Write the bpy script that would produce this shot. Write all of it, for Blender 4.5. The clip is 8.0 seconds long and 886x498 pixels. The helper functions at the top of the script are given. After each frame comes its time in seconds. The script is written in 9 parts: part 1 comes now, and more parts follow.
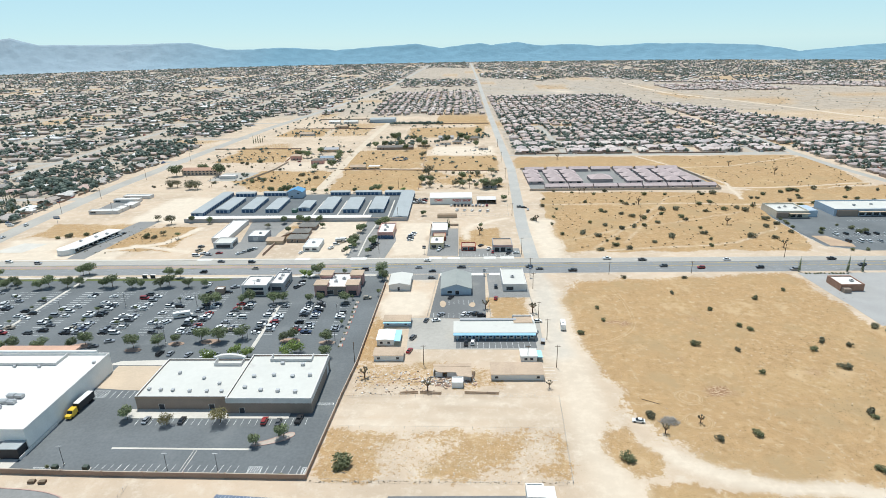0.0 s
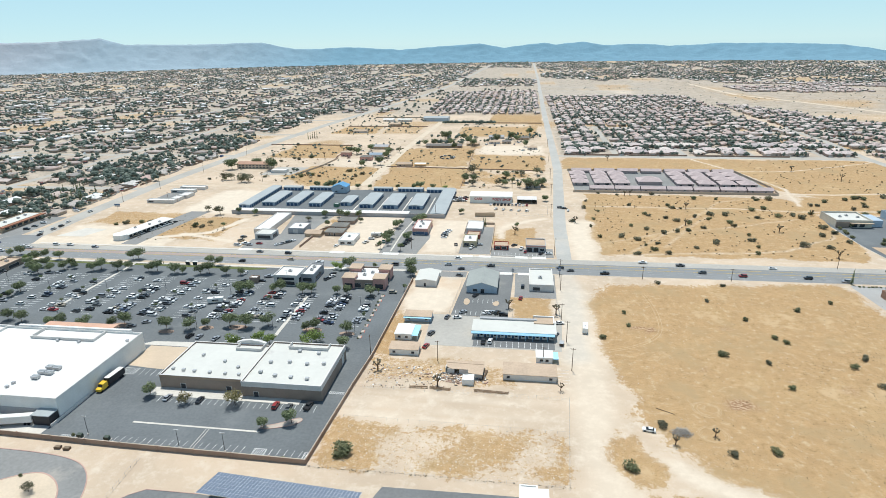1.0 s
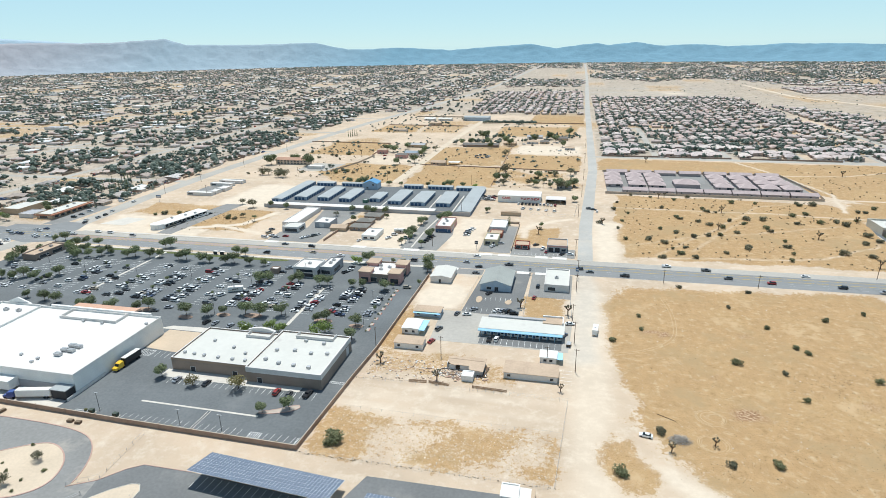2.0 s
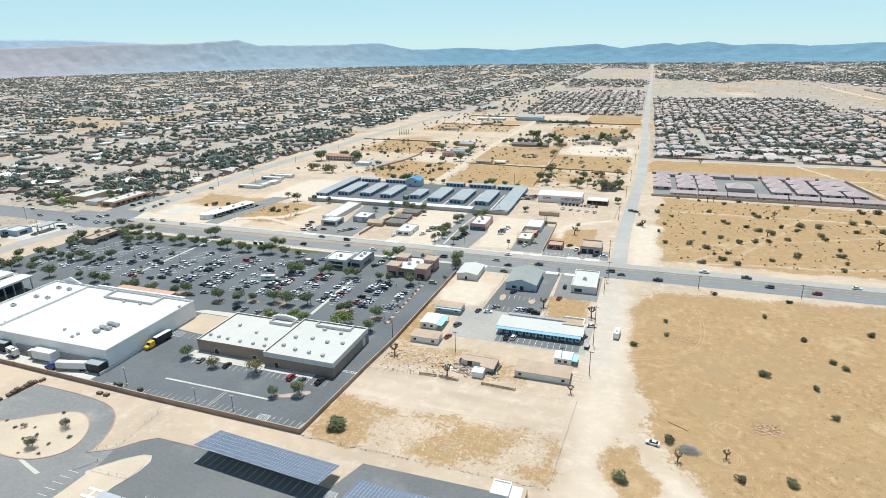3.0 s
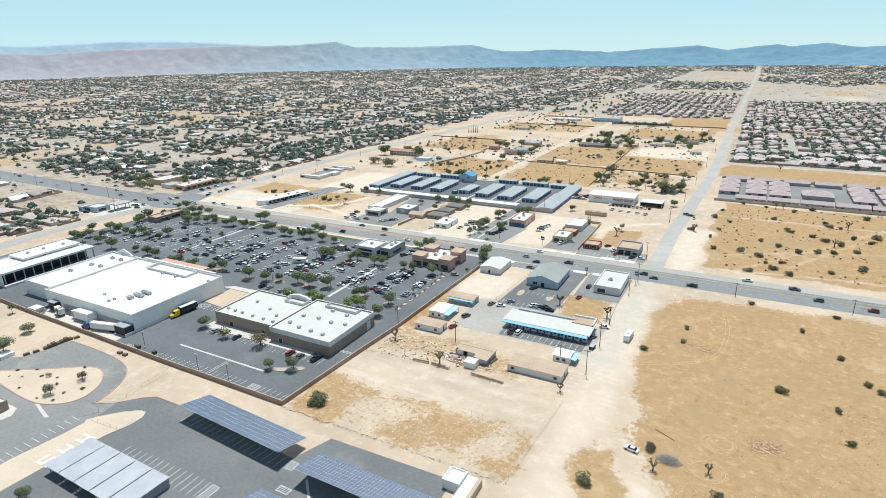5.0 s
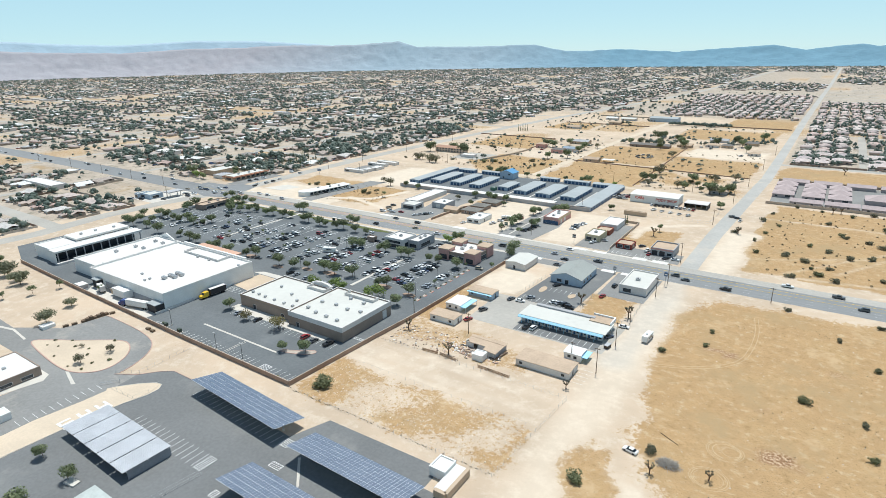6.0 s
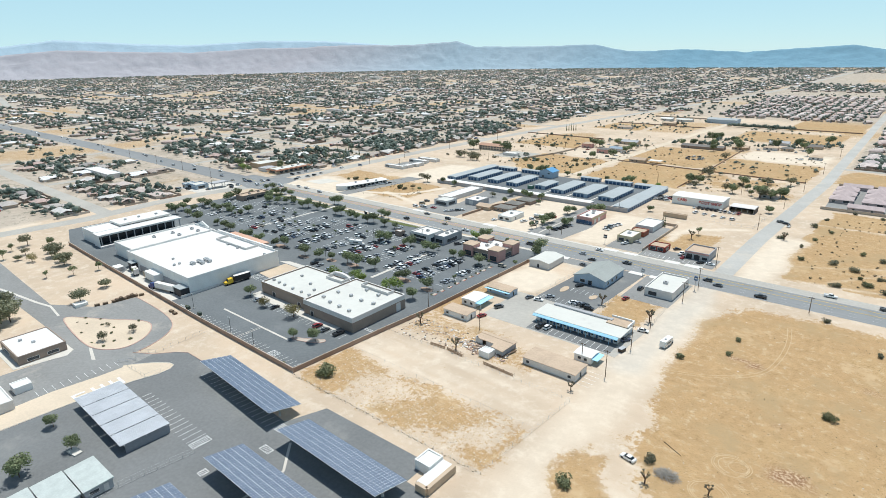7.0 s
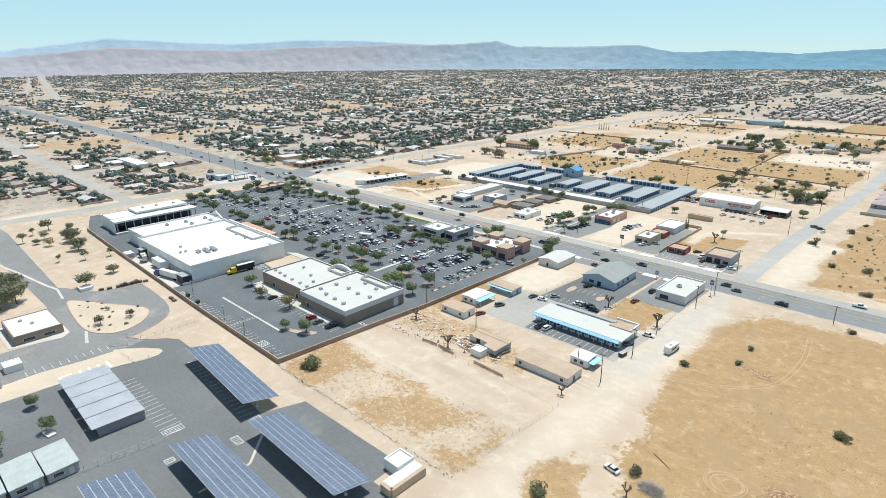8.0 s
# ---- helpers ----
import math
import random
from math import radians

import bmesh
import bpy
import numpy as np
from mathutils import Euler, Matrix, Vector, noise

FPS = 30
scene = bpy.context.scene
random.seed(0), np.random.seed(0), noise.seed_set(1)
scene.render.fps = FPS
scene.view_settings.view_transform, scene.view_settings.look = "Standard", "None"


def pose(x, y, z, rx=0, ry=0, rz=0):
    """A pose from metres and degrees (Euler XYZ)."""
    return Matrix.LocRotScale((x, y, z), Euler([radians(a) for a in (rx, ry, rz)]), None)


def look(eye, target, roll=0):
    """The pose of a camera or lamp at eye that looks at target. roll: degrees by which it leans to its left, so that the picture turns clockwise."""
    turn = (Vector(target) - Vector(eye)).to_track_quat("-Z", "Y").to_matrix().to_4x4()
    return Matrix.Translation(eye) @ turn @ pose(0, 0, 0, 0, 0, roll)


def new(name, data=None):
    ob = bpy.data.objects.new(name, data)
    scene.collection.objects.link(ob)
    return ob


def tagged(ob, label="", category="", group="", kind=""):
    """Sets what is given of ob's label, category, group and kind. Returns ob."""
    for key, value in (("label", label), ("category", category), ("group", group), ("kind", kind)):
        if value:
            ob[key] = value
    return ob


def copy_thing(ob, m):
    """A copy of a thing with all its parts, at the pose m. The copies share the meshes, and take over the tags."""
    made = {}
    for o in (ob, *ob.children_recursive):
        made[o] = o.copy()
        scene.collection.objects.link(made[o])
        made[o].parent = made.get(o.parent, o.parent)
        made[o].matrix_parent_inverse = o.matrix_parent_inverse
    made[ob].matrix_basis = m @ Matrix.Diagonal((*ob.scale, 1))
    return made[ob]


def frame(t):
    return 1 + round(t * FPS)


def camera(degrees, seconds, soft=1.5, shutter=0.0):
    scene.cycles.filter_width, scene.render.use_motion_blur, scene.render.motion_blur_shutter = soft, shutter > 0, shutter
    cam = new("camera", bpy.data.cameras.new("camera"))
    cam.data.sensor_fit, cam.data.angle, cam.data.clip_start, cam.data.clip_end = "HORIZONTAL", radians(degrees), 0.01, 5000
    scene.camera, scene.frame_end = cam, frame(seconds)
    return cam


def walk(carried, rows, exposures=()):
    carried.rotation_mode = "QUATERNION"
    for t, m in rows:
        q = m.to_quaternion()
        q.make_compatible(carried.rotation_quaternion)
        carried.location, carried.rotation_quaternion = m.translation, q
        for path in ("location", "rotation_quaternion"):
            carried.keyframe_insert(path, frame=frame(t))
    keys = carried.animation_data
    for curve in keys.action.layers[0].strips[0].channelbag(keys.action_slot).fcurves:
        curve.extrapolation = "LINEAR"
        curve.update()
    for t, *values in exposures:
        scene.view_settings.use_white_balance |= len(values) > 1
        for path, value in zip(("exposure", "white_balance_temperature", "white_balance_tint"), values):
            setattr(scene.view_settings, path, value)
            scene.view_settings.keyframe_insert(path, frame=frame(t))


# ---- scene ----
cam = camera(75.3, 8.0, soft=0.72)
PATH = [
    (0, (0.23, -0.97, 135.03), (-5.67, 187.13, 67.23), -1),
    (0.5, (8.84, -0.64, 134.44), (-7.16, 186.86, 66.74), -0.9),
    (1, (18.03, -0.04, 133.24), (-8.07, 186.46, 65.74), -1),
    (2.5, (44.62, 3.99, 129.72), (-6.58, 185.39, 62.92), -1),
    (3, (53.46, 6.15, 128.53), (-8.24, 184.45, 61.93), -1.1),
    (3.5, (62.05, 9.11, 127.37), (-6.75, 184.71, 60.97), -1.1),
    (4, (70.16, 12.31, 126.23), (-4.94, 185.51, 60.03), -1.1),
    (5.5, (94.39, 23.57, 119.2), (-3.21, 185.57, 54.2), -1),
    (6, (102.19, 28.13, 117.36), (-3.91, 184.73, 52.46), -1),
    (6.5, (109.76, 33.89, 115.23), (-2.74, 186.19, 50.53), -1),
    (7, (114.84, 40.26, 113.39), (-6.26, 185.76, 48.89), -0.9),
    (7.5, (119.71, 47.93, 111.56), (-7.39, 188.33, 47.16), -0.7),
    (8, (122.78, 56.36, 108.12), (-7.92, 193.46, 43.82), -0.5),
]
walk(cam, [(t, look(eye, target, roll)) for t, eye, target, roll in PATH])

# ---- world, sun ----
SUN_TO = Vector((-0.10, 0.30, 1.0)).normalized()
world = bpy.data.worlds.new("sky")
scene.world = world
world.use_nodes = True
wn = world.node_tree
sky = wn.nodes.new("ShaderNodeTexSky")
sky.sky_type = "NISHITA"
sky.sun_disc = False
sky.sun_elevation = math.asin(SUN_TO.z)
sky.sun_rotation = math.atan2(SUN_TO.x, SUN_TO.y)
sky.altitude = 900
sky.air_density = 0.8
sky.dust_density = 0.0
sky.ozone_density = 1.5
tone = wn.nodes.new("ShaderNodeMix")  # a bright, slightly milky summer sky
tone.data_type = "RGBA"
height = wn.nodes.new("ShaderNodeTexCoord")
split = wn.nodes.new("ShaderNodeSeparateXYZ")
wn.links.new(height.outputs["Generated"], split.inputs[0])
milky = wn.nodes.new("ShaderNodeMapRange")  # hazy towards the horizon, deep blue overhead
milky.interpolation_type = "SMOOTHSTEP"
milky.inputs[1].default_value, milky.inputs[2].default_value = 0.10, 0.55
milky.inputs[3].default_value, milky.inputs[4].default_value = 0.74, 0.14
wn.links.new(split.outputs[2], milky.inputs[0])
wn.links.new(milky.outputs[0], tone.inputs[0])
tone.inputs[7].default_value = (3.98, 6.42, 7.2, 1)
wn.links.new(sky.outputs[0], tone.inputs[6])
wn.links.new(tone.outputs[2], wn.nodes["Background"].inputs[0])
wn.nodes["Background"].inputs[1].default_value = 0.13
sun = new("sun", bpy.data.lights.new("sun", "SUN"))
sun.data.energy, sun.data.angle, sun.data.color = 4.6, radians(0.53), (0.99, 1.0, 0.955)
sun.matrix_world = look(SUN_TO * 400, (0, 0, 0))
scene.view_settings.exposure = -0.08

# ---- mesh building ----
def smooth(poly, closed=True, times=2):
    """Rounds the corners of a line of points."""
    for k in range(times):
        out = []
        n = len(poly)
        for i in range(n if closed else n - 1):
            (ax, ay), (bx, by) = poly[i], poly[(i + 1) % n]
            out += [(ax * 0.75 + bx * 0.25, ay * 0.75 + by * 0.25), (ax * 0.25 + bx * 0.75, ay * 0.25 + by * 0.75)]
        poly = out if closed else [poly[0]] + out + [poly[-1]]
    return poly


class Shape:
    """Vertices and faces of one mesh, in metres."""

    def __init__(self):
        self.v, self.f, self.m = [], [], []

    def add(self, verts, faces, m=0):
        n = len(self.v)
        self.v.extend(tuple(p) for p in verts)
        self.f.extend([tuple(i + n for i in f) for f in faces])
        self.m.extend([m] * len(faces))
        return self

    def box(self, x0, y0, z0, x1, y1, z1, m=0):
        v = [(x0, y0, z0), (x1, y0, z0), (x1, y1, z0), (x0, y1, z0), (x0, y0, z1), (x1, y0, z1), (x1, y1, z1), (x0, y1, z1)]
        return self.add(v, [(3, 2, 1, 0), (4, 5, 6, 7), (0, 1, 5, 4), (1, 2, 6, 5), (2, 3, 7, 6), (3, 0, 4, 7)], m)

    def prism(self, poly, z0, z1, m=0):
        n = len(poly)
        v = [(x, y, z0) for x, y in poly] + [(x, y, z1) for x, y in poly]
        return self.add(v, [tuple(range(n - 1, -1, -1)), tuple(range(n, 2 * n))] + [(i, (i + 1) % n, n + (i + 1) % n, n + i) for i in range(n)], m)

    def side(self, poly, y0, y1, m=0):
        """A profile in x and z, drawn out along y."""
        n = len(poly)
        v = [(x, y0, z) for x, z in poly] + [(x, y1, z) for x, z in poly]
        return self.add(v, [tuple(range(n)), tuple(range(2 * n - 1, n - 1, -1))] + [(i, n + i, n + (i + 1) % n, (i + 1) % n) for i in range(n)], m)

    def cyl(self, a, b, r0, r1=None, n=8, m=0):
        a, b = Vector(a), Vector(b)
        r1 = r0 if r1 is None else r1
        d = (b - a).normalized()
        u = d.cross(Vector((0.31, 0.2, 0.9) if abs(d.z) < 0.9 else (1, 0, 0))).normalized()
        w = d.cross(u)
        v = [a + (u * math.cos(k * math.tau / n) + w * math.sin(k * math.tau / n)) * r0 for k in range(n)]
        v += [b + (u * math.cos(k * math.tau / n) + w * math.sin(k * math.tau / n)) * r1 for k in range(n)]
        return self.add(v, [tuple(range(n - 1, -1, -1)), tuple(range(n, 2 * n))] + [(i, (i + 1) % n, n + (i + 1) % n, n + i) for i in range(n)], m)

    def gable(self, x0, y0, x1, y1, z0, z1, along="x", over=0.4, thick=0.18, m=0):
        """A pitched roof with thickness; along: the ridge's axis."""
        lo, hi = ((y0, y1) if along == "x" else (x0, x1))
        mid = (lo + hi) / 2
        drop = (z1 - z0) / max(mid - lo, 0.1) * over
        prof = [(lo - over, z0 - drop), (mid, z1), (hi + over, z0 - drop), (hi + over, z0 - drop + thick), (mid, z1 + thick), (lo - over, z0 - drop + thick)]
        if along == "x":
            a, b = x0 - over, x1 + over
            v = [(a, p, z) for p, z in prof] + [(b, p, z) for p, z in prof]
        else:
            a, b = y0 - over, y1 + over
            v = [(p, a, z) for p, z in prof] + [(p, b, z) for p, z in prof]
        return self.add(v, [(0, 1, 4, 5), (1, 2, 3, 4), (11, 10, 7, 6), (10, 9, 8, 7)] + [(i, 6 + i, 6 + (i + 1) % 6, (i + 1) % 6) for i in range(6)], m)

    def hip(self, x0, y0, x1, y1, z0, z1, over=0.5, m=0):
        x0, y0, x1, y1 = x0 - over, y0 - over, x1 + over, y1 + over
        w, d = x1 - x0, y1 - y0
        h = min(w, d) / 2
        if w >= d:
            r = [(x0 + h, (y0 + y1) / 2, z1), (x1 - h, (y0 + y1) / 2, z1)]
        else:
            r = [((x0 + x1) / 2, y0 + h, z1), ((x0 + x1) / 2, y1 - h, z1)]
        e = z0 - 0.15
        v = [(x0, y0, e), (x1, y0, e), (x1, y1, e), (x0, y1, e), (x0, y0, z0), (x1, y0, z0), (x1, y1, z0), (x0, y1, z0)] + r
        f = [(3, 2, 1, 0), (0, 1, 5, 4), (1, 2, 6, 5), (2, 3, 7, 6), (3, 0, 4, 7)]
        if w >= d:
            f += [(4, 5, 9, 8), (6, 7, 8, 9), (5, 6, 9), (7, 4, 8)]
        else:
            f += [(5, 6, 9, 8), (7, 4, 8, 9), (4, 5, 8), (6, 7, 9)]
        return self.add(v, f, m)

    def ribbon(self, pts, width, z, m=0, thick=0.0):
        """A flat strip along a line of points."""
        p = [Vector(q) for q in pts]
        left, right = [], []
        for i in range(len(p)):
            d = (p[min(i + 1, len(p) - 1)] - p[max(i - 1, 0)]).normalized()
            nrm = Vector((-d.y, d.x)) * width / 2
            left.append((p[i] + nrm))
            right.append((p[i] - nrm))
        v = [(q.x, q.y, z) for q in right] + [(q.x, q.y, z) for q in left]
        n = len(p)
        return self.add(v, [(i, i + 1, n + i + 1, n + i) for i in range(n - 1)], m)

    def mesh(self, name, *mats):
        me = bpy.data.meshes.new(name)
        me.from_pydata(self.v, [], self.f)
        for mat in mats:
            me.materials.append(mat)
        if len(mats) > 1:
            me.polygons.foreach_set("material_index", self.m)
        me.update()
        return me


def part(name, shape, material, parent=None, label="", at=None):
    """One mesh object, under a thing or a part."""
    me = shape if isinstance(shape, bpy.types.Mesh) else shape.mesh(name, material)
    ob = new(name, me)
    if parent is not None:
        ob.parent = parent
    if at is not None:
        ob.location = at
    if label:
        ob["label"] = label
    return ob


def thing(name, label, category, x=0, y=0, z=0, turn=0, group="", kind=""):
    ob = new(name)
    ob.empty_display_size = 0.5
    ob.matrix_basis = pose(x, y, z, 0, 0, turn)
    return tagged(ob, label, category, group, kind)


def structure(name, shape, *mats, label="", category="", kind="structure"):
    ob = new(name, shape.mesh(name, *mats))
    return tagged(ob, label, category, kind=kind)


def lattice(seed, n=257):
    return np.random.RandomState(seed).rand(n, n)


def soft_noise(x, y, size, seed, octaves=3):
    """Smooth noise from 0 to 1 over arrays of x and y; size in metres."""
    total, amp, norm = np.zeros_like(x, dtype=float), 1.0, 0.0
    for o in range(octaves):
        g = lattice(seed + o)
        u, w = x / size * 2 ** o + 57.3, y / size * 2 ** o + 91.7
        iu, iw = np.floor(u).astype(int), np.floor(w).astype(int)
        fu, fw = u - iu, w - iw
        fu, fw = fu * fu * (3 - 2 * fu), fw * fw * (3 - 2 * fw)
        a, b = g[iu % 256, iw % 256], g[(iu + 1) % 256, iw % 256]
        c, d = g[iu % 256, (iw + 1) % 256], g[(iu + 1) % 256, (iw + 1) % 256]
        total += amp * ((a * (1 - fu) + b * fu) * (1 - fw) + (c * (1 - fu) + d * fu) * fw)
        norm += amp
        amp *= 0.5
    return total / norm


def repeat_mesh(name, verts, faces, face_mats, pos, size, turn, mats):
    """Many copies of one small shape joined into one mesh. verts: n x 3; faces: tuples; pos, size: k x 3; turn: k (radians)."""
    verts = np.asarray(verts, float)
    k, n = len(pos), len(verts)
    p = verts[None] * size[:, None]
    c, s = np.cos(turn)[:, None], np.sin(turn)[:, None]
    out = np.empty((k, n, 3))
    out[..., 0] = p[..., 0] * c - p[..., 1] * s + pos[:, None, 0]
    out[..., 1] = p[..., 0] * s + p[..., 1] * c + pos[:, None, 1]
    out[..., 2] = p[..., 2] + pos[:, None, 2]
    loops = np.concatenate([np.array(f) for f in faces])
    counts = np.array([len(f) for f in faces])
    starts = np.concatenate([[0], np.cumsum(counts)[:-1]])
    me = bpy.data.meshes.new(name)
    me.vertices.add(k * n)
    me.vertices.foreach_set("co", out.ravel())
    me.loops.add(k * len(loops))
    me.loops.foreach_set("vertex_index", (loops[None] + np.arange(k)[:, None] * n).ravel())
    me.polygons.add(k * len(faces))
    me.polygons.foreach_set("loop_start", (starts[None] + np.arange(k)[:, None] * len(loops)).ravel())
    for mat in mats:
        me.materials.append(mat)
    me.polygons.foreach_set("material_index", np.tile(np.array(face_mats), k))
    me.update(calc_edges=True)
    return me


# ---- materials ----
def nodes_of(name):
    mat = bpy.data.materials.new(name)
    mat.use_nodes = True
    nt = mat.node_tree
    return mat, nt, nt.nodes["Principled BSDF"]


def node(nt, kind, **inputs):
    nd = nt.nodes.new(kind)
    for key, value in inputs.items():
        nd.inputs[key.replace("_", " ")].default_value = value
    return nd


def mixer(nt, fac, a, b, blend="MIX"):
    nd = nt.nodes.new("ShaderNodeMix")
    nd.data_type, nd.blend_type = "RGBA", blend
    for sock, value in ((nd.inputs[0], fac), (nd.inputs[6], a), (nd.inputs[7], b)):
        if isinstance(value, bpy.types.NodeSocket):
            nt.links.new(value, sock)
        else:
            sock.default_value = value if not isinstance(value, tuple) else (*value[:3], 1)
    return nd.outputs[2]


def ramp(nt, fac, lo, hi):
    nd = nt.nodes.new("ShaderNodeMapRange")
    nd.interpolation_type = "SMOOTHSTEP"
    nt.links.new(fac, nd.inputs[0])
    nd.inputs[1].default_value, nd.inputs[2].default_value = lo, hi
    return nd.outputs[0]


def noise_fac(nt, scale, detail=3, rough=0.55, coords=None, stretch=None):
    if coords is None:
        coords = nt.nodes.new("ShaderNodeNewGeometry").outputs["Position"]
    if stretch:
        mp = nt.nodes.new("ShaderNodeMapping")
        mp.inputs["Scale"].default_value = stretch
        nt.links.new(coords, mp.inputs[0])
        coords = mp.outputs[0]
    nd = node(nt, "ShaderNodeTexNoise", Scale=scale, Detail=detail, Roughness=rough)
    nt.links.new(coords, nd.inputs["Vector"])
    return nd.outputs[0]


def plain(name, base, rough=0.8, metal=0.0, big=0.08, small=1.2, spread=0.18, bump=0.0, spots=None, vary=0.0, island=0.0, stretch=None):
    """A surface of one base colour with stains of two sizes. spread: how far the colour strays; spots: a second colour in patches."""
    mat, nt, bs = nodes_of(name)
    dark = tuple(c * (1 - spread) for c in base)
    light = tuple(min(c * (1 + spread * 0.7), 0.95) for c in base)
    f1, f2 = noise_fac(nt, big, 4, stretch=stretch), noise_fac(nt, small, 3, stretch=stretch)
    col = mixer(nt, ramp(nt, f1, 0.3, 0.7), dark, light)
    col = mixer(nt, 0.45, col, mixer(nt, ramp(nt, f2, 0.25, 0.75), dark, light))
    if spots:
        colour, lo, hi, scale = spots
        col = mixer(nt, ramp(nt, noise_fac(nt, scale, 5, 0.65), lo, hi), col, colour)
    if vary or island:
        src = nt.nodes.new("ShaderNodeObjectInfo").outputs["Random"] if vary else nt.nodes.new("ShaderNodeNewGeometry").outputs["Random Per Island"]
        amount = vary or island
        hs = nt.nodes.new("ShaderNodeHueSaturation")
        mr = nt.nodes.new("ShaderNodeMapRange")
        nt.links.new(src, mr.inputs[0])
        mr.inputs[3].default_value, mr.inputs[4].default_value = 1 - amount, 1 + amount
        nt.links.new(mr.outputs[0], hs.inputs["Value"])
        nt.links.new(col, hs.inputs["Color"])
        col = hs.outputs[0]
    nt.links.new(col, bs.inputs["Base Color"])
    bs.inputs["Roughness"].default_value, bs.inputs["Metallic"].default_value = rough, metal
    if rough >= 0.65:
        bs.inputs["Specular IOR Level"].default_value = 0.15
    if bump:
        bp = node(nt, "ShaderNodeBump", Strength=0.6, Distance=bump)
        nt.links.new(f2, bp.inputs["Height"])
        nt.links.new(bp.outputs[0], bs.inputs["Normal"])
    return mat


def palette(name, colours, rough=0.8, island=True, spread=0.12):
    """One of several base colours for each joined piece or for each object."""
    mat, nt, bs = nodes_of(name)
    src = nt.nodes.new("ShaderNodeNewGeometry").outputs["Random Per Island"] if island else nt.nodes.new("ShaderNodeObjectInfo").outputs["Random"]
    cr = nt.nodes.new("ShaderNodeValToRGB")
    cr.color_ramp.interpolation = "CONSTANT"
    el = cr.color_ramp.elements
    while len(el) < len(colours):
        el.new(1.0)
    for i, c in enumerate(colours):
        el[i].position, el[i].color = i / len(colours), (*c, 1)
    nt.links.new(src, cr.inputs[0])
    f = noise_fac(nt, 0.35, 3)
    col = mixer(nt, ramp(nt, f, 0.3, 0.7), (1 - spread,) * 3, (1 + spread,) * 3)
    nt.links.new(mixer(nt, 1.0, cr.outputs[0], col, "MULTIPLY"), bs.inputs["Base Color"])
    bs.inputs["Roughness"].default_value = rough
    return mat


SAND, PALE, GOLD = (0.55, 0.43, 0.318), (0.635, 0.54, 0.43), (0.432, 0.280, 0.143)
M_ASPHALT = plain("asphalt", (0.160, 0.172, 0.177), 0.9, big=0.03, small=0.9, spread=0.22, bump=0.01, spots=((0.195, 0.204, 0.205), 0.54, 0.78, 0.06))
M_OLD_ASPHALT = plain("old_asphalt", (0.265, 0.262, 0.252), 0.92, big=0.03, small=0.8, spread=0.2, spots=((0.36, 0.335, 0.30), 0.55, 0.75, 0.05))
M_LOT = plain("weathered_asphalt", (0.186, 0.19, 0.189), 0.9, big=0.03, small=0.9, spread=0.2, bump=0.01, spots=((0.27, 0.265, 0.25), 0.54, 0.80, 0.05))
M_ROAD = plain("road_asphalt", (0.25, 0.255, 0.255), 0.9, big=0.02, small=0.7, spread=0.15, stretch=(0.15, 1, 1), spots=((0.19, 0.195, 0.197), 0.55, 0.7, 0.05))
M_ROAD_LIGHT = plain("pale_asphalt", (0.42, 0.395, 0.355), 0.92, big=0.03, small=0.6, spread=0.15, spots=((0.48, 0.43, 0.36), 0.55, 0.75, 0.05))
M_STREET = plain("street_asphalt", (0.44, 0.425, 0.395), 0.92, big=0.03, small=0.6, spread=0.15, spots=((0.52, 0.47, 0.40), 0.52, 0.72, 0.05))
M_MEDIAN = plain("red_paving", (0.38, 0.30, 0.265), 0.9, spread=0.15)
M_PAINT = plain("road_paint", (0.80, 0.80, 0.78), 0.8, big=0.5, small=3, spread=0.2)
M_YELLOW_PAINT = plain("yellow_paint", (0.65, 0.45, 0.08), 0.8, spread=0.2)
M_CONCRETE = plain("concrete", (0.60, 0.56, 0.50), 0.9, big=0.1, small=1.0, spread=0.12)
M_RED_CURB = plain("red_kerb", (0.50, 0.16, 0.12), 0.85, spread=0.2)
M_BLOCK = plain("block_wall", (0.36, 0.25, 0.19), 0.92, big=0.15, small=2.0, spread=0.2)
M_BLOCK_PALE = plain("pale_block_wall", (0.50, 0.41, 0.33), 0.92, big=0.15, small=2.0, spread=0.15)
M_ROOF_WHITE = plain("white_roof", (0.705, 0.685, 0.65), 0.75, big=0.06, small=0.5, spread=0.05, spots=((0.66, 0.64, 0.61), 0.60, 0.80, 0.12))
M_ROOF_PALE = plain("pale_grey_roof", (0.60, 0.59, 0.545), 0.8, big=0.06, small=0.5, spread=0.06, spots=((0.50, 0.48, 0.45), 0.60, 0.82, 0.15))
M_ROOF_GREY = plain("grey_roof", (0.42, 0.42, 0.43), 0.8, big=0.1, small=1.0, spread=0.12)
M_ROOF_TAN = plain("tan_roof", (0.50, 0.38, 0.28), 0.9, big=0.15, small=1.2, spread=0.14)
M_WHITE = plain("white_wall", (0.78, 0.77, 0.74), 0.85, big=0.2, small=1.5, spread=0.08)
M_OFFWHITE = plain("off_white_wall", (0.66, 0.63, 0.60), 0.85, big=0.2, small=1.5, spread=0.10)
M_BROWN_WALL = plain("brown_wall", (0.315, 0.245, 0.20), 0.9, big=0.2, small=1.5, spread=0.12)
M_TAN_WALL = plain("tan_wall", (0.52, 0.40, 0.29), 0.9, big=0.2, small=1.5, spread=0.12)
M_GREY_WALL = plain("grey_wall", (0.40, 0.40, 0.41), 0.88, big=0.2, small=1.5, spread=0.12)
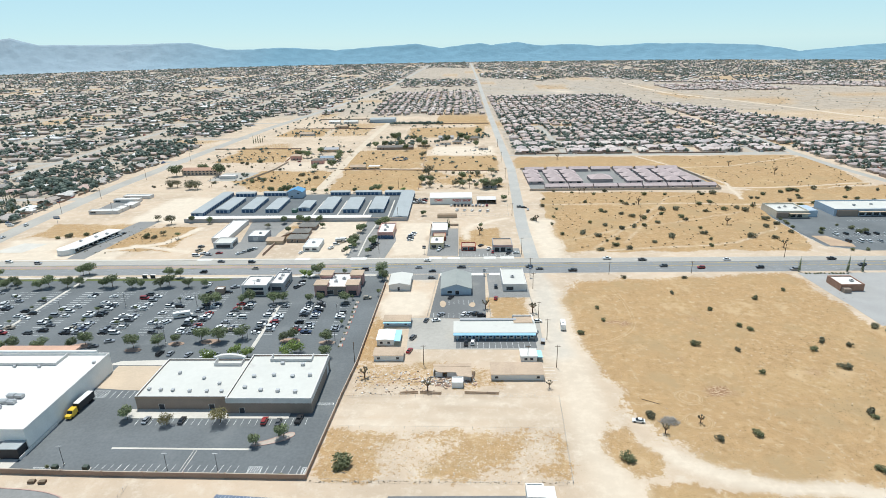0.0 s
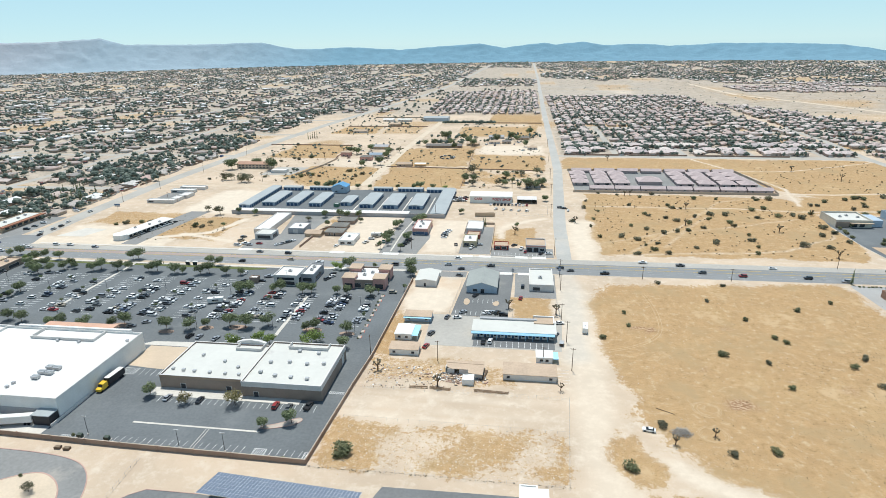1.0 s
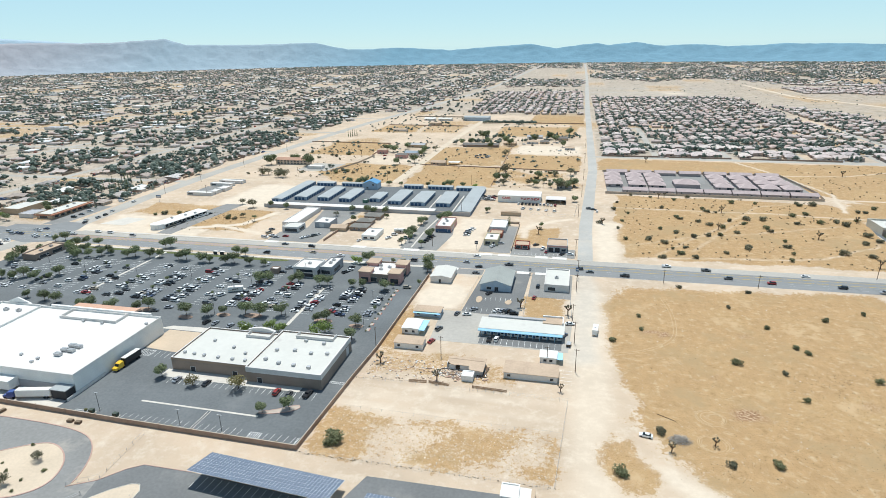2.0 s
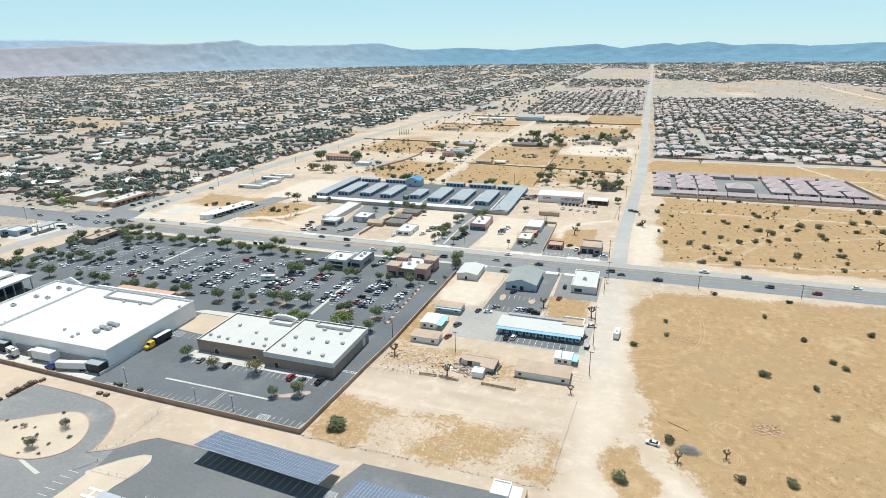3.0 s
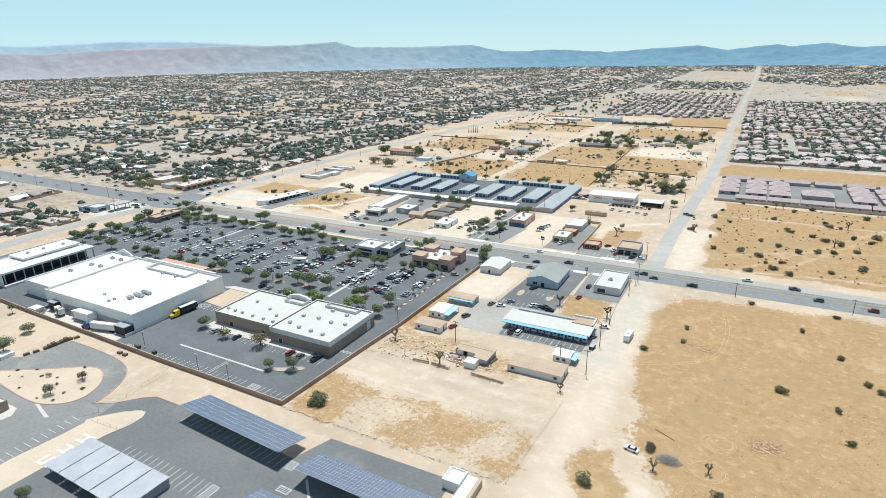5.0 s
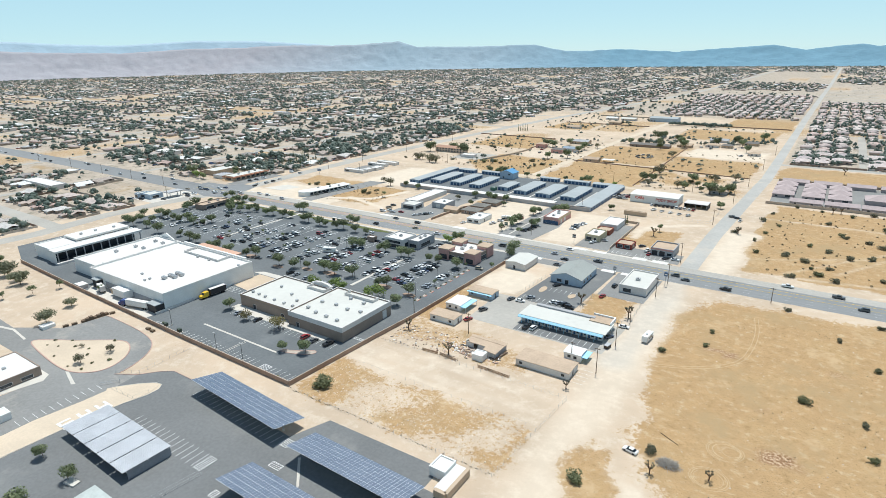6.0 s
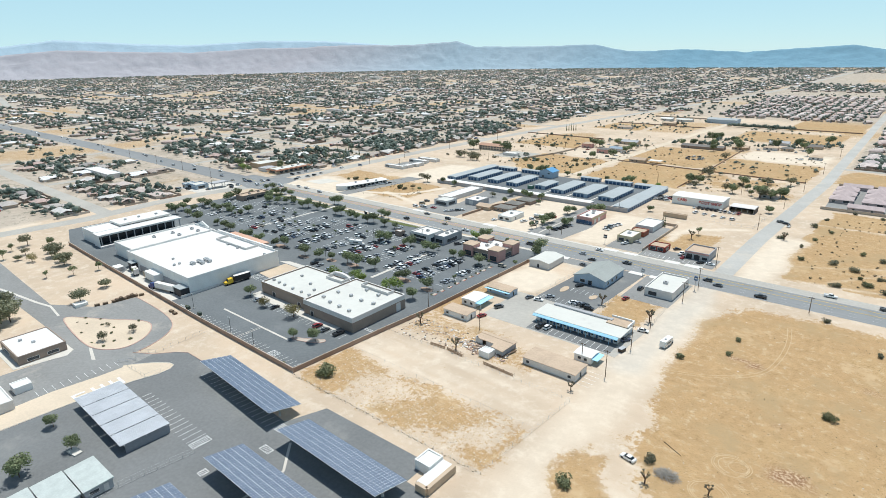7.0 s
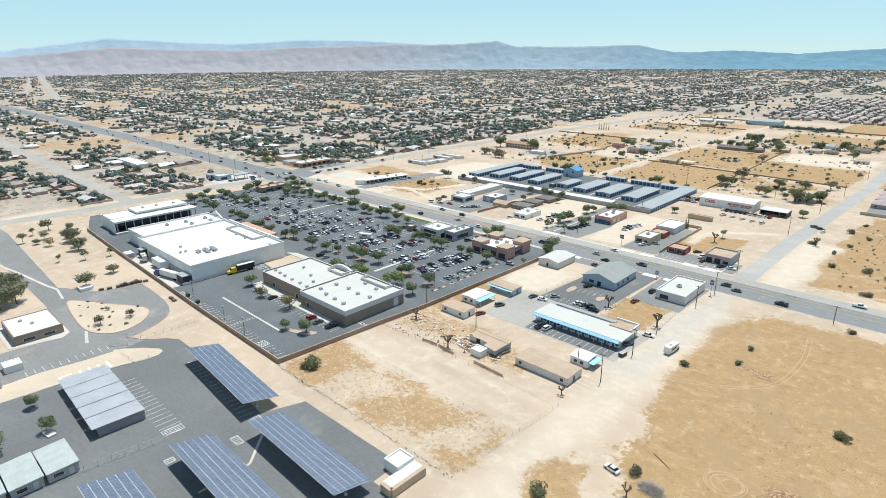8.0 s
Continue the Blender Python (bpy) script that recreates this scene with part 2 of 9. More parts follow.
M_BLUE_WALL = plain("blue_grey_wall", (0.42, 0.50, 0.58), 0.85, big=0.2, small=1.5, spread=0.10)
M_SKY_BLUE = plain("sky_blue_trim", (0.38, 0.66, 0.84), 0.7, big=0.3, small=2.0, spread=0.10)
M_DEEP_BLUE = plain("blue_door", (0.06, 0.115, 0.21), 0.6, spread=0.12)
M_STEEL_ROOF = plain("steel_roof", (0.38, 0.405, 0.41), 0.65, metal=0.0, big=0.1, small=1.0, spread=0.10)
M_BLUE_ROOF = plain("blue_metal_roof", (0.10, 0.30, 0.52), 0.45, spread=0.12)
M_RED = plain("red_paint", (0.50, 0.07, 0.05), 0.6, spread=0.15)
M_PINK = plain("pink_wall", (0.58, 0.33, 0.29), 0.85, spread=0.12)
M_YELLOW_WALL = plain("yellow_wall", (0.55, 0.47, 0.32), 0.85, spread=0.12)
M_DARK = plain("dark_opening", (0.03, 0.03, 0.035), 0.6, spread=0.2)
M_METAL = plain("galvanised_metal", (0.45, 0.46, 0.47), 0.5, metal=0.6, spread=0.12)
M_WOOD = plain("weathered_wood", (0.17, 0.12, 0.085), 0.9, big=0.5, small=5, spread=0.25)
M_POLE = plain("pole_wood", (0.12, 0.085, 0.06), 0.9, big=0.5, small=4, spread=0.25)
M_RUBBER = plain("rubber", (0.02, 0.02, 0.022), 0.8, spread=0.2)
M_BARK = plain("bark", (0.14, 0.095, 0.065), 0.95, big=1, small=8, spread=0.3)
M_GLASS, gt, gb = nodes_of("window_glass")
gb.inputs["Base Color"].default_value, gb.inputs["Roughness"].default_value = (0.03, 0.04, 0.05, 1), 0.12


def leaf_material(name, base, other):
    mat, nt, bs = nodes_of(name)
    rnd = nt.nodes.new("ShaderNodeNewGeometry").outputs["Random Per Island"]
    col = mixer(nt, rnd, base, other)
    ob = nt.nodes.new("ShaderNodeObjectInfo").outputs["Random"]
    hs = nt.nodes.new("ShaderNodeHueSaturation")
    mr = nt.nodes.new("ShaderNodeMapRange")
    mr.inputs[3].default_value, mr.inputs[4].default_value = 0.75, 1.25
    nt.links.new(ob, mr.inputs[0])
    nt.links.new(mr.outputs[0], hs.inputs["Value"])
    nt.links.new(col, hs.inputs["Color"])
    nt.links.new(hs.outputs[0], bs.inputs["Base Color"])
    bs.inputs["Roughness"].default_value = 0.75
    thin = nt.nodes.new("ShaderNodeBsdfTranslucent")  # sun shining through the leaves
    nt.links.new(hs.outputs[0], thin.inputs[0])
    both = nt.nodes.new("ShaderNodeMixShader")
    both.inputs[0].default_value = 0.3
    nt.links.new(bs.outputs[0], both.inputs[1])
    nt.links.new(thin.outputs[0], both.inputs[2])
    nt.links.new(both.outputs[0], nt.nodes["Material Output"].inputs[0])
    return mat


M_LEAF = leaf_material("tree_leaf", (0.108, 0.142, 0.066), (0.25, 0.283, 0.15))
M_LEAF_BRIGHT = leaf_material("young_leaf", (0.17, 0.24, 0.055), (0.30, 0.38, 0.12))
M_LEAF_GREY = leaf_material("shrub_leaf", (0.125, 0.128, 0.078), (0.235, 0.222, 0.14))
M_LEAF_DRY = leaf_material("dry_twig", (0.24, 0.20, 0.15), (0.38, 0.33, 0.26))
M_LEAF_SHRUB = leaf_material("field_shrub_leaf", (0.108, 0.120, 0.056), (0.235, 0.243, 0.125))
M_LEAF_OLIVE = leaf_material("olive_leaf", (0.145, 0.155, 0.090), (0.275, 0.275, 0.175))
M_LEAF_GOLD = leaf_material("yellowing_leaf", (0.20, 0.17, 0.07), (0.34, 0.29, 0.13))
# town foliage, its green made paler and bluer to stand in for haze
M_LEAF_HAZY = leaf_material("hazy_leaf", (0.104, 0.146, 0.120), (0.225, 0.268, 0.218))
# ---- ground: one sheet to the horizon ----
def axis(lo, hi, step, far_lo, far_hi):
    mid = np.arange(lo, hi + step, step)
    left, right, d = [], [], step
    p = lo
    while p > far_lo:
        d *= 1.12
        p -= d
        left.append(max(p, far_lo))
    p, d = hi + step, step
    while p < far_hi:
        d *= 1.12
        p += d
        right.append(min(p, far_hi))
    return np.array(left[::-1] + list(mid) + right)


gx, gy = axis(-420, 450, 2.2, -4950, 4950), axis(100, 700, 2.2, -1500, 4950)
GX, GY = np.meshgrid(gx, gy, indexing="ij")
warp_x = GX + (soft_noise(GX, GY, 14, 3) - 0.5) * 11 + (soft_noise(GX, GY, 3.5, 13) - 0.5) * 3.5
warp_y = GY + (soft_noise(GX, GY, 14, 5) - 0.5) * 11 + (soft_noise(GX, GY, 3.5, 15) - 0.5) * 3.5


def step01(v, width):
    return np.clip(v / width + 0.5, 0, 1)


def rect(x0, x1, y0, y1, blur=3.0, warped=True):
    X, Y = (warp_x, warp_y) if warped else (GX, GY)
    return step01(np.minimum(np.minimum(X - x0, x1 - X), np.minimum(Y - y0, y1 - Y)), blur)


def inside(poly, blur=3.0):
    """Distance-softened inside of a polygon with warped edges."""
    X, Y = warp_x, warp_y
    odd = np.zeros(X.shape, bool)
    near = np.full(X.shape, 1e9)
    for (ax, ay), (bx, by) in zip(poly, poly[1:] + poly[:1]):
        if ay != by:
            odd ^= ((ay > Y) != (by > Y)) & (X < (bx - ax) * (Y - ay) / (by - ay) + ax)
        dx, dy = bx - ax, by - ay
        k = np.clip(((X - ax) * dx + (Y - ay) * dy) / (dx * dx + dy * dy), 0, 1)
        near = np.minimum(near, np.hypot(X - ax - k * dx, Y - ay - k * dy))
    return step01(np.where(odd, near, -near), blur)


def track(pts, width, blur=2.0):
    near = np.full(GX.shape, 1e9)
    X, Y = GX + (warp_x - GX) * 0.35, GY + (warp_y - GY) * 0.35
    for (ax, ay), (bx, by) in zip(pts, pts[1:]):
        dx, dy = bx - ax, by - ay
        k = np.clip(((X - ax) * dx + (Y - ay) * dy) / (dx * dx + dy * dy), 0, 1)
        near = np.minimum(near, np.hypot(X - ax - k * dx, Y - ay - k * dy))
    return step01(width / 2 - near, blur)


grass = np.zeros(GX.shape)
pale = np.zeros(GX.shape)
# the large vacant field east of the dirt road
field_edge = [(68, 316), (55, 294), (55, 268), (57, 234), (61, 219), (65, 203), (61, 190), (64, 184), (71, 179), (77, 168), (85, 159), (95, 152), (112, 149), (150, 147), (360, 150), (330, 250), (201, 256), (202, 284), (200, 318), (195, 326)]
grass = np.maximum(grass, inside(field_edge, 9))
grass = np.maximum(grass, inside([(54, 177), (60, 179), (65, 168), (69, 159), (57, 155), (52, 162)], 2) * 0.9)
grass = np.maximum(grass, inside([(58, 149.5), (78, 150), (91, 145), (150, 143), (150, 60), (70, 60), (55, 120)], 2))
# fields north of the main road
grass = np.maximum(grass, inside([(73, 482), (70, 400), (74, 365), (180, 367), (239, 366), (250, 425), (250, 470), (265, 500), (245, 524), (76, 530)]))
grass = np.maximum(grass, inside([(64, 683), (62, 640), (227, 630), (252, 550), (285, 527), (396, 550), (412, 640), (404, 700), (75, 706)]))
grass = np.maximum(grass, rect(-128, -39, 543, 640) * 1.0)
grass = np.maximum(grass, inside([(-39, 630), (43, 624), (47, 716), (-41, 722)], 5) * 0.92)
grass = np.maximum(grass, rect(-134, -42, 646, 764, 6) * 0.82)
grass = np.maximum(grass, rect(-36, 44, 546, 624, 14) * (0.25 + 0.6 * step01(soft_noise(GX, GY, 24, 63) - 0.5, 0.25)))
grass = np.maximum(grass, inside([(-242, 592), (-226, 640), (-142, 635), (-140, 543), (-197, 543)], 6) * 0.85)
grass = np.maximum(grass, rect(-300, -216, 690, 785, 6) * 0.85)
grass = np.maximum(grass, rect(-285, -212, 886, 974, 6) * 0.85)
grass = np.maximum(grass, rect(-205, -142, 884, 1040, 8) * 0.6)
grass = np.maximum(grass, rect(-80, 40, 874, 968, 6) * 0.92)
grass = np.maximum(grass, rect(-40, 53, 1024, 1174, 6) * 0.97)
grass = np.maximum(grass, rect(-490, -424, 268, 318, 5) * 0.85)
grass = np.maximum(grass, rect(-660, -583, 282, 322, 5) * 0.8)
grass = np.maximum(grass, rect(-268, -205, 372, 428) * 0.85)
grass = np.maximum(grass, rect(-330, -262, 405, 440) * 0.75)
grass = np.maximum(grass, inside([(0, 398), (14, 420), (30, 424), (30, 376), (2, 380)], 3) * 0.8)
grass = np.maximum(grass, rect(16, 39, 265, 292) * 0.9)
grass = np.maximum(grass, rect(-132, -116, 398, 430) * 0.9)
grass = np.maximum(grass, rect(-44, 20, 202, 222) * 0.55)
grass = np.maximum(grass, rect(-46, -36, 222, 272) * 0.8)
grass = np.maximum(grass, rect(-34, -18, 262, 298) * 0.3)
# dry lot behind the block wall: pale raked half, straw half
grass = np.maximum(grass, rect(-49, 38, 151, 176, 4) * (0.30 + 0.55 * step01(soft_noise(GX, GY, 16, 31) - 0.50, 0.25)))
# the wash and bare land of the distance
grass = np.maximum(grass, inside([(440, 1680), (495, 1350), (545, 1080), (660, 920), (1100, 560), (1700, 500), (1700, 1250), (1100, 1540), (890, 1740), (660, 1800), (509, 2150)], 40) * 0.42)
town_patch = step01(soft_noise(GX, GY, 120, 41, 2) - 0.66, 0.06)
town = np.maximum(step01(-385 - GX, 4), step01(GY - 760, 20))
grass = np.maximum(grass, town_patch * town * 0.6)
grass = np.maximum(grass, inside([(252, 474), (420, 480), (430, 545), (262, 530), (248, 500)], 6) * 0.9)
# tracks and bare scars
for pts, w, k in (([(62, 487), (117, 486), (190, 487), (250, 481), (380, 495)], 2.0, 0.7), ([(71, 387), (123, 416), (165, 430), (231, 459)], 1.0, 0.45),
                  ([(75, 365), (122, 372), (170, 377), (197, 385), (235, 413), (252, 440)], 1.6, 0.55), ([(93, 373), (125, 416), (148, 445), (187, 506), (215, 520)], 1.0, 0.45),
                  ([(116, 384), (144, 430), (167, 461)], 1.2, 0.4), ([(250, 500), (262, 560), (240, 640), (215, 705)], 3, 0.8), ([(262, 540), (300, 540), (395, 556)], 3, 0.7),
                  ([(227, 633), (300, 640), (404, 690)], 2, 0.7), ([(-270, 367), (-215, 390), (-205, 425)], 6, 0.9), ([(-235, 385), (-190, 372)], 5, 0.9)):
    pale = np.maximum(pale, track(pts, w) * k)
pale = np.maximum(pale, track([(51, 120), (50, 150), (48, 205), (49, 300)], 15, 8) * 0.62)
pale = np.maximum(pale, track([(57, 170), (72, 162), (95, 149), (160, 141)], 7, 4) * 0.8)
pale = np.maximum(pale, rect(-49, 38, 178, 197, 5) * (0.05 + 0.45 * step01(soft_noise(GX * 0.10, GY, 3.0, 77) - 0.5, 0.3)))
pale = np.maximum(pale, rect(54, 70, 345, 445, 8) * 0.9)
pale = np.maximum(pale, rect(-360, -235, 355, 372, 4) * 0.8)
pale = np.maximum(pale, rect(-110, -74, 358, 440, 4) * 0.8)
pale = np.maximum(pale, rect(-48, -22, 362, 436, 4) * 0.8)
pale = np.maximum(pale, rect(-270, -225, 440, 520, 8) * 0.95)
pale = np.maximum(pale, rect(-34, 46, 727, 788, 6) * 0.9)
pale = np.maximum(pale, rect(-210, -143, 642, 686, 6) * 0.5)
pale = np.maximum(pale, rect(-424, -368, 124, 162, 4) * 0.6)
pale = np.maximum(pale, track([(6, 396), (4, 410), (8, 426), (27, 440), (38, 446)], 5, 3) * 0.8)
pale = np.maximum(pale, rect(96, 316, 1560, 1750, 30))
pale = np.maximum(pale, rect(-330, -290, 372, 398, 5) * 0.9)
pale = np.maximum(pale, rect(-43, -17, 269, 303, 3) * 0.9)
spit = inside([(50, 174), (57, 180), (63, 172), (70, 161), (66, 155), (55, 152), (50, 160)], 4)
pale *= 1 - spit
grass = np.maximum(grass, spit * 0.8)
dust = np.maximum(track([(47, 333), (46.5, 262), (45, 232)], 12, 6), rect(-43, -14, 317, 329, 2)) * 0.6
grass *= 1 - np.clip(pale, 0, 1)
yard = np.maximum(step01(-378 - GX, 8), step01(GY - 1165, 20))
yard = np.maximum(yard, rect(66, 406, 722, 1560, 4, False))
yard = np.maximum(yard, step01(GX - 430, 8) * step01(GY - 520, 20) * (1 - inside([(440, 1680), (495, 1350), (545, 1080), (660, 920), (1100, 560), (1700, 500), (1700, 1250), (1100, 1540), (890, 1740), (660, 1800), (509, 2150)], 20)))
yard *= 1 - town_patch * 0.9
rough = np.maximum(rect(-49, 38, 150, 177, 4), rect(-46, 30, 198, 222, 4)) + 0.12 * grass
scar = np.zeros(GX.shape)
for sx, sy, sr in ((79, 261.5, 3.2), (83, 259.5, 3.6), (107, 200.5, 4.6), (104, 203, 2.6), (112, 199, 2.2), (97, 226, 2.5), (118, 268, 3.0), (150, 215, 3.5)):
    scar = np.maximum(scar, step01(sr - np.hypot(warp_x - sx, (warp_y - sy) * 1.5), 2.2) * (1.0 if sr > 3 and sx < 110 else 0.4))


def ground_material():
    mat, nt, bs = nodes_of("dry_ground")

    def attr(name):
        nd = nt.nodes.new("ShaderNodeAttribute")
        nd.attribute_name = name
        return nd.outputs["Fac"]

    big, mid, fine = noise_fac(nt, 0.022, 5, 0.6), noise_fac(nt, 0.16, 6, 0.72), noise_fac(nt, 1.3, 5, 0.75)
    sand = mixer(nt, ramp(nt, big, 0.3, 0.7), tuple(c * 0.86 for c in SAND), tuple(c * 1.10 for c in SAND))
    sand = mixer(nt, ramp(nt, mid, 0.45, 0.75), sand, PALE)
    gold = mixer(nt, ramp(nt, mid, 0.30, 0.70), tuple(c * 0.92 for c in GOLD), tuple(c * 1.10 for c in GOLD))
    gold = mixer(nt, ramp(nt, big, 0.50, 0.75), gold, (0.47, 0.32, 0.165))
    gold = mixer(nt, ramp(nt, fine, 0.58, 0.80), gold, (0.56, 0.42, 0.25))
    speck, scuff = noise_fac(nt, 2.4, 5, 0.75), noise_fac(nt, 0.33, 7, 0.72)
    gold = mixer(nt, ramp(nt, scuff, 0.53, 0.64), gold, (0.52, 0.385, 0.235))
    gold = mixer(nt, ramp(nt, scuff, 0.46, 0.34), gold, (0.34, 0.22, 0.105))
    gold = mixer(nt, ramp(nt, speck, 0.52, 0.64), gold, (0.27, 0.18, 0.09))
    gold = mixer(nt, ramp(nt, noise_fac(nt, 0.045, 6, 0.7), 0.56, 0.66), gold, (0.50, 0.35, 0.20))
    sand = mixer(nt, ramp(nt, speck, 0.57, 0.72), sand, tuple(c * 0.78 for c in SAND))
    edge = nt.nodes.new("ShaderNodeMath")
    edge.operation = "ADD"
    sub = nt.nodes.new("ShaderNodeMapRange")
    nt.links.new(noise_fac(nt, 0.55, 8, 0.8), sub.inputs[0])
    sub.inputs[1].default_value, sub.inputs[2].default_value = 0.32, 0.68
    sub.inputs[3].default_value, sub.inputs[4].default_value = -0.6, 0.6
    nt.links.new(attr("grass"), edge.inputs[0])
    nt.links.new(sub.outputs[0], edge.inputs[1])
    col = mixer(nt, ramp(nt, edge.outputs[0], 0.36, 0.64), sand, gold)
    worn = mixer(nt, ramp(nt, mid, 0.35, 0.7), PALE, tuple(c * 1.12 for c in PALE))
    col = mixer(nt, attr("pale"), col, worn)
    lots = noise_fac(nt, 0.055, 5, 0.75)
    plots = mixer(nt, ramp(nt, lots, 0.35, 0.65), (0.36, 0.305, 0.25), (0.53, 0.445, 0.365))
    weeds = noise_fac(nt, 0.11, 6, 0.75)
    plots = mixer(nt, ramp(nt, weeds, 0.50, 0.62), plots, (0.225, 0.215, 0.17))
    cover = nt.nodes.new("ShaderNodeMath")
    cover.operation = "MULTIPLY"
    nt.links.new(attr("yard"), cover.inputs[0])
    cover.inputs[1].default_value = 0.85
    col = mixer(nt, cover.outputs[0], col, plots)
    col = mixer(nt, attr("dust"), col, mixer(nt, ramp(nt, mid, 0.35, 0.7), (0.50, 0.465, 0.41), (0.60, 0.545, 0.47)))
    grit = noise_fac(nt, 0.75, 8, 0.78)
    pebble = nt.nodes.new("ShaderNodeMath")
    pebble.operation = "MULTIPLY"
    nt.links.new(ramp(nt, grit, 0.54, 0.68), pebble.inputs[0])
    nt.links.new(attr("rough"), pebble.inputs[1])
    col = mixer(nt, pebble.outputs[0], col, (0.62, 0.50, 0.37))
    dark_grit = nt.nodes.new("ShaderNodeMath")
    dark_grit.operation = "MULTIPLY"
    nt.links.new(ramp(nt, noise_fac(nt, 0.45, 8, 0.8), 0.60, 0.72), dark_grit.inputs[0])
    nt.links.new(attr("grass"), dark_grit.inputs[1])
    col = mixer(nt, dark_grit.outputs[0], col, (0.30, 0.215, 0.12))
    # dull olive-grey growth in broad drifts over the dry grass
    drift = nt.nodes.new("ShaderNodeMath")
    drift.operation = "MULTIPLY"
    nt.links.new(ramp(nt, noise_fac(nt, 0.030, 7, 0.68), 0.50, 0.66), drift.inputs[0])
    nt.links.new(attr("grass"), drift.inputs[1])
    col = mixer(nt, drift.outputs[0], col, mixer(nt, ramp(nt, fine, 0.35, 0.65), (0.415, 0.285, 0.15), (0.365, 0.26, 0.145)))
    earth = mixer(nt, ramp(nt, noise_fac(nt, 1.1, 7, 0.8), 0.47, 0.57), (0.25, 0.135, 0.07), (0.56, 0.41, 0.27))
    col = mixer(nt, attr("scar"), col, earth)
    nt.links.new(col, bs.inputs["Base Color"])
    bs.inputs["Roughness"].default_value = 0.95
    bs.inputs["Specular IOR Level"].default_value = 0.15
    bp = node(nt, "ShaderNodeBump", Strength=0.55, Distance=0.14)
    nt.links.new(fine, bp.inputs["Height"])
    nt.links.new(bp.outputs[0], bs.inputs["Normal"])
    return mat


def build_ground():
    nx, ny = len(gx), len(gy)
    me = bpy.data.meshes.new("ground")
    co = np.stack([GX, GY, np.zeros(GX.shape)], -1).reshape(-1, 3)
    i, j = np.meshgrid(np.arange(nx - 1), np.arange(ny - 1), indexing="ij")
    a = (i * ny + j).ravel()
    quads = np.stack([a, a + ny, a + ny + 1, a + 1], 1)
    me.vertices.add(len(co))
    me.vertices.foreach_set("co", co.ravel())
    me.loops.add(quads.size)
    me.loops.foreach_set("vertex_index", quads.ravel())
    me.polygons.add(len(quads))
    me.polygons.foreach_set("loop_start", np.arange(len(quads)) * 4)
    for name, values in (("grass", grass), ("pale", pale), ("rough", rough), ("yard", yard), ("dust", dust), ("scar", scar)):
        me.attributes.new(name, "FLOAT", "POINT").data.foreach_set("value", np.clip(values, 0, 1).ravel().astype(np.float32))
    me.materials.append(ground_material())
    me.update(calc_edges=True)
    return tagged(new("ground", me), "dry desert ground of sand and straw-coloured grass", "ground", kind="structure")


build_ground()


# ---- mountains round the plain ----
RIDGE = [(-95, 150), (-84, 150), (-78, 165), (-75, 198), (-71, 243), (-65, 216), (-61, 203), (-55, 232), (-50, 226), (-47, 212), (-43, 186), (-39, 203), (-36.7, 214), (-35, 170), (-30, 164),
         (-24, 172), (-21, 116), (-16, 124), (-11.5, 98), (-4, 136), (-1.7, 101), (2, 135), (3.1, 118), (5.5, 138), (7.3, 109), (10.4, 116), (13, 97), (17, 111), (21, 107), (26, 91), (29, 47), (30.5, 62), (34, 88), (40, 96), (60, 90)]


def mountain_range(name, label, base, crest, material, height, seed, fold, lo=-95, hi=60):
    """A folded range between two distances; height: bearing in degrees to metres."""
    th = np.radians(np.arange(lo, hi, 0.2))
    rr = np.linspace(0, 1, 26)
    T, R = np.meshgrid(th, rr, indexing="ij")
    h = height(np.degrees(T))
    dist = base + (crest - base) * R
    X, Y = np.sin(T) * dist, np.cos(T) * dist
    rib = soft_noise(np.degrees(T) * 60, R * 300, 110, seed, 4)
    gully = soft_noise(np.degrees(T) * 60 + R * 90, R * 40, 34, seed + 5, 3)
    slope = R ** 1.5
    z = h * slope * (1 - fold * (1 - R) * (1.2 * np.abs(rib - 0.5) + 0.5 * np.abs(gully - 0.5)) * 2) + (soft_noise(X, Y, 60, seed + 9, 3) - 0.5) * 7 * R
    z[:, -1] = h[:, -1] * 0.86
    z[:, 0] = -6
    n, k = T.shape
    s = Shape()
    s.v = [tuple(p) for p in np.stack([X, Y, z], -1).reshape(-1, 3)]
    s.f = [(i * k + j, (i + 1) * k + j, (i + 1) * k + j + 1, i * k + j + 1) for i in range(n - 1) for j in range(k - 1)]
    s.m = [0] * len(s.f)
    ob = structure(name, s, material, label=label, category="mountain")
    for p in ob.data.polygons:
        p.use_smooth = True
    return ob


def ridge(bearing):
    return np.interp(bearing, [b for b, z in RIDGE], [z for b, z in RIDGE])


def front_ridge(bearing):
    """The nearer range: as high as the skyline in the north, low foothills in the west."""
    return ridge(bearing) * np.interp(bearing, [-95, -60, -51, -44], [0.74, 0.76, 0.80, 1.0])


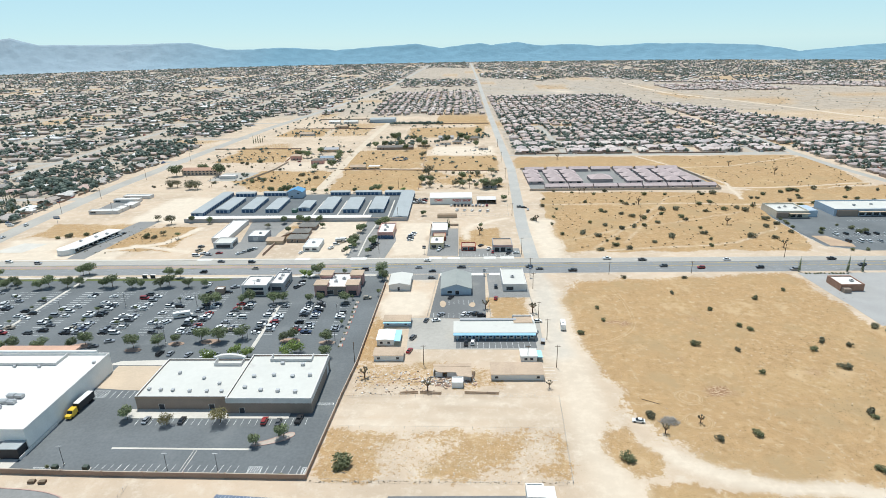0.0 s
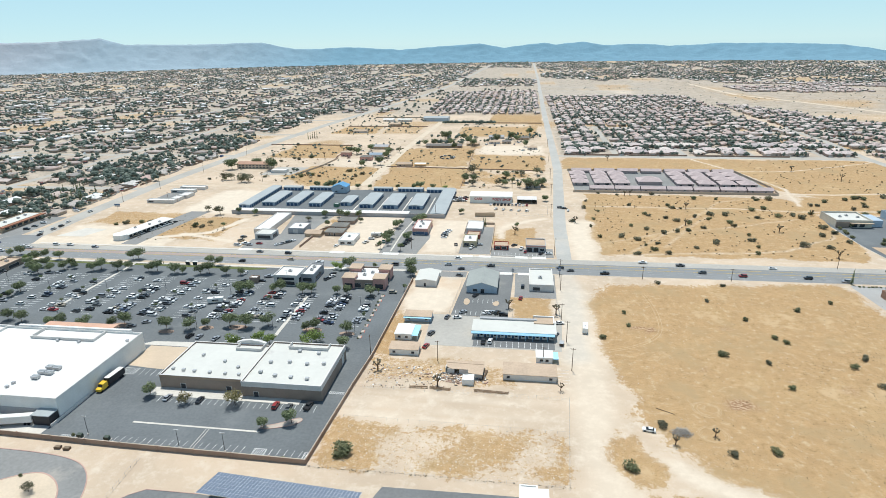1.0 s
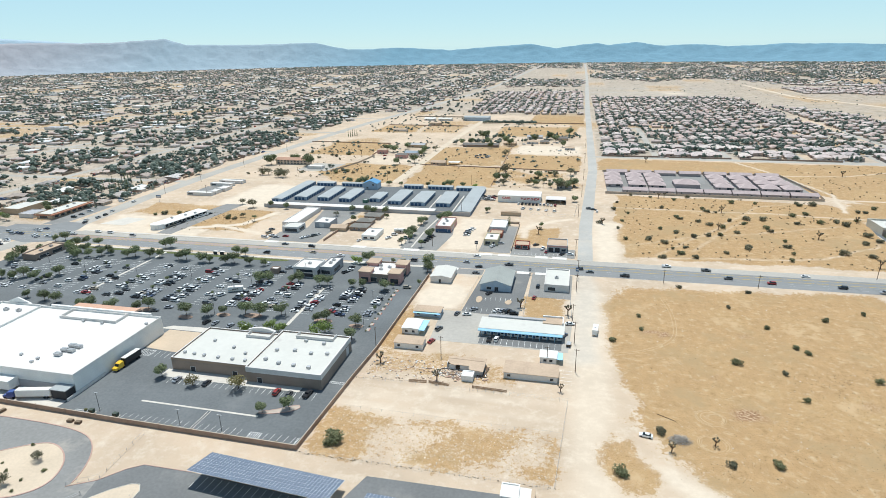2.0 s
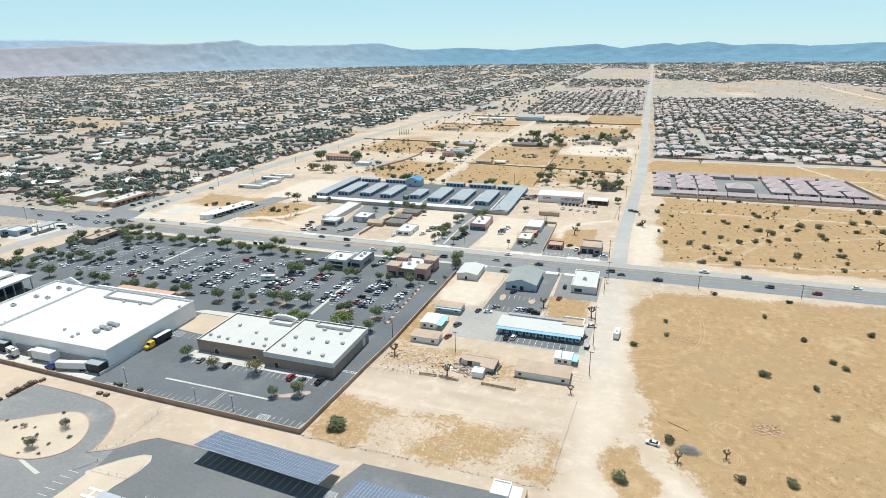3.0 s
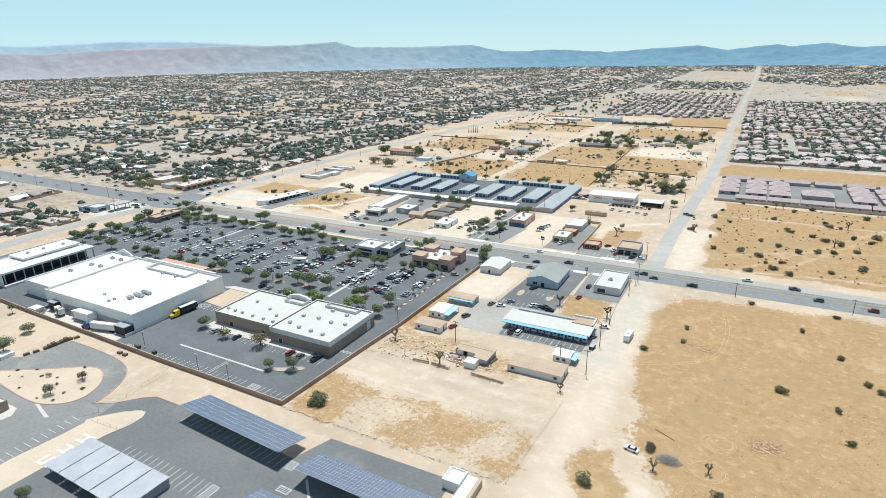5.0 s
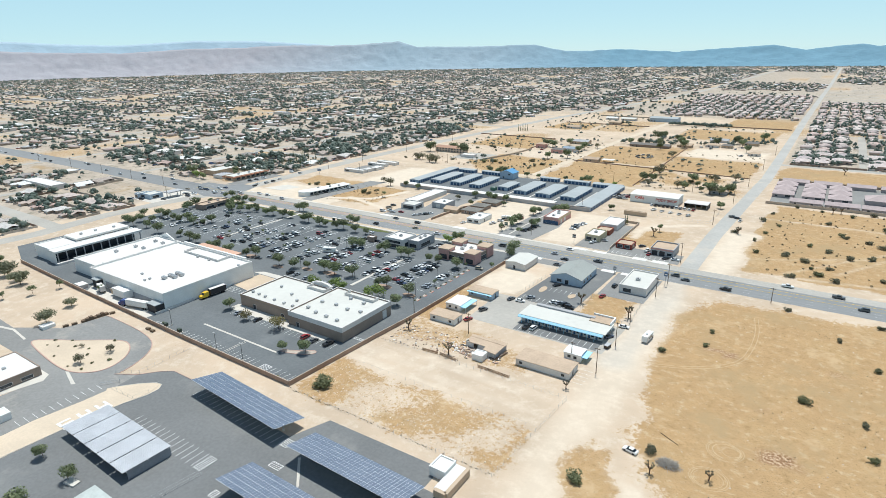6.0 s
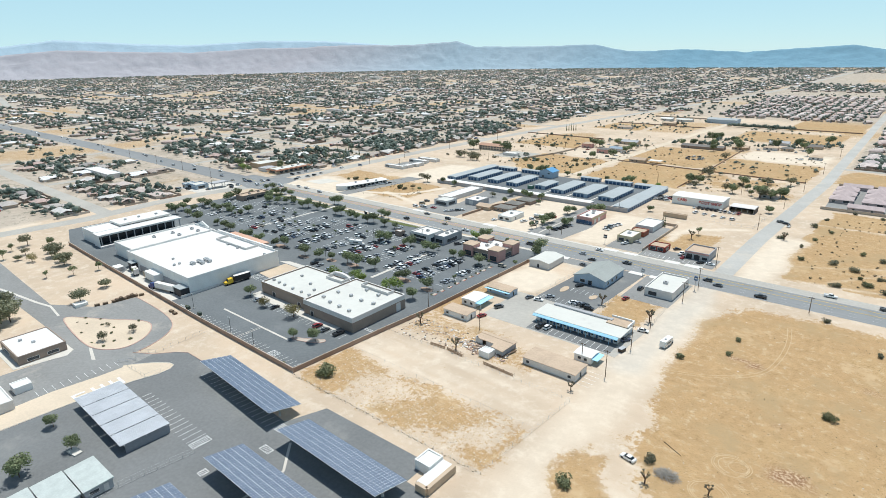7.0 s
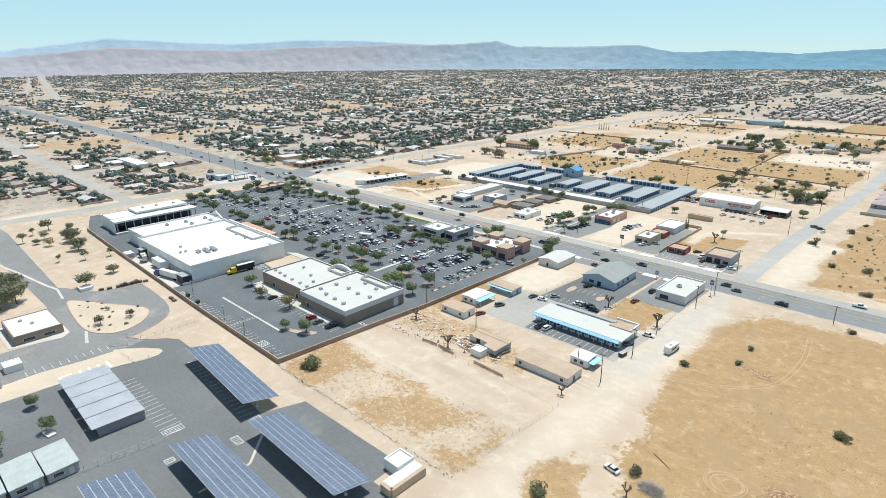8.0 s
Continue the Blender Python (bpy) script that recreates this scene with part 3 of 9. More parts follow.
def hazy_mountain_material(name, east, middle, west, rock):
    """Slopes with distance haze mixed into the colour: blue eastwards, bare mauve rock westwards."""
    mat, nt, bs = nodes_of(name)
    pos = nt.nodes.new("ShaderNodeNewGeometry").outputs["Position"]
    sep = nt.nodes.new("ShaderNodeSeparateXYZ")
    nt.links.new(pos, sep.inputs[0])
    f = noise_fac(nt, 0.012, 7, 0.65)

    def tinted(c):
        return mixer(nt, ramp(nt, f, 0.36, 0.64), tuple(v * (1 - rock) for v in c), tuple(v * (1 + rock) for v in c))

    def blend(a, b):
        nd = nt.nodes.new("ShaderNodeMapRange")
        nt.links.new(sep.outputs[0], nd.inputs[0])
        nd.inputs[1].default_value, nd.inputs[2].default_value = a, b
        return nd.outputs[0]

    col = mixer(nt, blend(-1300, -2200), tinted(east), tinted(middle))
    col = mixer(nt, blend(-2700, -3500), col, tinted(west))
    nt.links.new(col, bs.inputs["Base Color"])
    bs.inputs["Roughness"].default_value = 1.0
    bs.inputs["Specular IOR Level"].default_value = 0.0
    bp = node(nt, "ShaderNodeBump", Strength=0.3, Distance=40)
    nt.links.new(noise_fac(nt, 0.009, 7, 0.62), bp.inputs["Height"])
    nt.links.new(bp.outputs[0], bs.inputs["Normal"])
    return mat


mountain_range("mountain_range", "mountain range along the horizon, bare foothills in the west", 4230, 4640, hazy_mountain_material("hazy_near_mountain", (0.178, 0.31, 0.39), (0.305, 0.385, 0.44), (0.375, 0.365, 0.39), 0.055), front_ridge, 71, 0.8)
# the far range is coloured paler and bluer, standing in for thicker haze
mountain_range("far_mountain_range", "high mountain range far behind the foothills, blue haze in its colour", 4380, 4800, hazy_mountain_material("hazy_far_mountain", (0.36, 0.475, 0.555), (0.38, 0.49, 0.57), (0.39, 0.50, 0.575), 0.03), lambda b: ridge(b) * 1.035, 83, 0.4, -95, -42)


# ---- roads ----
def road(name, pts, width, material, label, z=0.03):
    return structure(name, Shape().ribbon(pts, width, z), material, label=label, category="road")


road("main_road", [(-4200, 375), (-1500, 346), (-629, 345), (-400, 340), (-250, 341), (0, 341), (350, 343), (900, 346), (4000, 346)], 25, M_ROAD, "wide asphalt main road with several lanes", 0.05)
road("main_road_north_lanes", [(-395, 349), (-250, 350), (0, 350.5), (350, 351.5), (900, 354)], 7.5, M_ROAD_LIGHT, "worn paler lanes of the main road", 0.06)
road("side_street", [(47.5, 353), (48.5, 425), (58, 635), (60, 1178), (66, 1800), (72, 2295), (80, 4000)], 9.5, M_STREET, "pale narrow street running straight north", 0.04)
road("west_street", [(-352, 40), (-361, 125), (-355, 190), (-363, 240), (-361, 289), (-352, 328), (-348, 350), (-348, 386), (-352, 440), (-354, 560), (-348, 690), (-338, 860), (-326, 1000), (-285, 1300), (-232, 1750), (-220, 2050), (-182, 3750)], 15, M_ROAD_LIGHT, "long pale street along the houses", 0.04)
road("mid_street", [(-172, 530), (-150, 540), (-138, 552), (-137, 622), (-137, 734), (-133, 871), (-125, 1058), (-122, 1130)], 9, plain("lane_dirt", (0.60, 0.50, 0.385), 0.95, spread=0.12), "unpaved pale lane between fields", 0.035)
road("tract_street", [(62, 718), (230, 713), (400, 708), (412, 700)], 9, M_ROAD_LIGHT, "pale street in front of the tract houses", 0.036)
road("curved_street", [(425, 500), (418, 563), (411, 631), (412, 724), (425, 852), (423, 940), (454, 1086), (500, 1300)], 10, M_ROAD_LIGHT, "pale street round the tract", 0.037)
road("storage_street", [(-355, 540), (-200, 537), (40, 536), (52, 536)], 7, plain("packed_dirt", (0.58, 0.47, 0.35), 0.95, spread=0.12), "packed dirt lane behind the storage yard", 0.03)
road("wash_track", [(532, 1964), (544, 1565), (624, 1353), (670, 1203), (702, 1075), (760, 960), (1100, 700)], 12, plain("wash_sand", (0.62, 0.52, 0.40), 0.95, spread=0.12), "sandy track along the dry wash", 0.03)
road("cross_street", [(-352, 205), (-400, 206), (-564, 207), (-870, 213), (-2500, 240)], 11, M_ROAD_LIGHT, "pale side street through the houses", 0.035)
road("far_avenue", [(-1690, 480), (-1771, 511), (-2453, 652), (-3995, 980)], 17, M_ROAD_LIGHT, "distant grey avenue through the town", 0.035)
road("far_avenue", [(-2040, 490), (-2896, 683), (-3832, 891)], 10, M_ROAD_LIGHT, "distant grey avenue through the town", 0.035)
for k, x in enumerate((-520, -690, -860, -1040, -1240, -1500, -1800, -2200)):
    road("neighbourhood_street", [(x, 215), (x + 6, 335), (x + 20, 900), (x + 60, 1700), (x + 120, 3300)], 9, M_ROAD_LIGHT, "residential street between houses", 0.033)
for k, y in enumerate((520, 700, 880, 1060, 1260, 1500, 1800, 2150, 2600)):
    road("neighbourhood_street", [(-2600 - k * 120, y - 30), (-1200, y - 10), (-352 + k * 14, y)], 9, M_ROAD_LIGHT, "residential street between houses", 0.034)


def markings():
    s, y = Shape(), Shape()
    for x in np.arange(-390, 420, 9.0):
        for yy in (333.2, 336.6, 347.4, 350.8):
            s.box(x, yy - 0.07, 0.06, x + 3, yy + 0.07, 0.075)
    s.box(-390, 353.0, 0.06, 38, 353.15, 0.075)
    s.box(62, 353.2, 0.06, 420, 353.35, 0.075)
    s.box(-390, 329.2, 0.06, 420, 329.35, 0.075)
    structure("lane_marking", s, plain("worn_paint", (0.50, 0.50, 0.49), 0.85, big=0.3, small=2, spread=0.3), label="white lane lines on the main road", category="road marking")
    for yy in (339.6, 339.9, 344.2, 344.5):
        y.box(-390, yy - 0.06, 0.06, 420, yy + 0.06, 0.075)
    structure("centre_line", y, M_YELLOW_PAINT, label="yellow centre lines on the main road", category="road marking")
    structure("turn_lane", Shape().box(-330, 340.2, 0.02, -70, 344.0, 0.068), M_MEDIAN, label="reddish turn lane in the middle of the road", category="road")


markings()


def tyre_tracks():
    s = Shape()
    q = random.Random(4)
    for x, y, r in ((91, 197, 5.3), (91, 197, 4.7), (91.4, 197, 3.9), (92.6, 197.2, 2.5), (89.2, 181.6, 5.4), (89.2, 181.6, 4.8), (89, 181.4, 4.0)):
        a0 = q.uniform(0, 6)
        pts = [(x + math.cos(a0 + k * 0.16) * (r + q.uniform(-0.06, 0.06)), y + math.sin(a0 + k * 0.16) * r * 0.93) for k in range(36)]
        s.ribbon(pts, q.uniform(0.12, 0.24), 0.012)
    for dr in (0, 1.5):
        s.ribbon(smooth([(57, 236.5 + dr), (70, 241 + dr), (82.7 - dr * 0.6, 249.9 + dr), (88.5 - dr, 260), (89.9 - dr, 270.1), (90.5 - dr, 281), (89.9 - dr, 292.2), (88 - dr, 304)], False), 0.22, 0.012)
    structure("tyre_track", s, plain("track_sand", (0.52, 0.385, 0.235), 0.95, big=0.4, small=3, spread=0.15), label="pale tyre tracks circling in the dry field", category="track")


tyre_tracks()
# ---- paved areas, kerbs, walls ----
def slab(name, poly, z, material, label, category="pavement"):
    return structure(name, Shape().prism(poly, -0.2, z), material, label=label, category=category)


def rect_poly(x0, y0, x1, y1):
    return [(x0, y0), (x1, y0), (x1, y1), (x0, y1)]


slab("mall_lot", [(-51.5, 151), (-48.5, 197), (-46.5, 222), (-44.5, 323), (-52, 327.5), (-135, 323), (-330, 323), (-333, 250), (-335, 170), (-296, 157.5), (-190, 154.5)], 0.03, M_ASPHALT, "dark asphalt of the shopping centre lot")
slab("school_lot", [(-106, 112), (-108.1, 123.7), (-102.4, 130.2), (-98, 133.2), (-80, 133.2), (-28, 129.5), (-23, 143), (22, 143.6), (22.3, 134), (30, 134), (30, 20), (-75, 20), (-96.5, 66), (-95.2, 91)], 0.03, M_LOT, "grey asphalt of the lot with solar canopies")
LOOP_EDGE = [(-330, 120), (-198, 115.5), (-186, 123), (-178.2, 127.2), (-175.6, 133.7), (-173.2, 145.6)] + smooth([(-168.9, 145.9), (-152, 145.7), (-138.8, 144.8), (-129.2, 142.6), (-123.3, 138.6), (-119.1, 133.1), (-116.2, 126.5), (-115.2, 121)], False)
slab("school_drive", [(-430, 100), (-430, 112)] + LOOP_EDGE + [(-116, 119.2), (-108.2, 123.7), (-102, 120), (-107, 103), (-109, 82), (-106, 20), (-140, 20), (-137, 86)] + smooth([(-136, 97), (-136, 104), (-146, 105.5), (-220, 105)], False), 0.026, M_OLD_ASPHALT, "worn asphalt drive with a teardrop turning loop")
ISLAND = smooth([(-178, 113.7), (-166.9, 120.7), (-159.5, 124.6), (-149.7, 131.2), (-143.5, 135.1), (-137.5, 136.6), (-130.2, 133.4), (-124.6, 127.5), (-122.3, 119.8), (-125.2, 114.5), (-131.8, 110.6), (-139.8, 109.7), (-149.1, 110.1), (-164, 111.4)])
slab("loop_island", ISLAND, 0.12, plain("island_sand", (0.61, 0.50, 0.38), 0.95, spread=0.12), "sandy planting island inside the turning loop")
slab("verge_nose", [(-109, 82), (-109.2, 88), (-107.2, 103), (-106.8, 111.2), (-108, 112.2)] + smooth([(-106.4, 114.5), (-101, 120.5), (-96, 124.4), (-93, 124.9), (-91, 122.3), (-91, 117.6), (-93.3, 109.5)], False) + [(-95.4, 91), (-96.8, 66), (-106, 20)], 0.10, plain("verge_sand", (0.62, 0.51, 0.39), 0.95, spread=0.12), "sandy verge between the drive and the lot")
slab("store_pad", [(-154, 203.3), (-140.7, 201.9), (-129, 201.5), (-129, 221), (-154, 221)], 0.06, plain("bare_pad", (0.58, 0.46, 0.34), 0.95, spread=0.12), "bare sandy building pad between two stores")
slab("dock_apron", rect_poly(-207, 156.6, -160, 171), 0.036, plain("dock_concrete", (0.43, 0.42, 0.40), 0.92, spread=0.15), "pale concrete apron at the loading docks")
slab("store_walk", [(-160, 221.5), (-155, 225), (-128, 226.5), (-126, 221.5)], 0.10, M_CONCRETE, "pale concrete walk beside the stores")
slab("motel_lot", [(-25, 235.5), (39, 235), (40.5, 262), (-14, 268), (-26, 268)], 0.03, M_ROAD_LIGHT, "pale worn asphalt yard in front of the motel")
slab("motel_parking", rect_poly(-2, 236.2, 36, 245.5), 0.038, M_LOT, "darker asphalt strip of motel parking")
slab("clinic_lot", [(-16, 268), (13.5, 266), (15.5, 327.5), (-12, 327.5)], 0.034, M_LOT, "dark asphalt lot round the blue-grey building")
for isle in ([(-11, 288), (-8.8, 289), (-7.2, 285), (-8.6, 279.6), (-10.8, 282)], [(4.3, 283.3), (7.2, 287.6), (8.9, 283.8), (7, 279.6)]):
    slab("lot_island", smooth(isle, True, 1), 0.15, M_TAN_WALL, "sandy kerbed island in the clinic lot", "planting island")
slab("corner_lot", [(16.5, 293), (39.5, 293), (40, 327.5), (16.5, 327.5)], 0.03, M_OLD_ASPHALT, "worn asphalt lot of the white corner building")
slab("gable_lot", rect_poly(-43, 319, -13, 327.5), 0.028, M_OLD_ASPHALT, "old asphalt forecourt of the white gabled building")
slab("bakery_lot", rect_poly(-22, 360, -1, 420), 0.03, M_OLD_ASPHALT, "asphalt yard behind a wall")
slab("kiosk_lot", rect_poly(-0.5, 357, 41, 374), 0.03, M_OLD_ASPHALT, "asphalt strip in front of two small shops")
slab("paint_shop_lot", [(-76, 357), (-50, 357), (-46, 392), (-48, 405), (-60, 405), (-66, 452), (-74, 452)], 0.03, M_OLD_ASPHALT, "asphalt drive and parking of the painted shop")
slab("metal_shop_lot", [(-176, 358), (-138, 358), (-138, 412), (-134, 440), (-168, 440), (-160, 391), (-176, 377)], 0.028, M_OLD_ASPHALT, "old asphalt yard between workshops")
slab("strip_lot", [(-268, 358), (-255.6, 358), (-246, 445), (-263, 445), (-268, 418)], 0.03, M_OLD_ASPHALT, "asphalt lot beside the long white shop")
slab("storage_lot", rect_poly(-224, 449, -42, 530), 0.03, M_ASPHALT, "asphalt lanes of the self-storage yard")
slab("east_mall_lot", [(249, 374), (270, 365), (460, 364), (460, 475), (252, 470), (247, 440), (247, 400)], 0.03, M_ASPHALT, "asphalt lot of the eastern shops")
slab("brick_shop_lot", [(204.5, 326.6), (206, 297), (207.5, 281), (208, 258), (330, 244), (330, 326.6)], 0.03, plain("dusty_paving", (0.38, 0.37, 0.355), 0.95, spread=0.1), "pale worn lot round the brick building")
slab("compound_paving", rect_poly(69, 538, 246, 630), 0.03, M_OLD_ASPHALT, "asphalt lanes inside the housing compound")
slab("low_block_lot", rect_poly(-322, 475.5, -302, 505), 0.03, M_OLD_ASPHALT, "small asphalt lot between low blocks")
slab("corner_store_lot", [(-331, 372), (-309, 372), (-303, 391), (-322, 392)], 0.03, M_CONCRETE, "bare concrete pad by the crossing")
slab("station_lot", [(-402, 284), (-369, 284), (-360, 320), (-372, 328), (-402, 322)], 0.03, M_CONCRETE, "pale concrete forecourt at the corner")
slab("crossing_paving", [(-368, 326), (-352, 322), (-336, 326), (-336, 356), (-342, 372), (-362, 372), (-370, 362), (-400, 360), (-400, 326)], 0.066, M_ROAD, "wide asphalt crossing of two roads", "road")
slab("tiled_shop_lot", [(-378, 362), (-361, 366), (-361, 420), (-378, 420)], 0.03, M_OLD_ASPHALT, "asphalt parking in front of the tiled shop")
slab("roadside_walk", [(-330, 325.2), (-135, 325.2), (-50, 328.2), (-44, 328.2), (-44, 325.6), (-135, 323.4), (-330, 323.4)], 0.14, M_CONCRETE, "concrete pavement along the main road")
slab("north_walk", rect_poly(-330, 354.2, 36, 356.4), 0.13, M_CONCRETE, "concrete pavement on the north side of the main road")
M_APRON = plain("new_concrete", (0.70, 0.68, 0.635), 0.9, big=0.2, small=1.5, spread=0.08)
for x0, x1, y0, y1 in ((-73, -62, 353.4, 357.6), (-20.5, -12, 353.6, 357.4), (-8, 0, 353.6, 357.4), (16, 24, 353.8, 358), (27, 36, 353.8, 358), (-110, -100, 353.4, 357.4), (-176, -166, 353.4, 357.2), (-40, -29, 324.6, 328.4), (-12, -3, 325.2, 329), (7, 14.5, 325.2, 329), (18, 26, 325.4, 329), (-98, -90, 324, 328.4)):
    slab("driveway_apron", rect_poly(x0, y0, x1, y1), 0.155, M_APRON, "bright concrete driveway apron at the kerb")
slab("mall_lawn", [(-330, 319.6), (-205, 319.6), (-150, 318.5), (-142, 320), (-140, 322.5), (-330, 322.5)], 0.10, plain("lawn", (0.13, 0.15, 0.06), 0.95, spread=0.25), "green strip of lawn beside the car park", "lawn")


def kerb(name, pts, material=M_CONCRETE, w=0.35, h=0.18, label="concrete kerb"):
    s = Shape()
    for (ax, ay), (bx, by) in zip(pts, pts[1:]):
        d = Vector((bx - ax, by - ay)).normalized()
        n = Vector((-d.y, d.x)) * w / 2
        s.prism([(ax - n.x, ay - n.y), (bx - n.x, by - n.y), (bx + n.x, by + n.y), (ax + n.x, ay + n.y)], 0, h)
    return structure(name, s, material, label=label, category="kerb")


M_PINK_KERB = plain("pink_kerb", (0.50, 0.33, 0.28), 0.9)
kerb("kerb", ISLAND + ISLAND[:1], M_PINK_KERB, 0.45, label="pinkish kerb round the island")
for k in range(9):
    y = 238 + k * 6.0
    slab("planting_bed", [(-57.6, y), (-56.0, y), (-56.2, y + 2.6), (-57.8, y + 2.6)], 0.16, plain("bed_gravel", (0.47, 0.40, 0.34), 0.95) if "bed_gravel" not in bpy.data.materials else bpy.data.materials["bed_gravel"], "small gravel planting bed beside the alley", "planting bed")
    kerb("kerb", [(-55.9, y - 0.1), (-56.1, y + 2.7)], M_RED_CURB, 0.25, 0.2, "short red-painted kerb beside the alley")
kerb("kerb", [(-125, 165.3), (-74.2, 164.9)], M_CONCRETE, 0.9, 0.12, "long pale concrete gutter across the lot")
for dx in (-0.55, 0.55):
    kerb("kerb", [(-94.6 + dx, 152.6), (-94.2 + dx, 164.4)], M_CONCRETE, 0.22, 0.06, "narrow concrete gutter edge")
kerb("kerb", [(-98.5, 236), (-99.5, 283)], M_CONCRETE, 1.9, 0.16, "pale concrete walkway through the car park")
kerb("kerb", [(-260, 102.5), (-234.5, 107.6), (-206, 112.2), (-195.3, 114.7)], M_CONCRETE, 1.3, 0.06, "pale concrete gutter across the drive")
kerb("kerb", [(-195.3, 114.7), (-180, 113.2)], M_CONCRETE, 1.0, 0.06, "pale concrete gutter across the drive")
slab("gutter_apron", [(-135, 109.6), (-133.6, 110.3), (-121.8, 107.3), (-122.8, 106.2)], 0.034, M_CONCRETE, "pale concrete gutter across the drive")
kerb("kerb", [(-17.5, 124), (-8.5, 115), (-8, 100)], M_CONCRETE, 0.8, 0.1, "pale concrete gutter in the solar lot")
kerb("kerb", [(-96.8, 66), (-95.4, 91), (-93.3, 109.5), (-91, 117.6), (-91, 122.3), (-93, 124.9), (-96, 124.4), (-101, 120.5), (-106.4, 114.5)], M_CONCRETE, 0.22, 0.16)
kerb("kerb", LOOP_EDGE[5:], M_PINK_KERB, 0.35, 0.16, "pinkish kerb round the turning loop")
kerb("kerb", [(-116, 119.2), (-108.1, 123.7), (-102.4, 130.2), (-98, 133.2), (-80, 133.2)], M_PINK_KERB, 0.25, 0.14, "pinkish kerb along the lot")
kerb("kerb", [(-12, 358), (-12, 358.6), (36, 358.6)], M_CONCRETE, 0.3, 0.15)
kerb("kerb", [(270, 365), (249, 374), (247, 400), (247, 440)], M_CONCRETE, 0.4, 0.18)
slab("dirt_island", [(253, 375), (268, 372), (270, 378), (262, 396), (252, 396)], 0.14, plain("island_dirt", (0.50, 0.36, 0.25), 0.95, spread=0.2), "bare dirt island in the eastern lot", "planting island")
kerb("kerb", [(-232, 322), (-233, 252)], M_CONCRETE, 1.8, 0.16, "pale concrete walkway through the car park")
kerb("kerb", [(-68.6, 360), (-68.4, 400), (-64.5, 448)], M_CONCRETE, 1.1, 0.14, "pale concrete strip beside the drive")


def wall_line(name, pts, h, material, label, thick=0.25, cap=True, pillars=0.0):
    root = thing(name, label, "wall", kind="structure")
    for (ax, ay), (bx, by) in zip(pts, pts[1:]):
        d = Vector((bx - ax, by - ay)).normalized()
        n = Vector((-d.y, d.x)) * thick / 2
        s = Shape().prism([(ax - n.x, ay - n.y), (bx - n.x, by - n.y), (bx + n.x, by + n.y), (ax + n.x, ay + n.y)], 0, h)
        part("wall_panel", s, material, root)
        if cap:
            n *= 1.35
            part("coping", Shape().prism([(ax - n.x, ay - n.y), (bx - n.x, by - n.y), (bx + n.x, by + n.y), (ax + n.x, ay + n.y)], h, h + 0.12), M_BLOCK_PALE, root)
        if pillars:
            length = math.hypot(bx - ax, by - ay)
            for k in range(int(length / pillars) + 1):
                p = Vector((ax, ay)) + d * k * pillars
                part("pillar", Shape().box(p.x - 0.25, p.y - 0.25, 0, p.x + 0.25, p.y + 0.25, h + 0.2), material, root)
    return root


wall_line("wall_south", [(-296, 157.3), (-225, 154.4), (-190, 153.4), (-120, 151.3), (-51.2, 150.2)], 2.0, M_BLOCK, "long reddish-brown block wall round the store lot", pillars=14)
wall_line("wall_east", [(-51.2, 150.4), (-48.3, 197), (-46.2, 222), (-44, 312)], 1.9, M_BLOCK, "reddish-brown block wall beside the alley", pillars=14)
wall_line("compound_wall", [(67, 535.5), (247, 534.5), (250, 560), (240, 632), (68, 632)], 2.0, M_BLOCK_PALE, "pale block wall round the housing compound")
wall_line("storage_wall", [(-224, 441), (-42, 441)], 3.0, M_GREY_WALL, "long grey wall along the front of the storage yard", thick=0.4)
wall_line("yard_wall", [(-0.6, 364), (-0.6, 427), (-22, 427), (-22, 402)], 1.6, M_BLOCK_PALE, "low block wall round the yard")
wall_line("lot_wall", [(-134, 362), (-132, 400), (-112, 436)], 1.6, M_BLOCK, "brown block wall beside the workshops")


def stall_lines(name, x, y, count, pitch, length, along="x", label="white parking lines", width=0.12, slant=0.0):
    s = Shape()
    for k in range(count + 1):
        if along == "x":
            a = x + k * pitch
            s.prism([(a, y), (a + width, y), (a + width + slant, y + length), (a + slant, y + length)], 0.02, 0.042)
        else:
            a = y + k * pitch
            s.prism([(x, a), (x + length, a + slant), (x + length, a + slant + width), (x, a + width)], 0.02, 0.042)
    return structure(name, s, M_PAINT, label=label, category="parking lines")


def hatch(name, x0, y0, x1, y1, n=6):
    s = Shape()
    for a, b, c, d in ((x0, y0, x1, y0 + 0.15), (x0, y1 - 0.15, x1, y1), (x0, y0, x0 + 0.15, y1), (x1 - 0.15, y0, x1, y1)):
        s.box(a, b, 0.02, c, d, 0.043)
    for k in range(n):
        a = x0 + (x1 - x0) * k / n
        s.prism([(a, y0), (a + 0.17, y0), (a + (x1 - x0) / n, y1), (a + (x1 - x0) / n - 0.17, y1)], 0.02, 0.043)
    return structure(name, s, M_PAINT, label="white hatched no-parking marking", category="parking lines")


stall_lines("stall_line", -125.5, 152.4, 10, 2.7, 4.6, slant=0.6)
stall_lines("stall_line", -92.6, 152.2, 6, 2.7, 4.6, slant=0.6)
stall_lines("stall_line", -66, 151.9, 4, 2.7, 4.6, slant=0.6)
hatch("hatching", -72, 151.6, -67.4, 156.2)
hatch("hatching", -146.5, 153.0, -138, 155.5, 9)
hatch("hatching", -53.6, 151.6, -52.2, 156, 2)
stall_lines("stall_line", -124, 178.6, 24, 2.72, 4.8)
hatch("hatching", -153.8, 196.6, -146.2, 201.4, 6)
stall_lines("stall_line", -143.8, 196.3, 3, 2.7, 5.0)
hatch("hatching", -57, 191.5, -50.5, 193, 8)
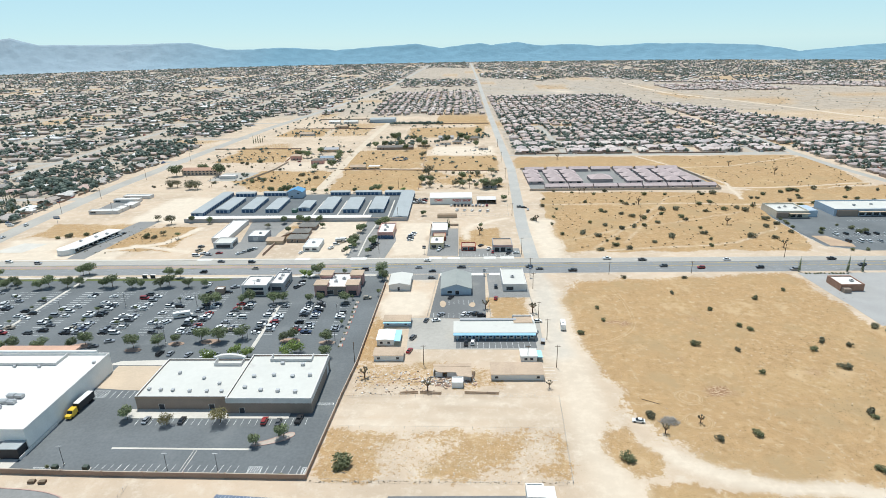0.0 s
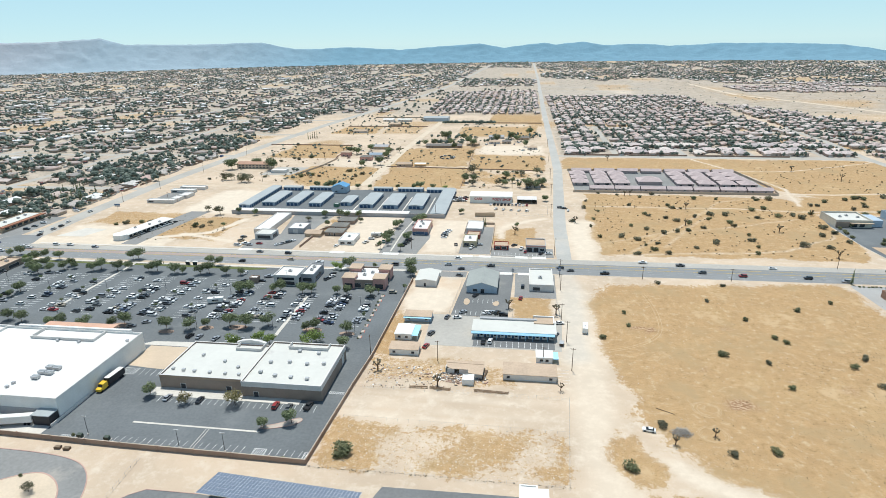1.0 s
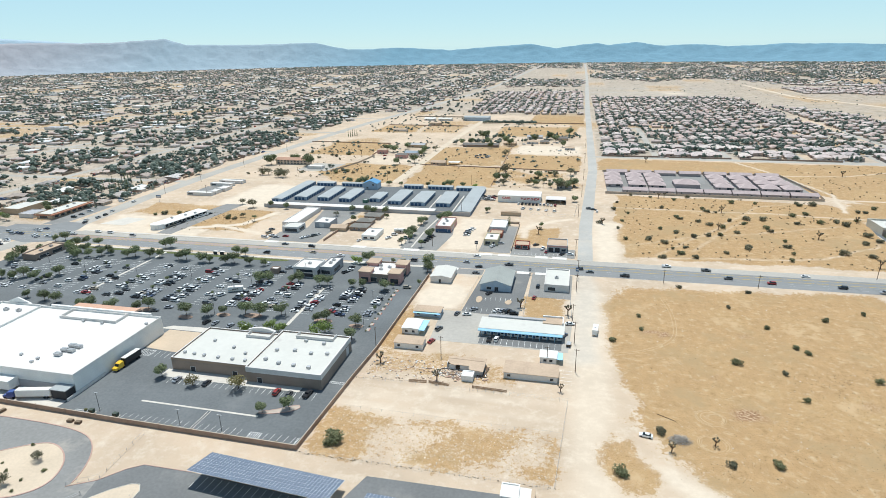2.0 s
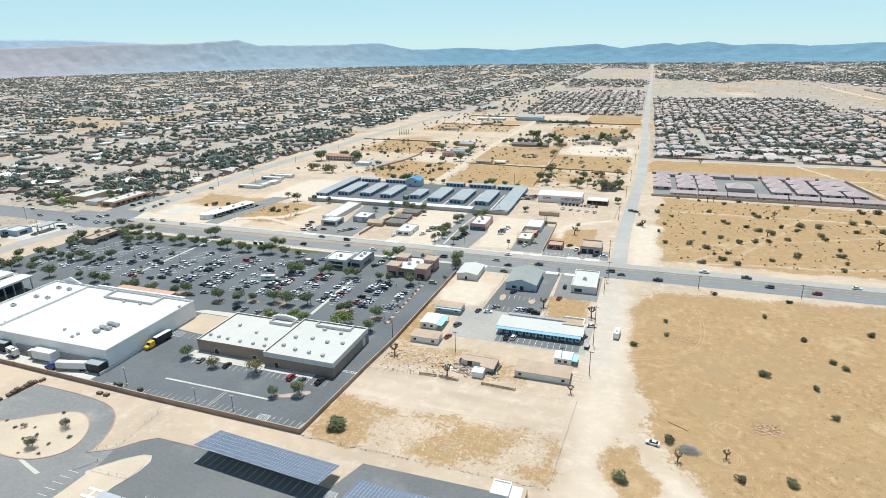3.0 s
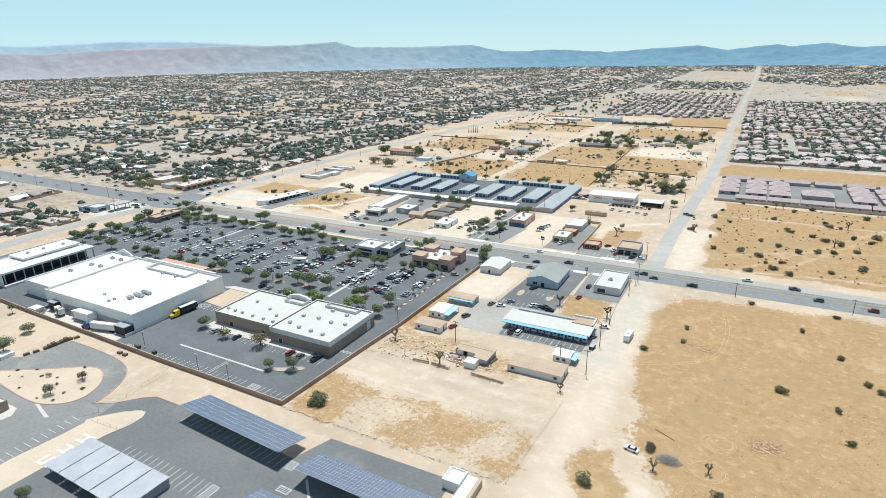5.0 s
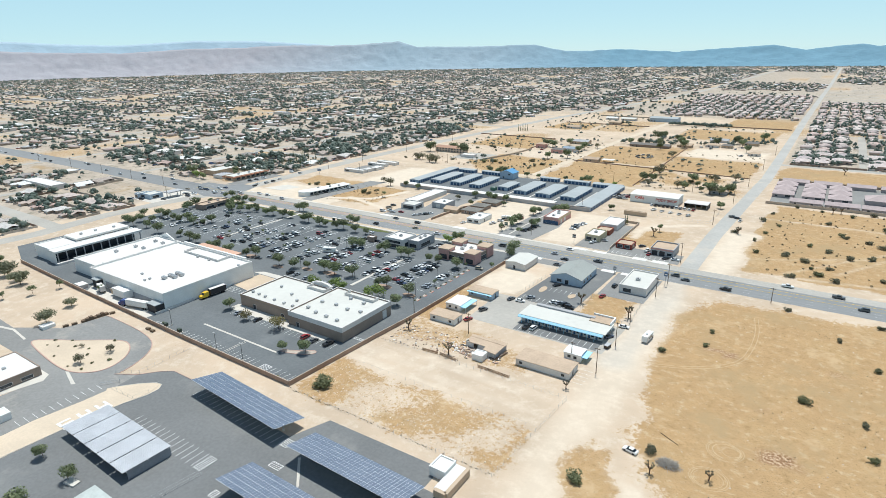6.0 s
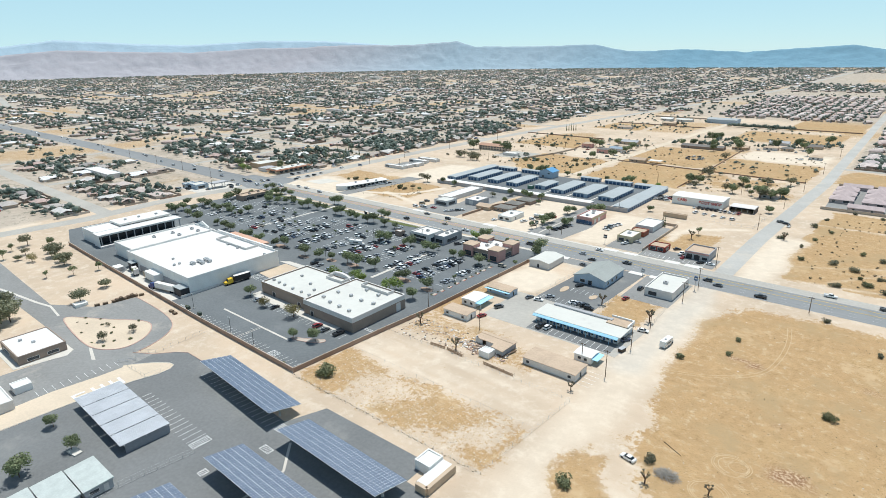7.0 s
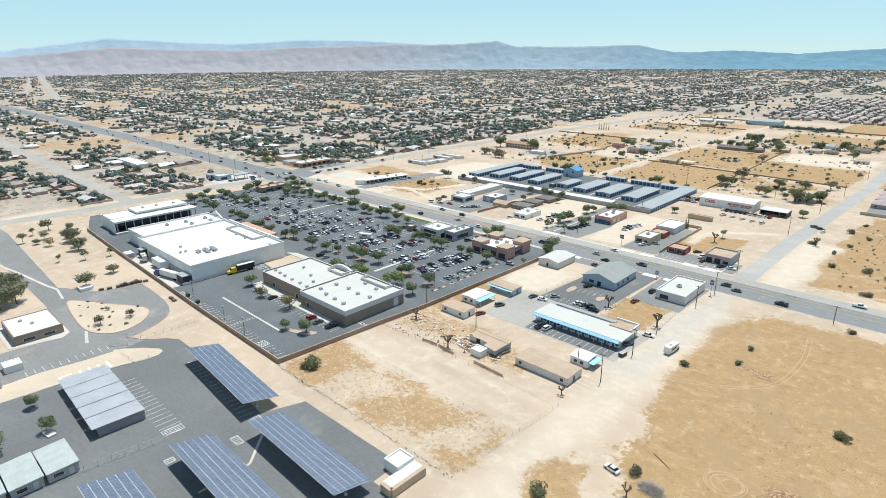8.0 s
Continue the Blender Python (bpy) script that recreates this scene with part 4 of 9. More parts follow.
stall_lines("stall_line", -80, 103.6, 14, 2.66, 6.5)
hatch("hatching", -41.5, 103.6, -38.3, 109.8, 4)
stall_lines("stall_line", -114.3, 84, 10, 2.7, 4.5, along="y")
for k in range(19):
    stall_lines("stall_line", -76.8 + k * 2.7, 127 - k * 0.19, 0, 1, 5.2, slant=0.7)
hatch("hatching", -28, 124.9, -24.4, 128.6, 5)
hatch("hatching", -23, 116.4, -18.5, 118.8, 5)
hatch("hatching", -27.5, 98.8, -25.2, 101.5, 3)
stall_lines("stall_line", 0, 236.5, 12, 2.75, 5.5)
stall_lines("stall_line", -14, 268.5, 9, 2.7, 5)
stall_lines("stall_line", -6, 284, 5, 2.7, 5)
stall_lines("stall_line", 36, 209, 4, 2.6, 5, along="y")
stall_lines("stall_line", 2, 359, 12, 2.8, 5)
for row in range(14):
    x = -60 - 19.35 * row
    y0, y1 = (250, 286) if x > -130 else (250, 303)
    if row:
        stall_lines("stall_line", x - 5.6, y0, int((y1 - y0) / 2.75), 2.75, 4.9, along="y", width=0.19)
        stall_lines("stall_line", x + 0.7, y0, int((y1 - y0) / 2.75), 2.75, 4.9, along="y", width=0.19)
    else:
        stall_lines("stall_line", x - 5.2, y0, int((y1 - y0) / 2.75), 2.75, 4.9, along="y", width=0.19)
for x, y, n in ((268, 380, 14), (268, 392, 14), (268, 410, 10), (300, 430, 10)):
    stall_lines("stall_line", x, y, n, 2.75, 5)
# ---- buildings ----
def shell(root, x0, y0, x1, y1, h, wall, roof, parapet=0.7, thick=0.35, base=0.0):
    """Walls with thickness and a roof let in behind the parapet."""
    for a, b, c, d in ((x0, y0, x1, y0 + thick), (x0, y1 - thick, x1, y1), (x0, y0 + thick, x0 + thick, y1 - thick), (x1 - thick, y0 + thick, x1, y1 - thick)):
        part("wall", Shape().box(a, b, base, c, d, h), wall, root)
    part("roof", Shape().box(x0 + thick, y0 + thick, h - parapet - 0.25, x1 - thick, y1 - thick, h - parapet), roof, root)


def coping(root, x0, y0, x1, y1, h, material, thick=0.4):
    o = 0.06
    for a, b, c, d in ((x0 - o, y0 - o, x1 + o, y0 + thick), (x0 - o, y1 - thick, x1 + o, y1 + o), (x0 - o, y0 + thick, x0 + thick, y1 - thick), (x1 - thick, y0 + thick, x1 + o, y1 - thick)):
        part("coping", Shape().box(a, b, h + 0.003, c, d, h + 0.12), material, root)


def opening(root, name, side, at, lo, width, height, x0, y0, x1, y1, material=None, frame_mat=None):
    """A window or door on the south, north, east or west wall; at: metres along it; with a frame round a set-back pane."""
    material, frame_mat = material or M_GLASS, frame_mat or M_OFFWHITE
    pane, fr, t = Shape(), Shape(), 0.12

    def put(s, a, b, z0, z1, out):
        if side == "south":
            s.box(x0 + a, y0 - out, z0, x0 + b, y0 + 0.05, z1)
        elif side == "north":
            s.box(x0 + a, y1 - 0.05, z0, x0 + b, y1 + out, z1)
        elif side == "east":
            s.box(x1 - 0.05, y0 + a, z0, x1 + out, y0 + b, z1)
        else:
            s.box(x0 - out, y0 + a, z0, x0 + 0.05, y0 + b, z1)

    put(pane, at, at + width, lo, lo + height, 0.02)
    p = part(name, pane, material, root)
    for a, b, z0, z1 in ((at - t, at, lo, lo + height), (at + width, at + width + t, lo, lo + height), (at - t, at + width + t, lo + height, lo + height + t), (at - t, at + width + t, lo - t, lo)):
        if z0 >= 0:
            put(fr, a, b, z0, z1, 0.08)
    part("frame", fr, frame_mat, p)


def roof_unit(root, x, y, z, w=2.0, d=1.6, h=1.1):
    u = part("roof_unit", Shape().box(x - w / 2, y - d / 2, z + 0.2, x + w / 2, y + d / 2, z + h).box(x - w / 2 + 0.15, y - d / 2 + 0.15, z, x + w / 2 - 0.15, y + d / 2 - 0.15, z + 0.2), M_METAL, root)
    if w > 1.7:
        part("fan", Shape().cyl((x, y, z + h), (x, y, z + h + 0.15), min(w, d) * 0.32, n=12), M_DARK, u)


def flat_building(name, label, category, x0, y0, x1, y1, h, wall, roof, parapet=0.6, units=(), doors=(), band=None):
    root = thing(name, label, category, x0, y0)
    w, d = x1 - x0, y1 - y0
    shell(root, 0, 0, w, d, h, wall, roof, parapet)
    coping(root, 0, 0, w, d, h, band or wall)
    for u in units:
        roof_unit(root, u[0] - x0, u[1] - y0, h - parapet, *u[2:])
    for name2, side, at, lo, width, height, *mat in doors:
        opening(root, name2, side, at, lo, width, height, 0, 0, w, d, *mat)
    return root


def pitched_building(name, label, category, x0, y0, x1, y1, h, ridge, wall, roof, along="x", hip=False, doors=(), over=0.5, turn=0, group=""):
    cx, cy = (x0 + x1) / 2, (y0 + y1) / 2
    root = thing(name, label, category, cx, cy, 0, turn, group)
    a, b, c, d = x0 - cx, y0 - cy, x1 - cx, y1 - cy
    s = Shape()
    if hip:
        s.box(a, b, 0, c, d, h)
    elif along == "x":
        m = (b + d) / 2
        s.add([(a, b, 0), (a, d, 0), (a, d, h), (a, m, ridge), (a, b, h), (c, b, 0), (c, d, 0), (c, d, h), (c, m, ridge), (c, b, h)],
              [(0, 4, 3, 2, 1), (5, 6, 7, 8, 9), (0, 5, 9, 4), (1, 2, 7, 6), (0, 1, 6, 5), (4, 9, 8, 3), (3, 8, 7, 2)])
    else:
        m = (a + c) / 2
        s.add([(a, b, 0), (c, b, 0), (c, b, h), (m, b, ridge), (a, b, h), (a, d, 0), (c, d, 0), (c, d, h), (m, d, ridge), (a, d, h)],
              [(0, 1, 2, 3, 4), (5, 9, 8, 7, 6), (0, 4, 9, 5), (1, 6, 7, 2), (0, 5, 6, 1), (4, 3, 8, 9), (3, 2, 7, 8)])
    part("wall", s, wall, root)
    r = Shape()
    if hip:
        r.hip(a, b, c, d, h + 0.02, ridge, over)
    else:
        r.gable(a, b, c, d, h + 0.02, ridge + 0.02, along, over)
    part("roof", r, roof, root)
    for name2, side, at, lo, width, height, *mat in doors:
        opening(root, name2, side, at, lo, width, height, a, b, c, d, *mat)
    return root


# big white store
store = thing("store_building", "big white flat-roofed store with loading docks", "store", -224, 164)
shell(store, 0, 0, 70, 53, 9.0, M_WHITE, M_ROOF_WHITE, 0.9)
coping(store, 0, 0, 70, 53, 9.0, M_OFFWHITE)
shell(store, -27, 4, -0.05, 55, 8.2, M_WHITE, M_ROOF_WHITE, 0.8)
coping(store, -27, 4, -0.05, 55, 8.2, M_OFFWHITE)
part("facade", Shape().box(6, 53.05, 0, 64, 54.2, 9.8), M_WHITE, store)
part("facade_band", Shape().box(18, 54.25, 8.6, 54, 58.5, 9.6), plain("salmon_tile", (0.60, 0.37, 0.27), 0.9, spread=0.12), store, "salmon-coloured entrance canopy")
part("facade_gable", Shape().add([(-24, 55.1, 8.2), (-9, 55.1, 8.2), (-16.5, 55.1, 11.2), (-24, 55.9, 8.2), (-9, 55.9, 8.2), (-16.5, 55.9, 11.2)], [(0, 1, 2), (5, 4, 3), (0, 3, 4, 1), (1, 4, 5, 2), (2, 5, 3, 0)]), M_WHITE, store)
part("parapet_screen", Shape().box(20, 44, 8.1, 52, 44.4, 9.4).box(20, 44.4, 8.1, 20.4, 52, 9.4).box(51.6, 44.4, 8.1, 52, 52, 9.4), M_OFFWHITE, store)
for x, y in ((49.9, 13.2), (49.6, 17.1), (53.0, 16.9), (50.0, 20.9), (53.4, 20.6)):
    chiller = part("roof_unit", Shape().box(x - 1.5, y - 0.95, 8.5, x + 1.5, y + 0.95, 9.5).box(x - 1.4, y - 0.8, 8.1, x - 1.0, y + 0.8, 8.5).box(x + 1.0, y - 0.8, 8.1, x + 1.4, y + 0.8, 8.5), M_METAL, store, "pale grey rooftop cooling unit")
    for fx in (-0.95, 0, 0.95):
        part("fan", Shape().cyl((x + fx, y, 9.5), (x + fx, y, 9.62), 0.38, n=12), M_STEEL_ROOF, chiller)
for x, y in ((33.6, 10.5), (43.5, 6.2), (43.8, 8.9), (34.9, 42.8), (45.7, 42.6), (67.2, 46)):
    roof_unit(store, x, y, 8.1, 1.2, 1.1, 0.9)
for x, y in ((-18.2, 24), (-17, 35.4), (-9.7, 36), (-16.3, 47.7), (-8.6, 47.8)):
    roof_unit(store, x, y, 7.4, 2.2, 1.7, 1.2)
part("dock_box", Shape().box(30.5, -4.5, 1.2, 42, -0.05, 5.2), M_WHITE, store, "white dock enclosure")
part("dock_box", Shape().box(62.5, -4.5, 0, 69.6, -0.05, 4.2), M_DARK, store, "dark dock shelter")
part("dock_roof", Shape().box(62.2, -4.9, 4.2, 69.9, -0.05, 4.5), M_STEEL_ROOF, store)
part("dock_box", Shape().box(7, -3.0, 0, 12, -0.05, 4.6), M_DARK, store, "dark dock shelter")
part("dock_roof", Shape().box(6.6, -3.4, 4.6, 12.4, -0.05, 4.9), M_STEEL_ROOF, store)
part("dock_door", Shape().box(15, -0.12, 0.6, 62, -0.02, 4.0), M_GREY_WALL, store, "row of grey dock doors in the shade")
part("dock_wall", Shape().box(70.1, -5.2, 0, 70.45, 15, 1.3), M_OFFWHITE, store, "low white dock wall")
part("step_wall", Shape().box(-2.2, 8, 7.2, -0.1, 30, 8.9), M_OFFWHITE, store)
slab("dock_apron", [(-213, 155), (-155, 153.4), (-154.2, 163.8), (-222, 163.8)], 0.045, M_CONCRETE, "pale concrete apron at the loading docks")

# long store with dark open front
front = thing("fitness_building", "long white building with a dark glazed front", "building", -301, 168)
shell(front, 0, 0, 20, 52, 8.2, M_WHITE, M_ROOF_WHITE, 0.6)
part("canopy_roof", Shape().box(20.05, -1, 7.0, 29, 53, 8.0), M_ROOF_WHITE, front, "white roof over the dark front")
part("front_glass", Shape().box(20.1, 1, 0.2, 21, 51, 7.0), M_GLASS, front)
for k in range(11):
    part("column", Shape().box(28.2, 0.2 + k * 5.1, 0, 28.7, 0.7 + k * 5.1, 7.0), M_GREY_WALL, front)
part("end_wall", Shape().box(20.05, -1, 0, 28.5, -0.6, 7.0), M_WHITE, front)
part("patio_wall", Shape().box(29.2, -1.5, 0, 31.5, 10, 1.3), M_OFFWHITE, front)
part("upper_roof", Shape().box(1, 17, 8.21, 17, 51, 9.4), M_ROOF_WHITE, front)
for x, y in ((9, 24), (9, 33), (11, 44)):
    roof_unit(front, x, y, 9.4, 1.6, 1.4, 1.0)

# brown store with two white roofs
shop = thing("store_building", "brown-walled store under two stepped white roofs", "store", -128, 186)
shell(shop, 0, 2.5, 37, 31, 6.0, M_BROWN_WALL, M_ROOF_PALE, 0.6)
coping(shop, 0, 2.5, 37, 31, 6.0, M_OFFWHITE)
shell(shop, 37.05, 0, 70.5, 33, 6.9, M_BROWN_WALL, M_ROOF_PALE, 0.6)
coping(shop, 37.05, 0, 70.5, 33, 6.9, M_OFFWHITE)
part("wall_band", Shape().box(-0.08, 2.42, 4.9, 37, 2.48, 6.0), plain("warm_brown_band", (0.36, 0.265, 0.195), 0.9, spread=0.1), shop)
part("wall_band", Shape().box(37.05, -0.08, 4.7, 70.58, -0.02, 6.9), M_OFFWHITE, shop, "pale upper wall band")
part("wall_band", Shape().box(70.52, -0.02, 4.7, 70.58, 33.02, 6.9), M_OFFWHITE, shop, "pale upper wall band")
part("entrance_arch", Shape().side([(20, 5), (34, 5), (34, 6.6), (31, 7.6), (27, 8.0), (23, 7.6), (20, 6.6)], 31.05, 32.5), M_OFFWHITE, shop)
part("parapet_screen", Shape().box(46, 28, 6.3, 64, 28.3, 7.7).box(46, 28.3, 6.3, 46.3, 32.5, 7.7).box(63.7, 28.3, 6.3, 64, 32.5, 7.7), M_OFFWHITE, shop)
part("parapet_screen", Shape().box(22, 26, 5.4, 34, 26.3, 6.8).box(22, 26.3, 5.4, 22.3, 30.6, 6.8).box(33.7, 26.3, 5.4, 34, 30.6, 6.8), M_OFFWHITE, shop)
for x, y in ((42, 8), (49, 6), (56, 5.5), (63, 5), (43, 16), (51, 17), (59, 16), (66, 17), (52, 26), (61, 25)):
    roof_unit(shop, x, y, 6.3, 1.5, 1.3, 1.0)
for x, y in ((3, 8), (8, 7.5), (13, 7.2), (20, 6.8), (27, 6.6), (33, 6.5), (30, 12), (22, 16), (10, 20)):
    roof_unit(shop, x, y, 5.4, 1.2, 1.2, 0.9)
for at in (9, 29):
    opening(shop, "door", "south", at, 0.1, 2.2, 2.4, 0, 2.5, 37, 31, M_DARK)
opening(shop, "door", "south", 42, 0.1, 2.0, 2.4, 0, 0, 70.5, 33, M_DARK)
opening(shop, "door", "east", 27, 0.1, 2.6, 4.0, 0, 0, 70.5, 33, M_OFFWHITE)
part("service_walk", Shape().box(-2, -3.4, 0, 62, 1.6 - 1.65, 0.16), M_CONCRETE, shop, "pale concrete walk")
part("service_walk", Shape().box(-2, -0.02, 0, 36.9, 2.4, 0.16), M_CONCRETE, shop)

# street-front buildings of the shopping centre
bank = flat_building("bank_building", "pale grey two-block bank with a dark window band", "bank", -124.5, 296.5, -110, 311, 6.6, M_OFFWHITE, M_ROOF_WHITE, 0.6, units=((-117, 304),), doors=(("window", "south", 2, 3.6, 10.5, 1.6), ("window", "south", 2, 0.6, 10.5, 2.2), ("window", "east", 2, 1, 8, 3)))
flat_building("bank_annex", "grey lower wing of the bank", "building", -109.9, 302, -102, 320, 5.4, M_GREY_WALL, M_ROOF_WHITE, 0.6, units=((-106, 310), (-106, 315)), doors=(("window", "south", 1, 0.8, 5.5, 2.4), ("window", "east", 3, 0.8, 10, 2.2)))
cafe = flat_building("restaurant_building", "brown restaurant building with tan corner towers", "restaurant", -82, 297, -58, 318, 5.2, M_BROWN_WALL, M_ROOF_WHITE, 0.7, units=((-72, 306), (-68, 310), (-74, 312)), doors=(("window", "south", 6, 0.5, 4, 2.6), ("window", "south", 12.5, 0.5, 4, 2.6), ("window", "east", 6, 0.5, 7, 2.6)))
for x, y in ((-0.6, -0.8), (17.5, -0.8), (-0.6, 14), (17.5, 14)):
    t = part("tower", Shape().box(x, y, 0, x + 7, y + 7.5, 6.4), M_PINK, cafe, "tan corner tower")
    part("tower_roof", Shape().box(x - 0.4, y - 0.4, 6.4, x + 7.4, y + 7.9, 6.8), M_ROOF_TAN, t)
    part("tower_window", Shape().box(x + 1.2, y - 0.04, 0.4, x + 5.8, y + 0.05, 3.2), M_GLASS, t)
flat_building("corner_building", "low brown building at the street corner", "building", -318, 291, -307.4, 315.5, 4.2, M_BROWN_WALL, M_ROOF_TAN, 0.5, units=((-312, 300), (-313, 309)), doors=(("window", "east", 3, 0.6, 7, 2.0), ("window", "east", 13, 0.6, 8, 2.0)))
kiosk = flat_building("kiosk", "small dark kiosk with a white roof", "kiosk", -141, 298.5, -136, 302.5, 3.4, M_BROWN_WALL, M_ROOF_WHITE, 0.3)

# between the alley and the dirt road
pitched_building("gabled_shop", "white gabled building with a low-pitched roof", "building", -41, 303, -28.8, 320, 3.6, 4.6, M_OFFWHITE, M_ROOF_PALE, "y", over=0.3, doors=(("door", "south", 5, 0.1, 1.2, 2.2, M_DARK),))
pitched_building("blue_clinic", "blue-grey gabled building with a grey roof", "building", -10.5, 297, 6.5, 320, 3.8, 6.4, M_BLUE_WALL, plain("grey_green_roof", (0.33, 0.345, 0.325), 0.7, spread=0.12), "y", doors=(("window", "south", 3.5, 0.8, 2.6, 1.6), ("door", "south", 8, 0.1, 2, 2.4), ("window", "east", 3, 1, 2, 1.4), ("window", "east", 8, 1, 2, 1.4), ("window", "east", 13, 1, 2, 1.4)))
flat_building("corner_shop", "white flat-roofed corner shop with a grey wall band", "shop", 24.7, 302, 38.2, 326.5, 4.2, M_OFFWHITE, M_ROOF_PALE, 0.5, units=((31, 313, 2.2, 1.6, 1.2),), doors=(("window", "south", 2, 0.6, 4, 2.0), ("door", "west", 8, 0.1, 1.4, 2.3, M_DARK)))
motel = thing("motel", "long low motel with a white roof and sky-blue eaves", "motel", -2, 245)
part("wall", Shape().box(0, 0.6, 0, 37.4, 12, 3.4), M_OFFWHITE, motel)
part("roof", Shape().side([(-1.2, 3.5), (39, 3.5), (39, 3.9), (-1.2, 3.9)], -0.6, 11.5), M_ROOF_PALE, motel)
part("eave", Shape().add([(-1.2, -1.7, 3.05), (38.2, -1.7, 3.05), (38.2, -0.62, 3.75), (-1.2, -0.62, 3.75), (-1.2, -1.7, 2.8), (38.2, -1.7, 2.8), (38.2, -0.62, 3.45), (-1.2, -0.62, 3.45)], [(0, 1, 2, 3), (7, 6, 5, 4), (4, 5, 1, 0), (5, 6, 2, 1), (6, 7, 3, 2), (7, 4, 0, 3)]), M_SKY_BLUE, motel, "sky-blue sloping eave")
part("parapet", Shape().box(2, 11.55, 3.4, 30, 13.5, 4.6), M_GREY_WALL, motel, "grey raised parapet")
part("rear_roof", Shape().box(28.5, 9, 3.95, 38, 16, 4.3), M_ROOF_TAN, motel, "brown rear roof")
part("rear_wall", Shape().box(28.8, 12.05, 0, 37.6, 15.6, 3.9), M_WHITE, motel)
part("rear_parapet", Shape().box(28.3, 15.6, 3.4, 38.2, 16.2, 5.0).box(37.8, 9, 3.4, 38.3, 15.6, 5.0), M_WHITE, motel)
for k in range(11):
    opening(motel, "door", "south", 1.6 + 3.3 * k, 0.1, 1.0, 2.1, 0, 0.6, 37.4, 12, M_DEEP_BLUE, M_WHITE)
    opening(motel, "window", "south", 3.0 + 3.3 * k, 0.9, 1.3, 1.2, 0, 0.6, 37.4, 12)
    part("post", Shape().box(0.6 + 3.4 * k, -1.5, 0, 0.75 + 3.4 * k, -1.35, 2.9), M_SKY_BLUE, motel)
for nm, x0, y0, x1, y1, wall, roof, lab in (("cottage", -39, 225, -25.8, 232, M_WHITE, M_ROOF_TAN, "low white cottage with a tan roof"), ("cottage", -39.5, 239.2, -31.5, 249.5, M_WHITE, M_ROOF_WHITE, "small white shop with a sky-blue awning"), ("cottage", -38.6, 258.6, -25, 265.5, M_BLUE_WALL, M_ROOF_TAN, "low blue-grey cottage with a sky-blue eave"), ("cottage", 27.2, 224.2, 34.2, 230.5, M_WHITE, M_ROOF_WHITE, "small white shed with a sky-blue lean-to"), ("cottage", 13.2, 209.3, 35.2, 218.6, M_OFFWHITE, M_ROOF_TAN, "long low house with a tan roof")):
    r = thing(nm, lab, "cottage", x0, y0)
    w, d = x1 - x0, y1 - y0
    part("wall", Shape().box(0, 0, 0, w, d, 2.8), wall, r)
    part("roof", Shape().gable(0, 0, w, d, 2.85, 3.2, "x" if w > d else "y", 0.35), roof, r)
    for k in range(2):
        opening(r, "window", "south", 1.5 + k * (w - 4.5), 0.9, 1.3, 1.1, 0, 0, w, d)
    opening(r, "door", "east", d * 0.4, 0.1, 1.0, 2.1, 0, 0, w, d, M_DARK)
    if "sky-blue awning" in lab:
        part("awning", Shape().box(w + 0.05, -0.6, 2.5, w + 3.2, d + 0.4, 2.7), M_SKY_BLUE, r)
        for yy in (0, d - 0.2):
            part("post", Shape().box(w + 2.9, yy, 0, w + 3.05, yy + 0.15, 2.5), M_WHITE, r)
    if "eave" in lab:
        part("awning", Shape().box(-0.3, -1.7, 2.45, w + 0.3, -0.55, 2.65), M_SKY_BLUE, r)
    if "lean-to" in lab:
        part("awning", Shape().box(w + 0.05, 0, 2.2, w + 2.6, d, 2.4), M_SKY_BLUE, r)
ruin = thing("ruined_house", "half-demolished house with a broken tan roof", "house", -6, 211)
# the south-west corner is torn open, the roof still lies over the rest
part("wall", Shape().box(-4.6, 0.6, 0, -1.6, 0.85, 2.4).box(0.4, 0.6, 0, 4.6, 0.85, 2.4), M_OFFWHITE, ruin, "white wall with gaping openings")
part("wall", Shape().box(-5.5, 1.2, 0, -5.2, 6.7, 2.4), M_OFFWHITE, ruin)
part("wall", Shape().box(4.9, -2.1, 0, 10.2, -1.85, 2.4), M_OFFWHITE, ruin)
part("wall", Shape().box(-5.5, 6.75, 0, 10.5, 7.0, 2.45).box(10.2, -3.0, 0, 10.45, 6.7, 2.45), M_GREY_WALL, ruin)
part("roof", Shape().prism([(-5.9, 7.2), (-5.0, 2.2), (-3.9, 0.9), (-2.6, 0.3), (0.8, 0.5), (4.3, 0.2), (4.6, -2.3), (10.8, -3.3), (10.9, 7.6)], 2.5, 2.68), M_ROOF_TAN, ruin, "tan roof with a ragged torn edge")
part("roof_ridge", Shape().prism([(-5.4, 5.2), (10.6, 4.8), (10.6, 5.0), (-5.4, 5.4)], 2.684, 2.80), M_ROOF_TAN, ruin)
part("fallen_wall", Shape().add([(9.6, -3.8, 0.05), (11.3, 5, 0.05), (12.6, 4.4, 0.5), (10.9, -4.4, 0.5), (9.6, -3.8, 0.2), (11.3, 5, 0.2), (12.6, 4.4, 0.65), (10.9, -4.4, 0.65)], [(3, 2, 1, 0), (4, 5, 6, 7), (0, 1, 5, 4), (1, 2, 6, 5), (2, 3, 7, 6), (3, 0, 4, 7)]), M_WOOD, ruin, "brown wooden wall leaning outwards")
flat_building("tank_shed", "small white storage shed", "shed", -3.5, 203.5, 1.2, 207.8, 2.6, M_WHITE, M_ROOF_WHITE, 0.1)
flat_building("utility_building", "small white utility building with an L-shaped wall", "building", 20.5, 139.5, 26, 145.5, 3.2, M_WHITE, M_ROOF_WHITE, 0.2)
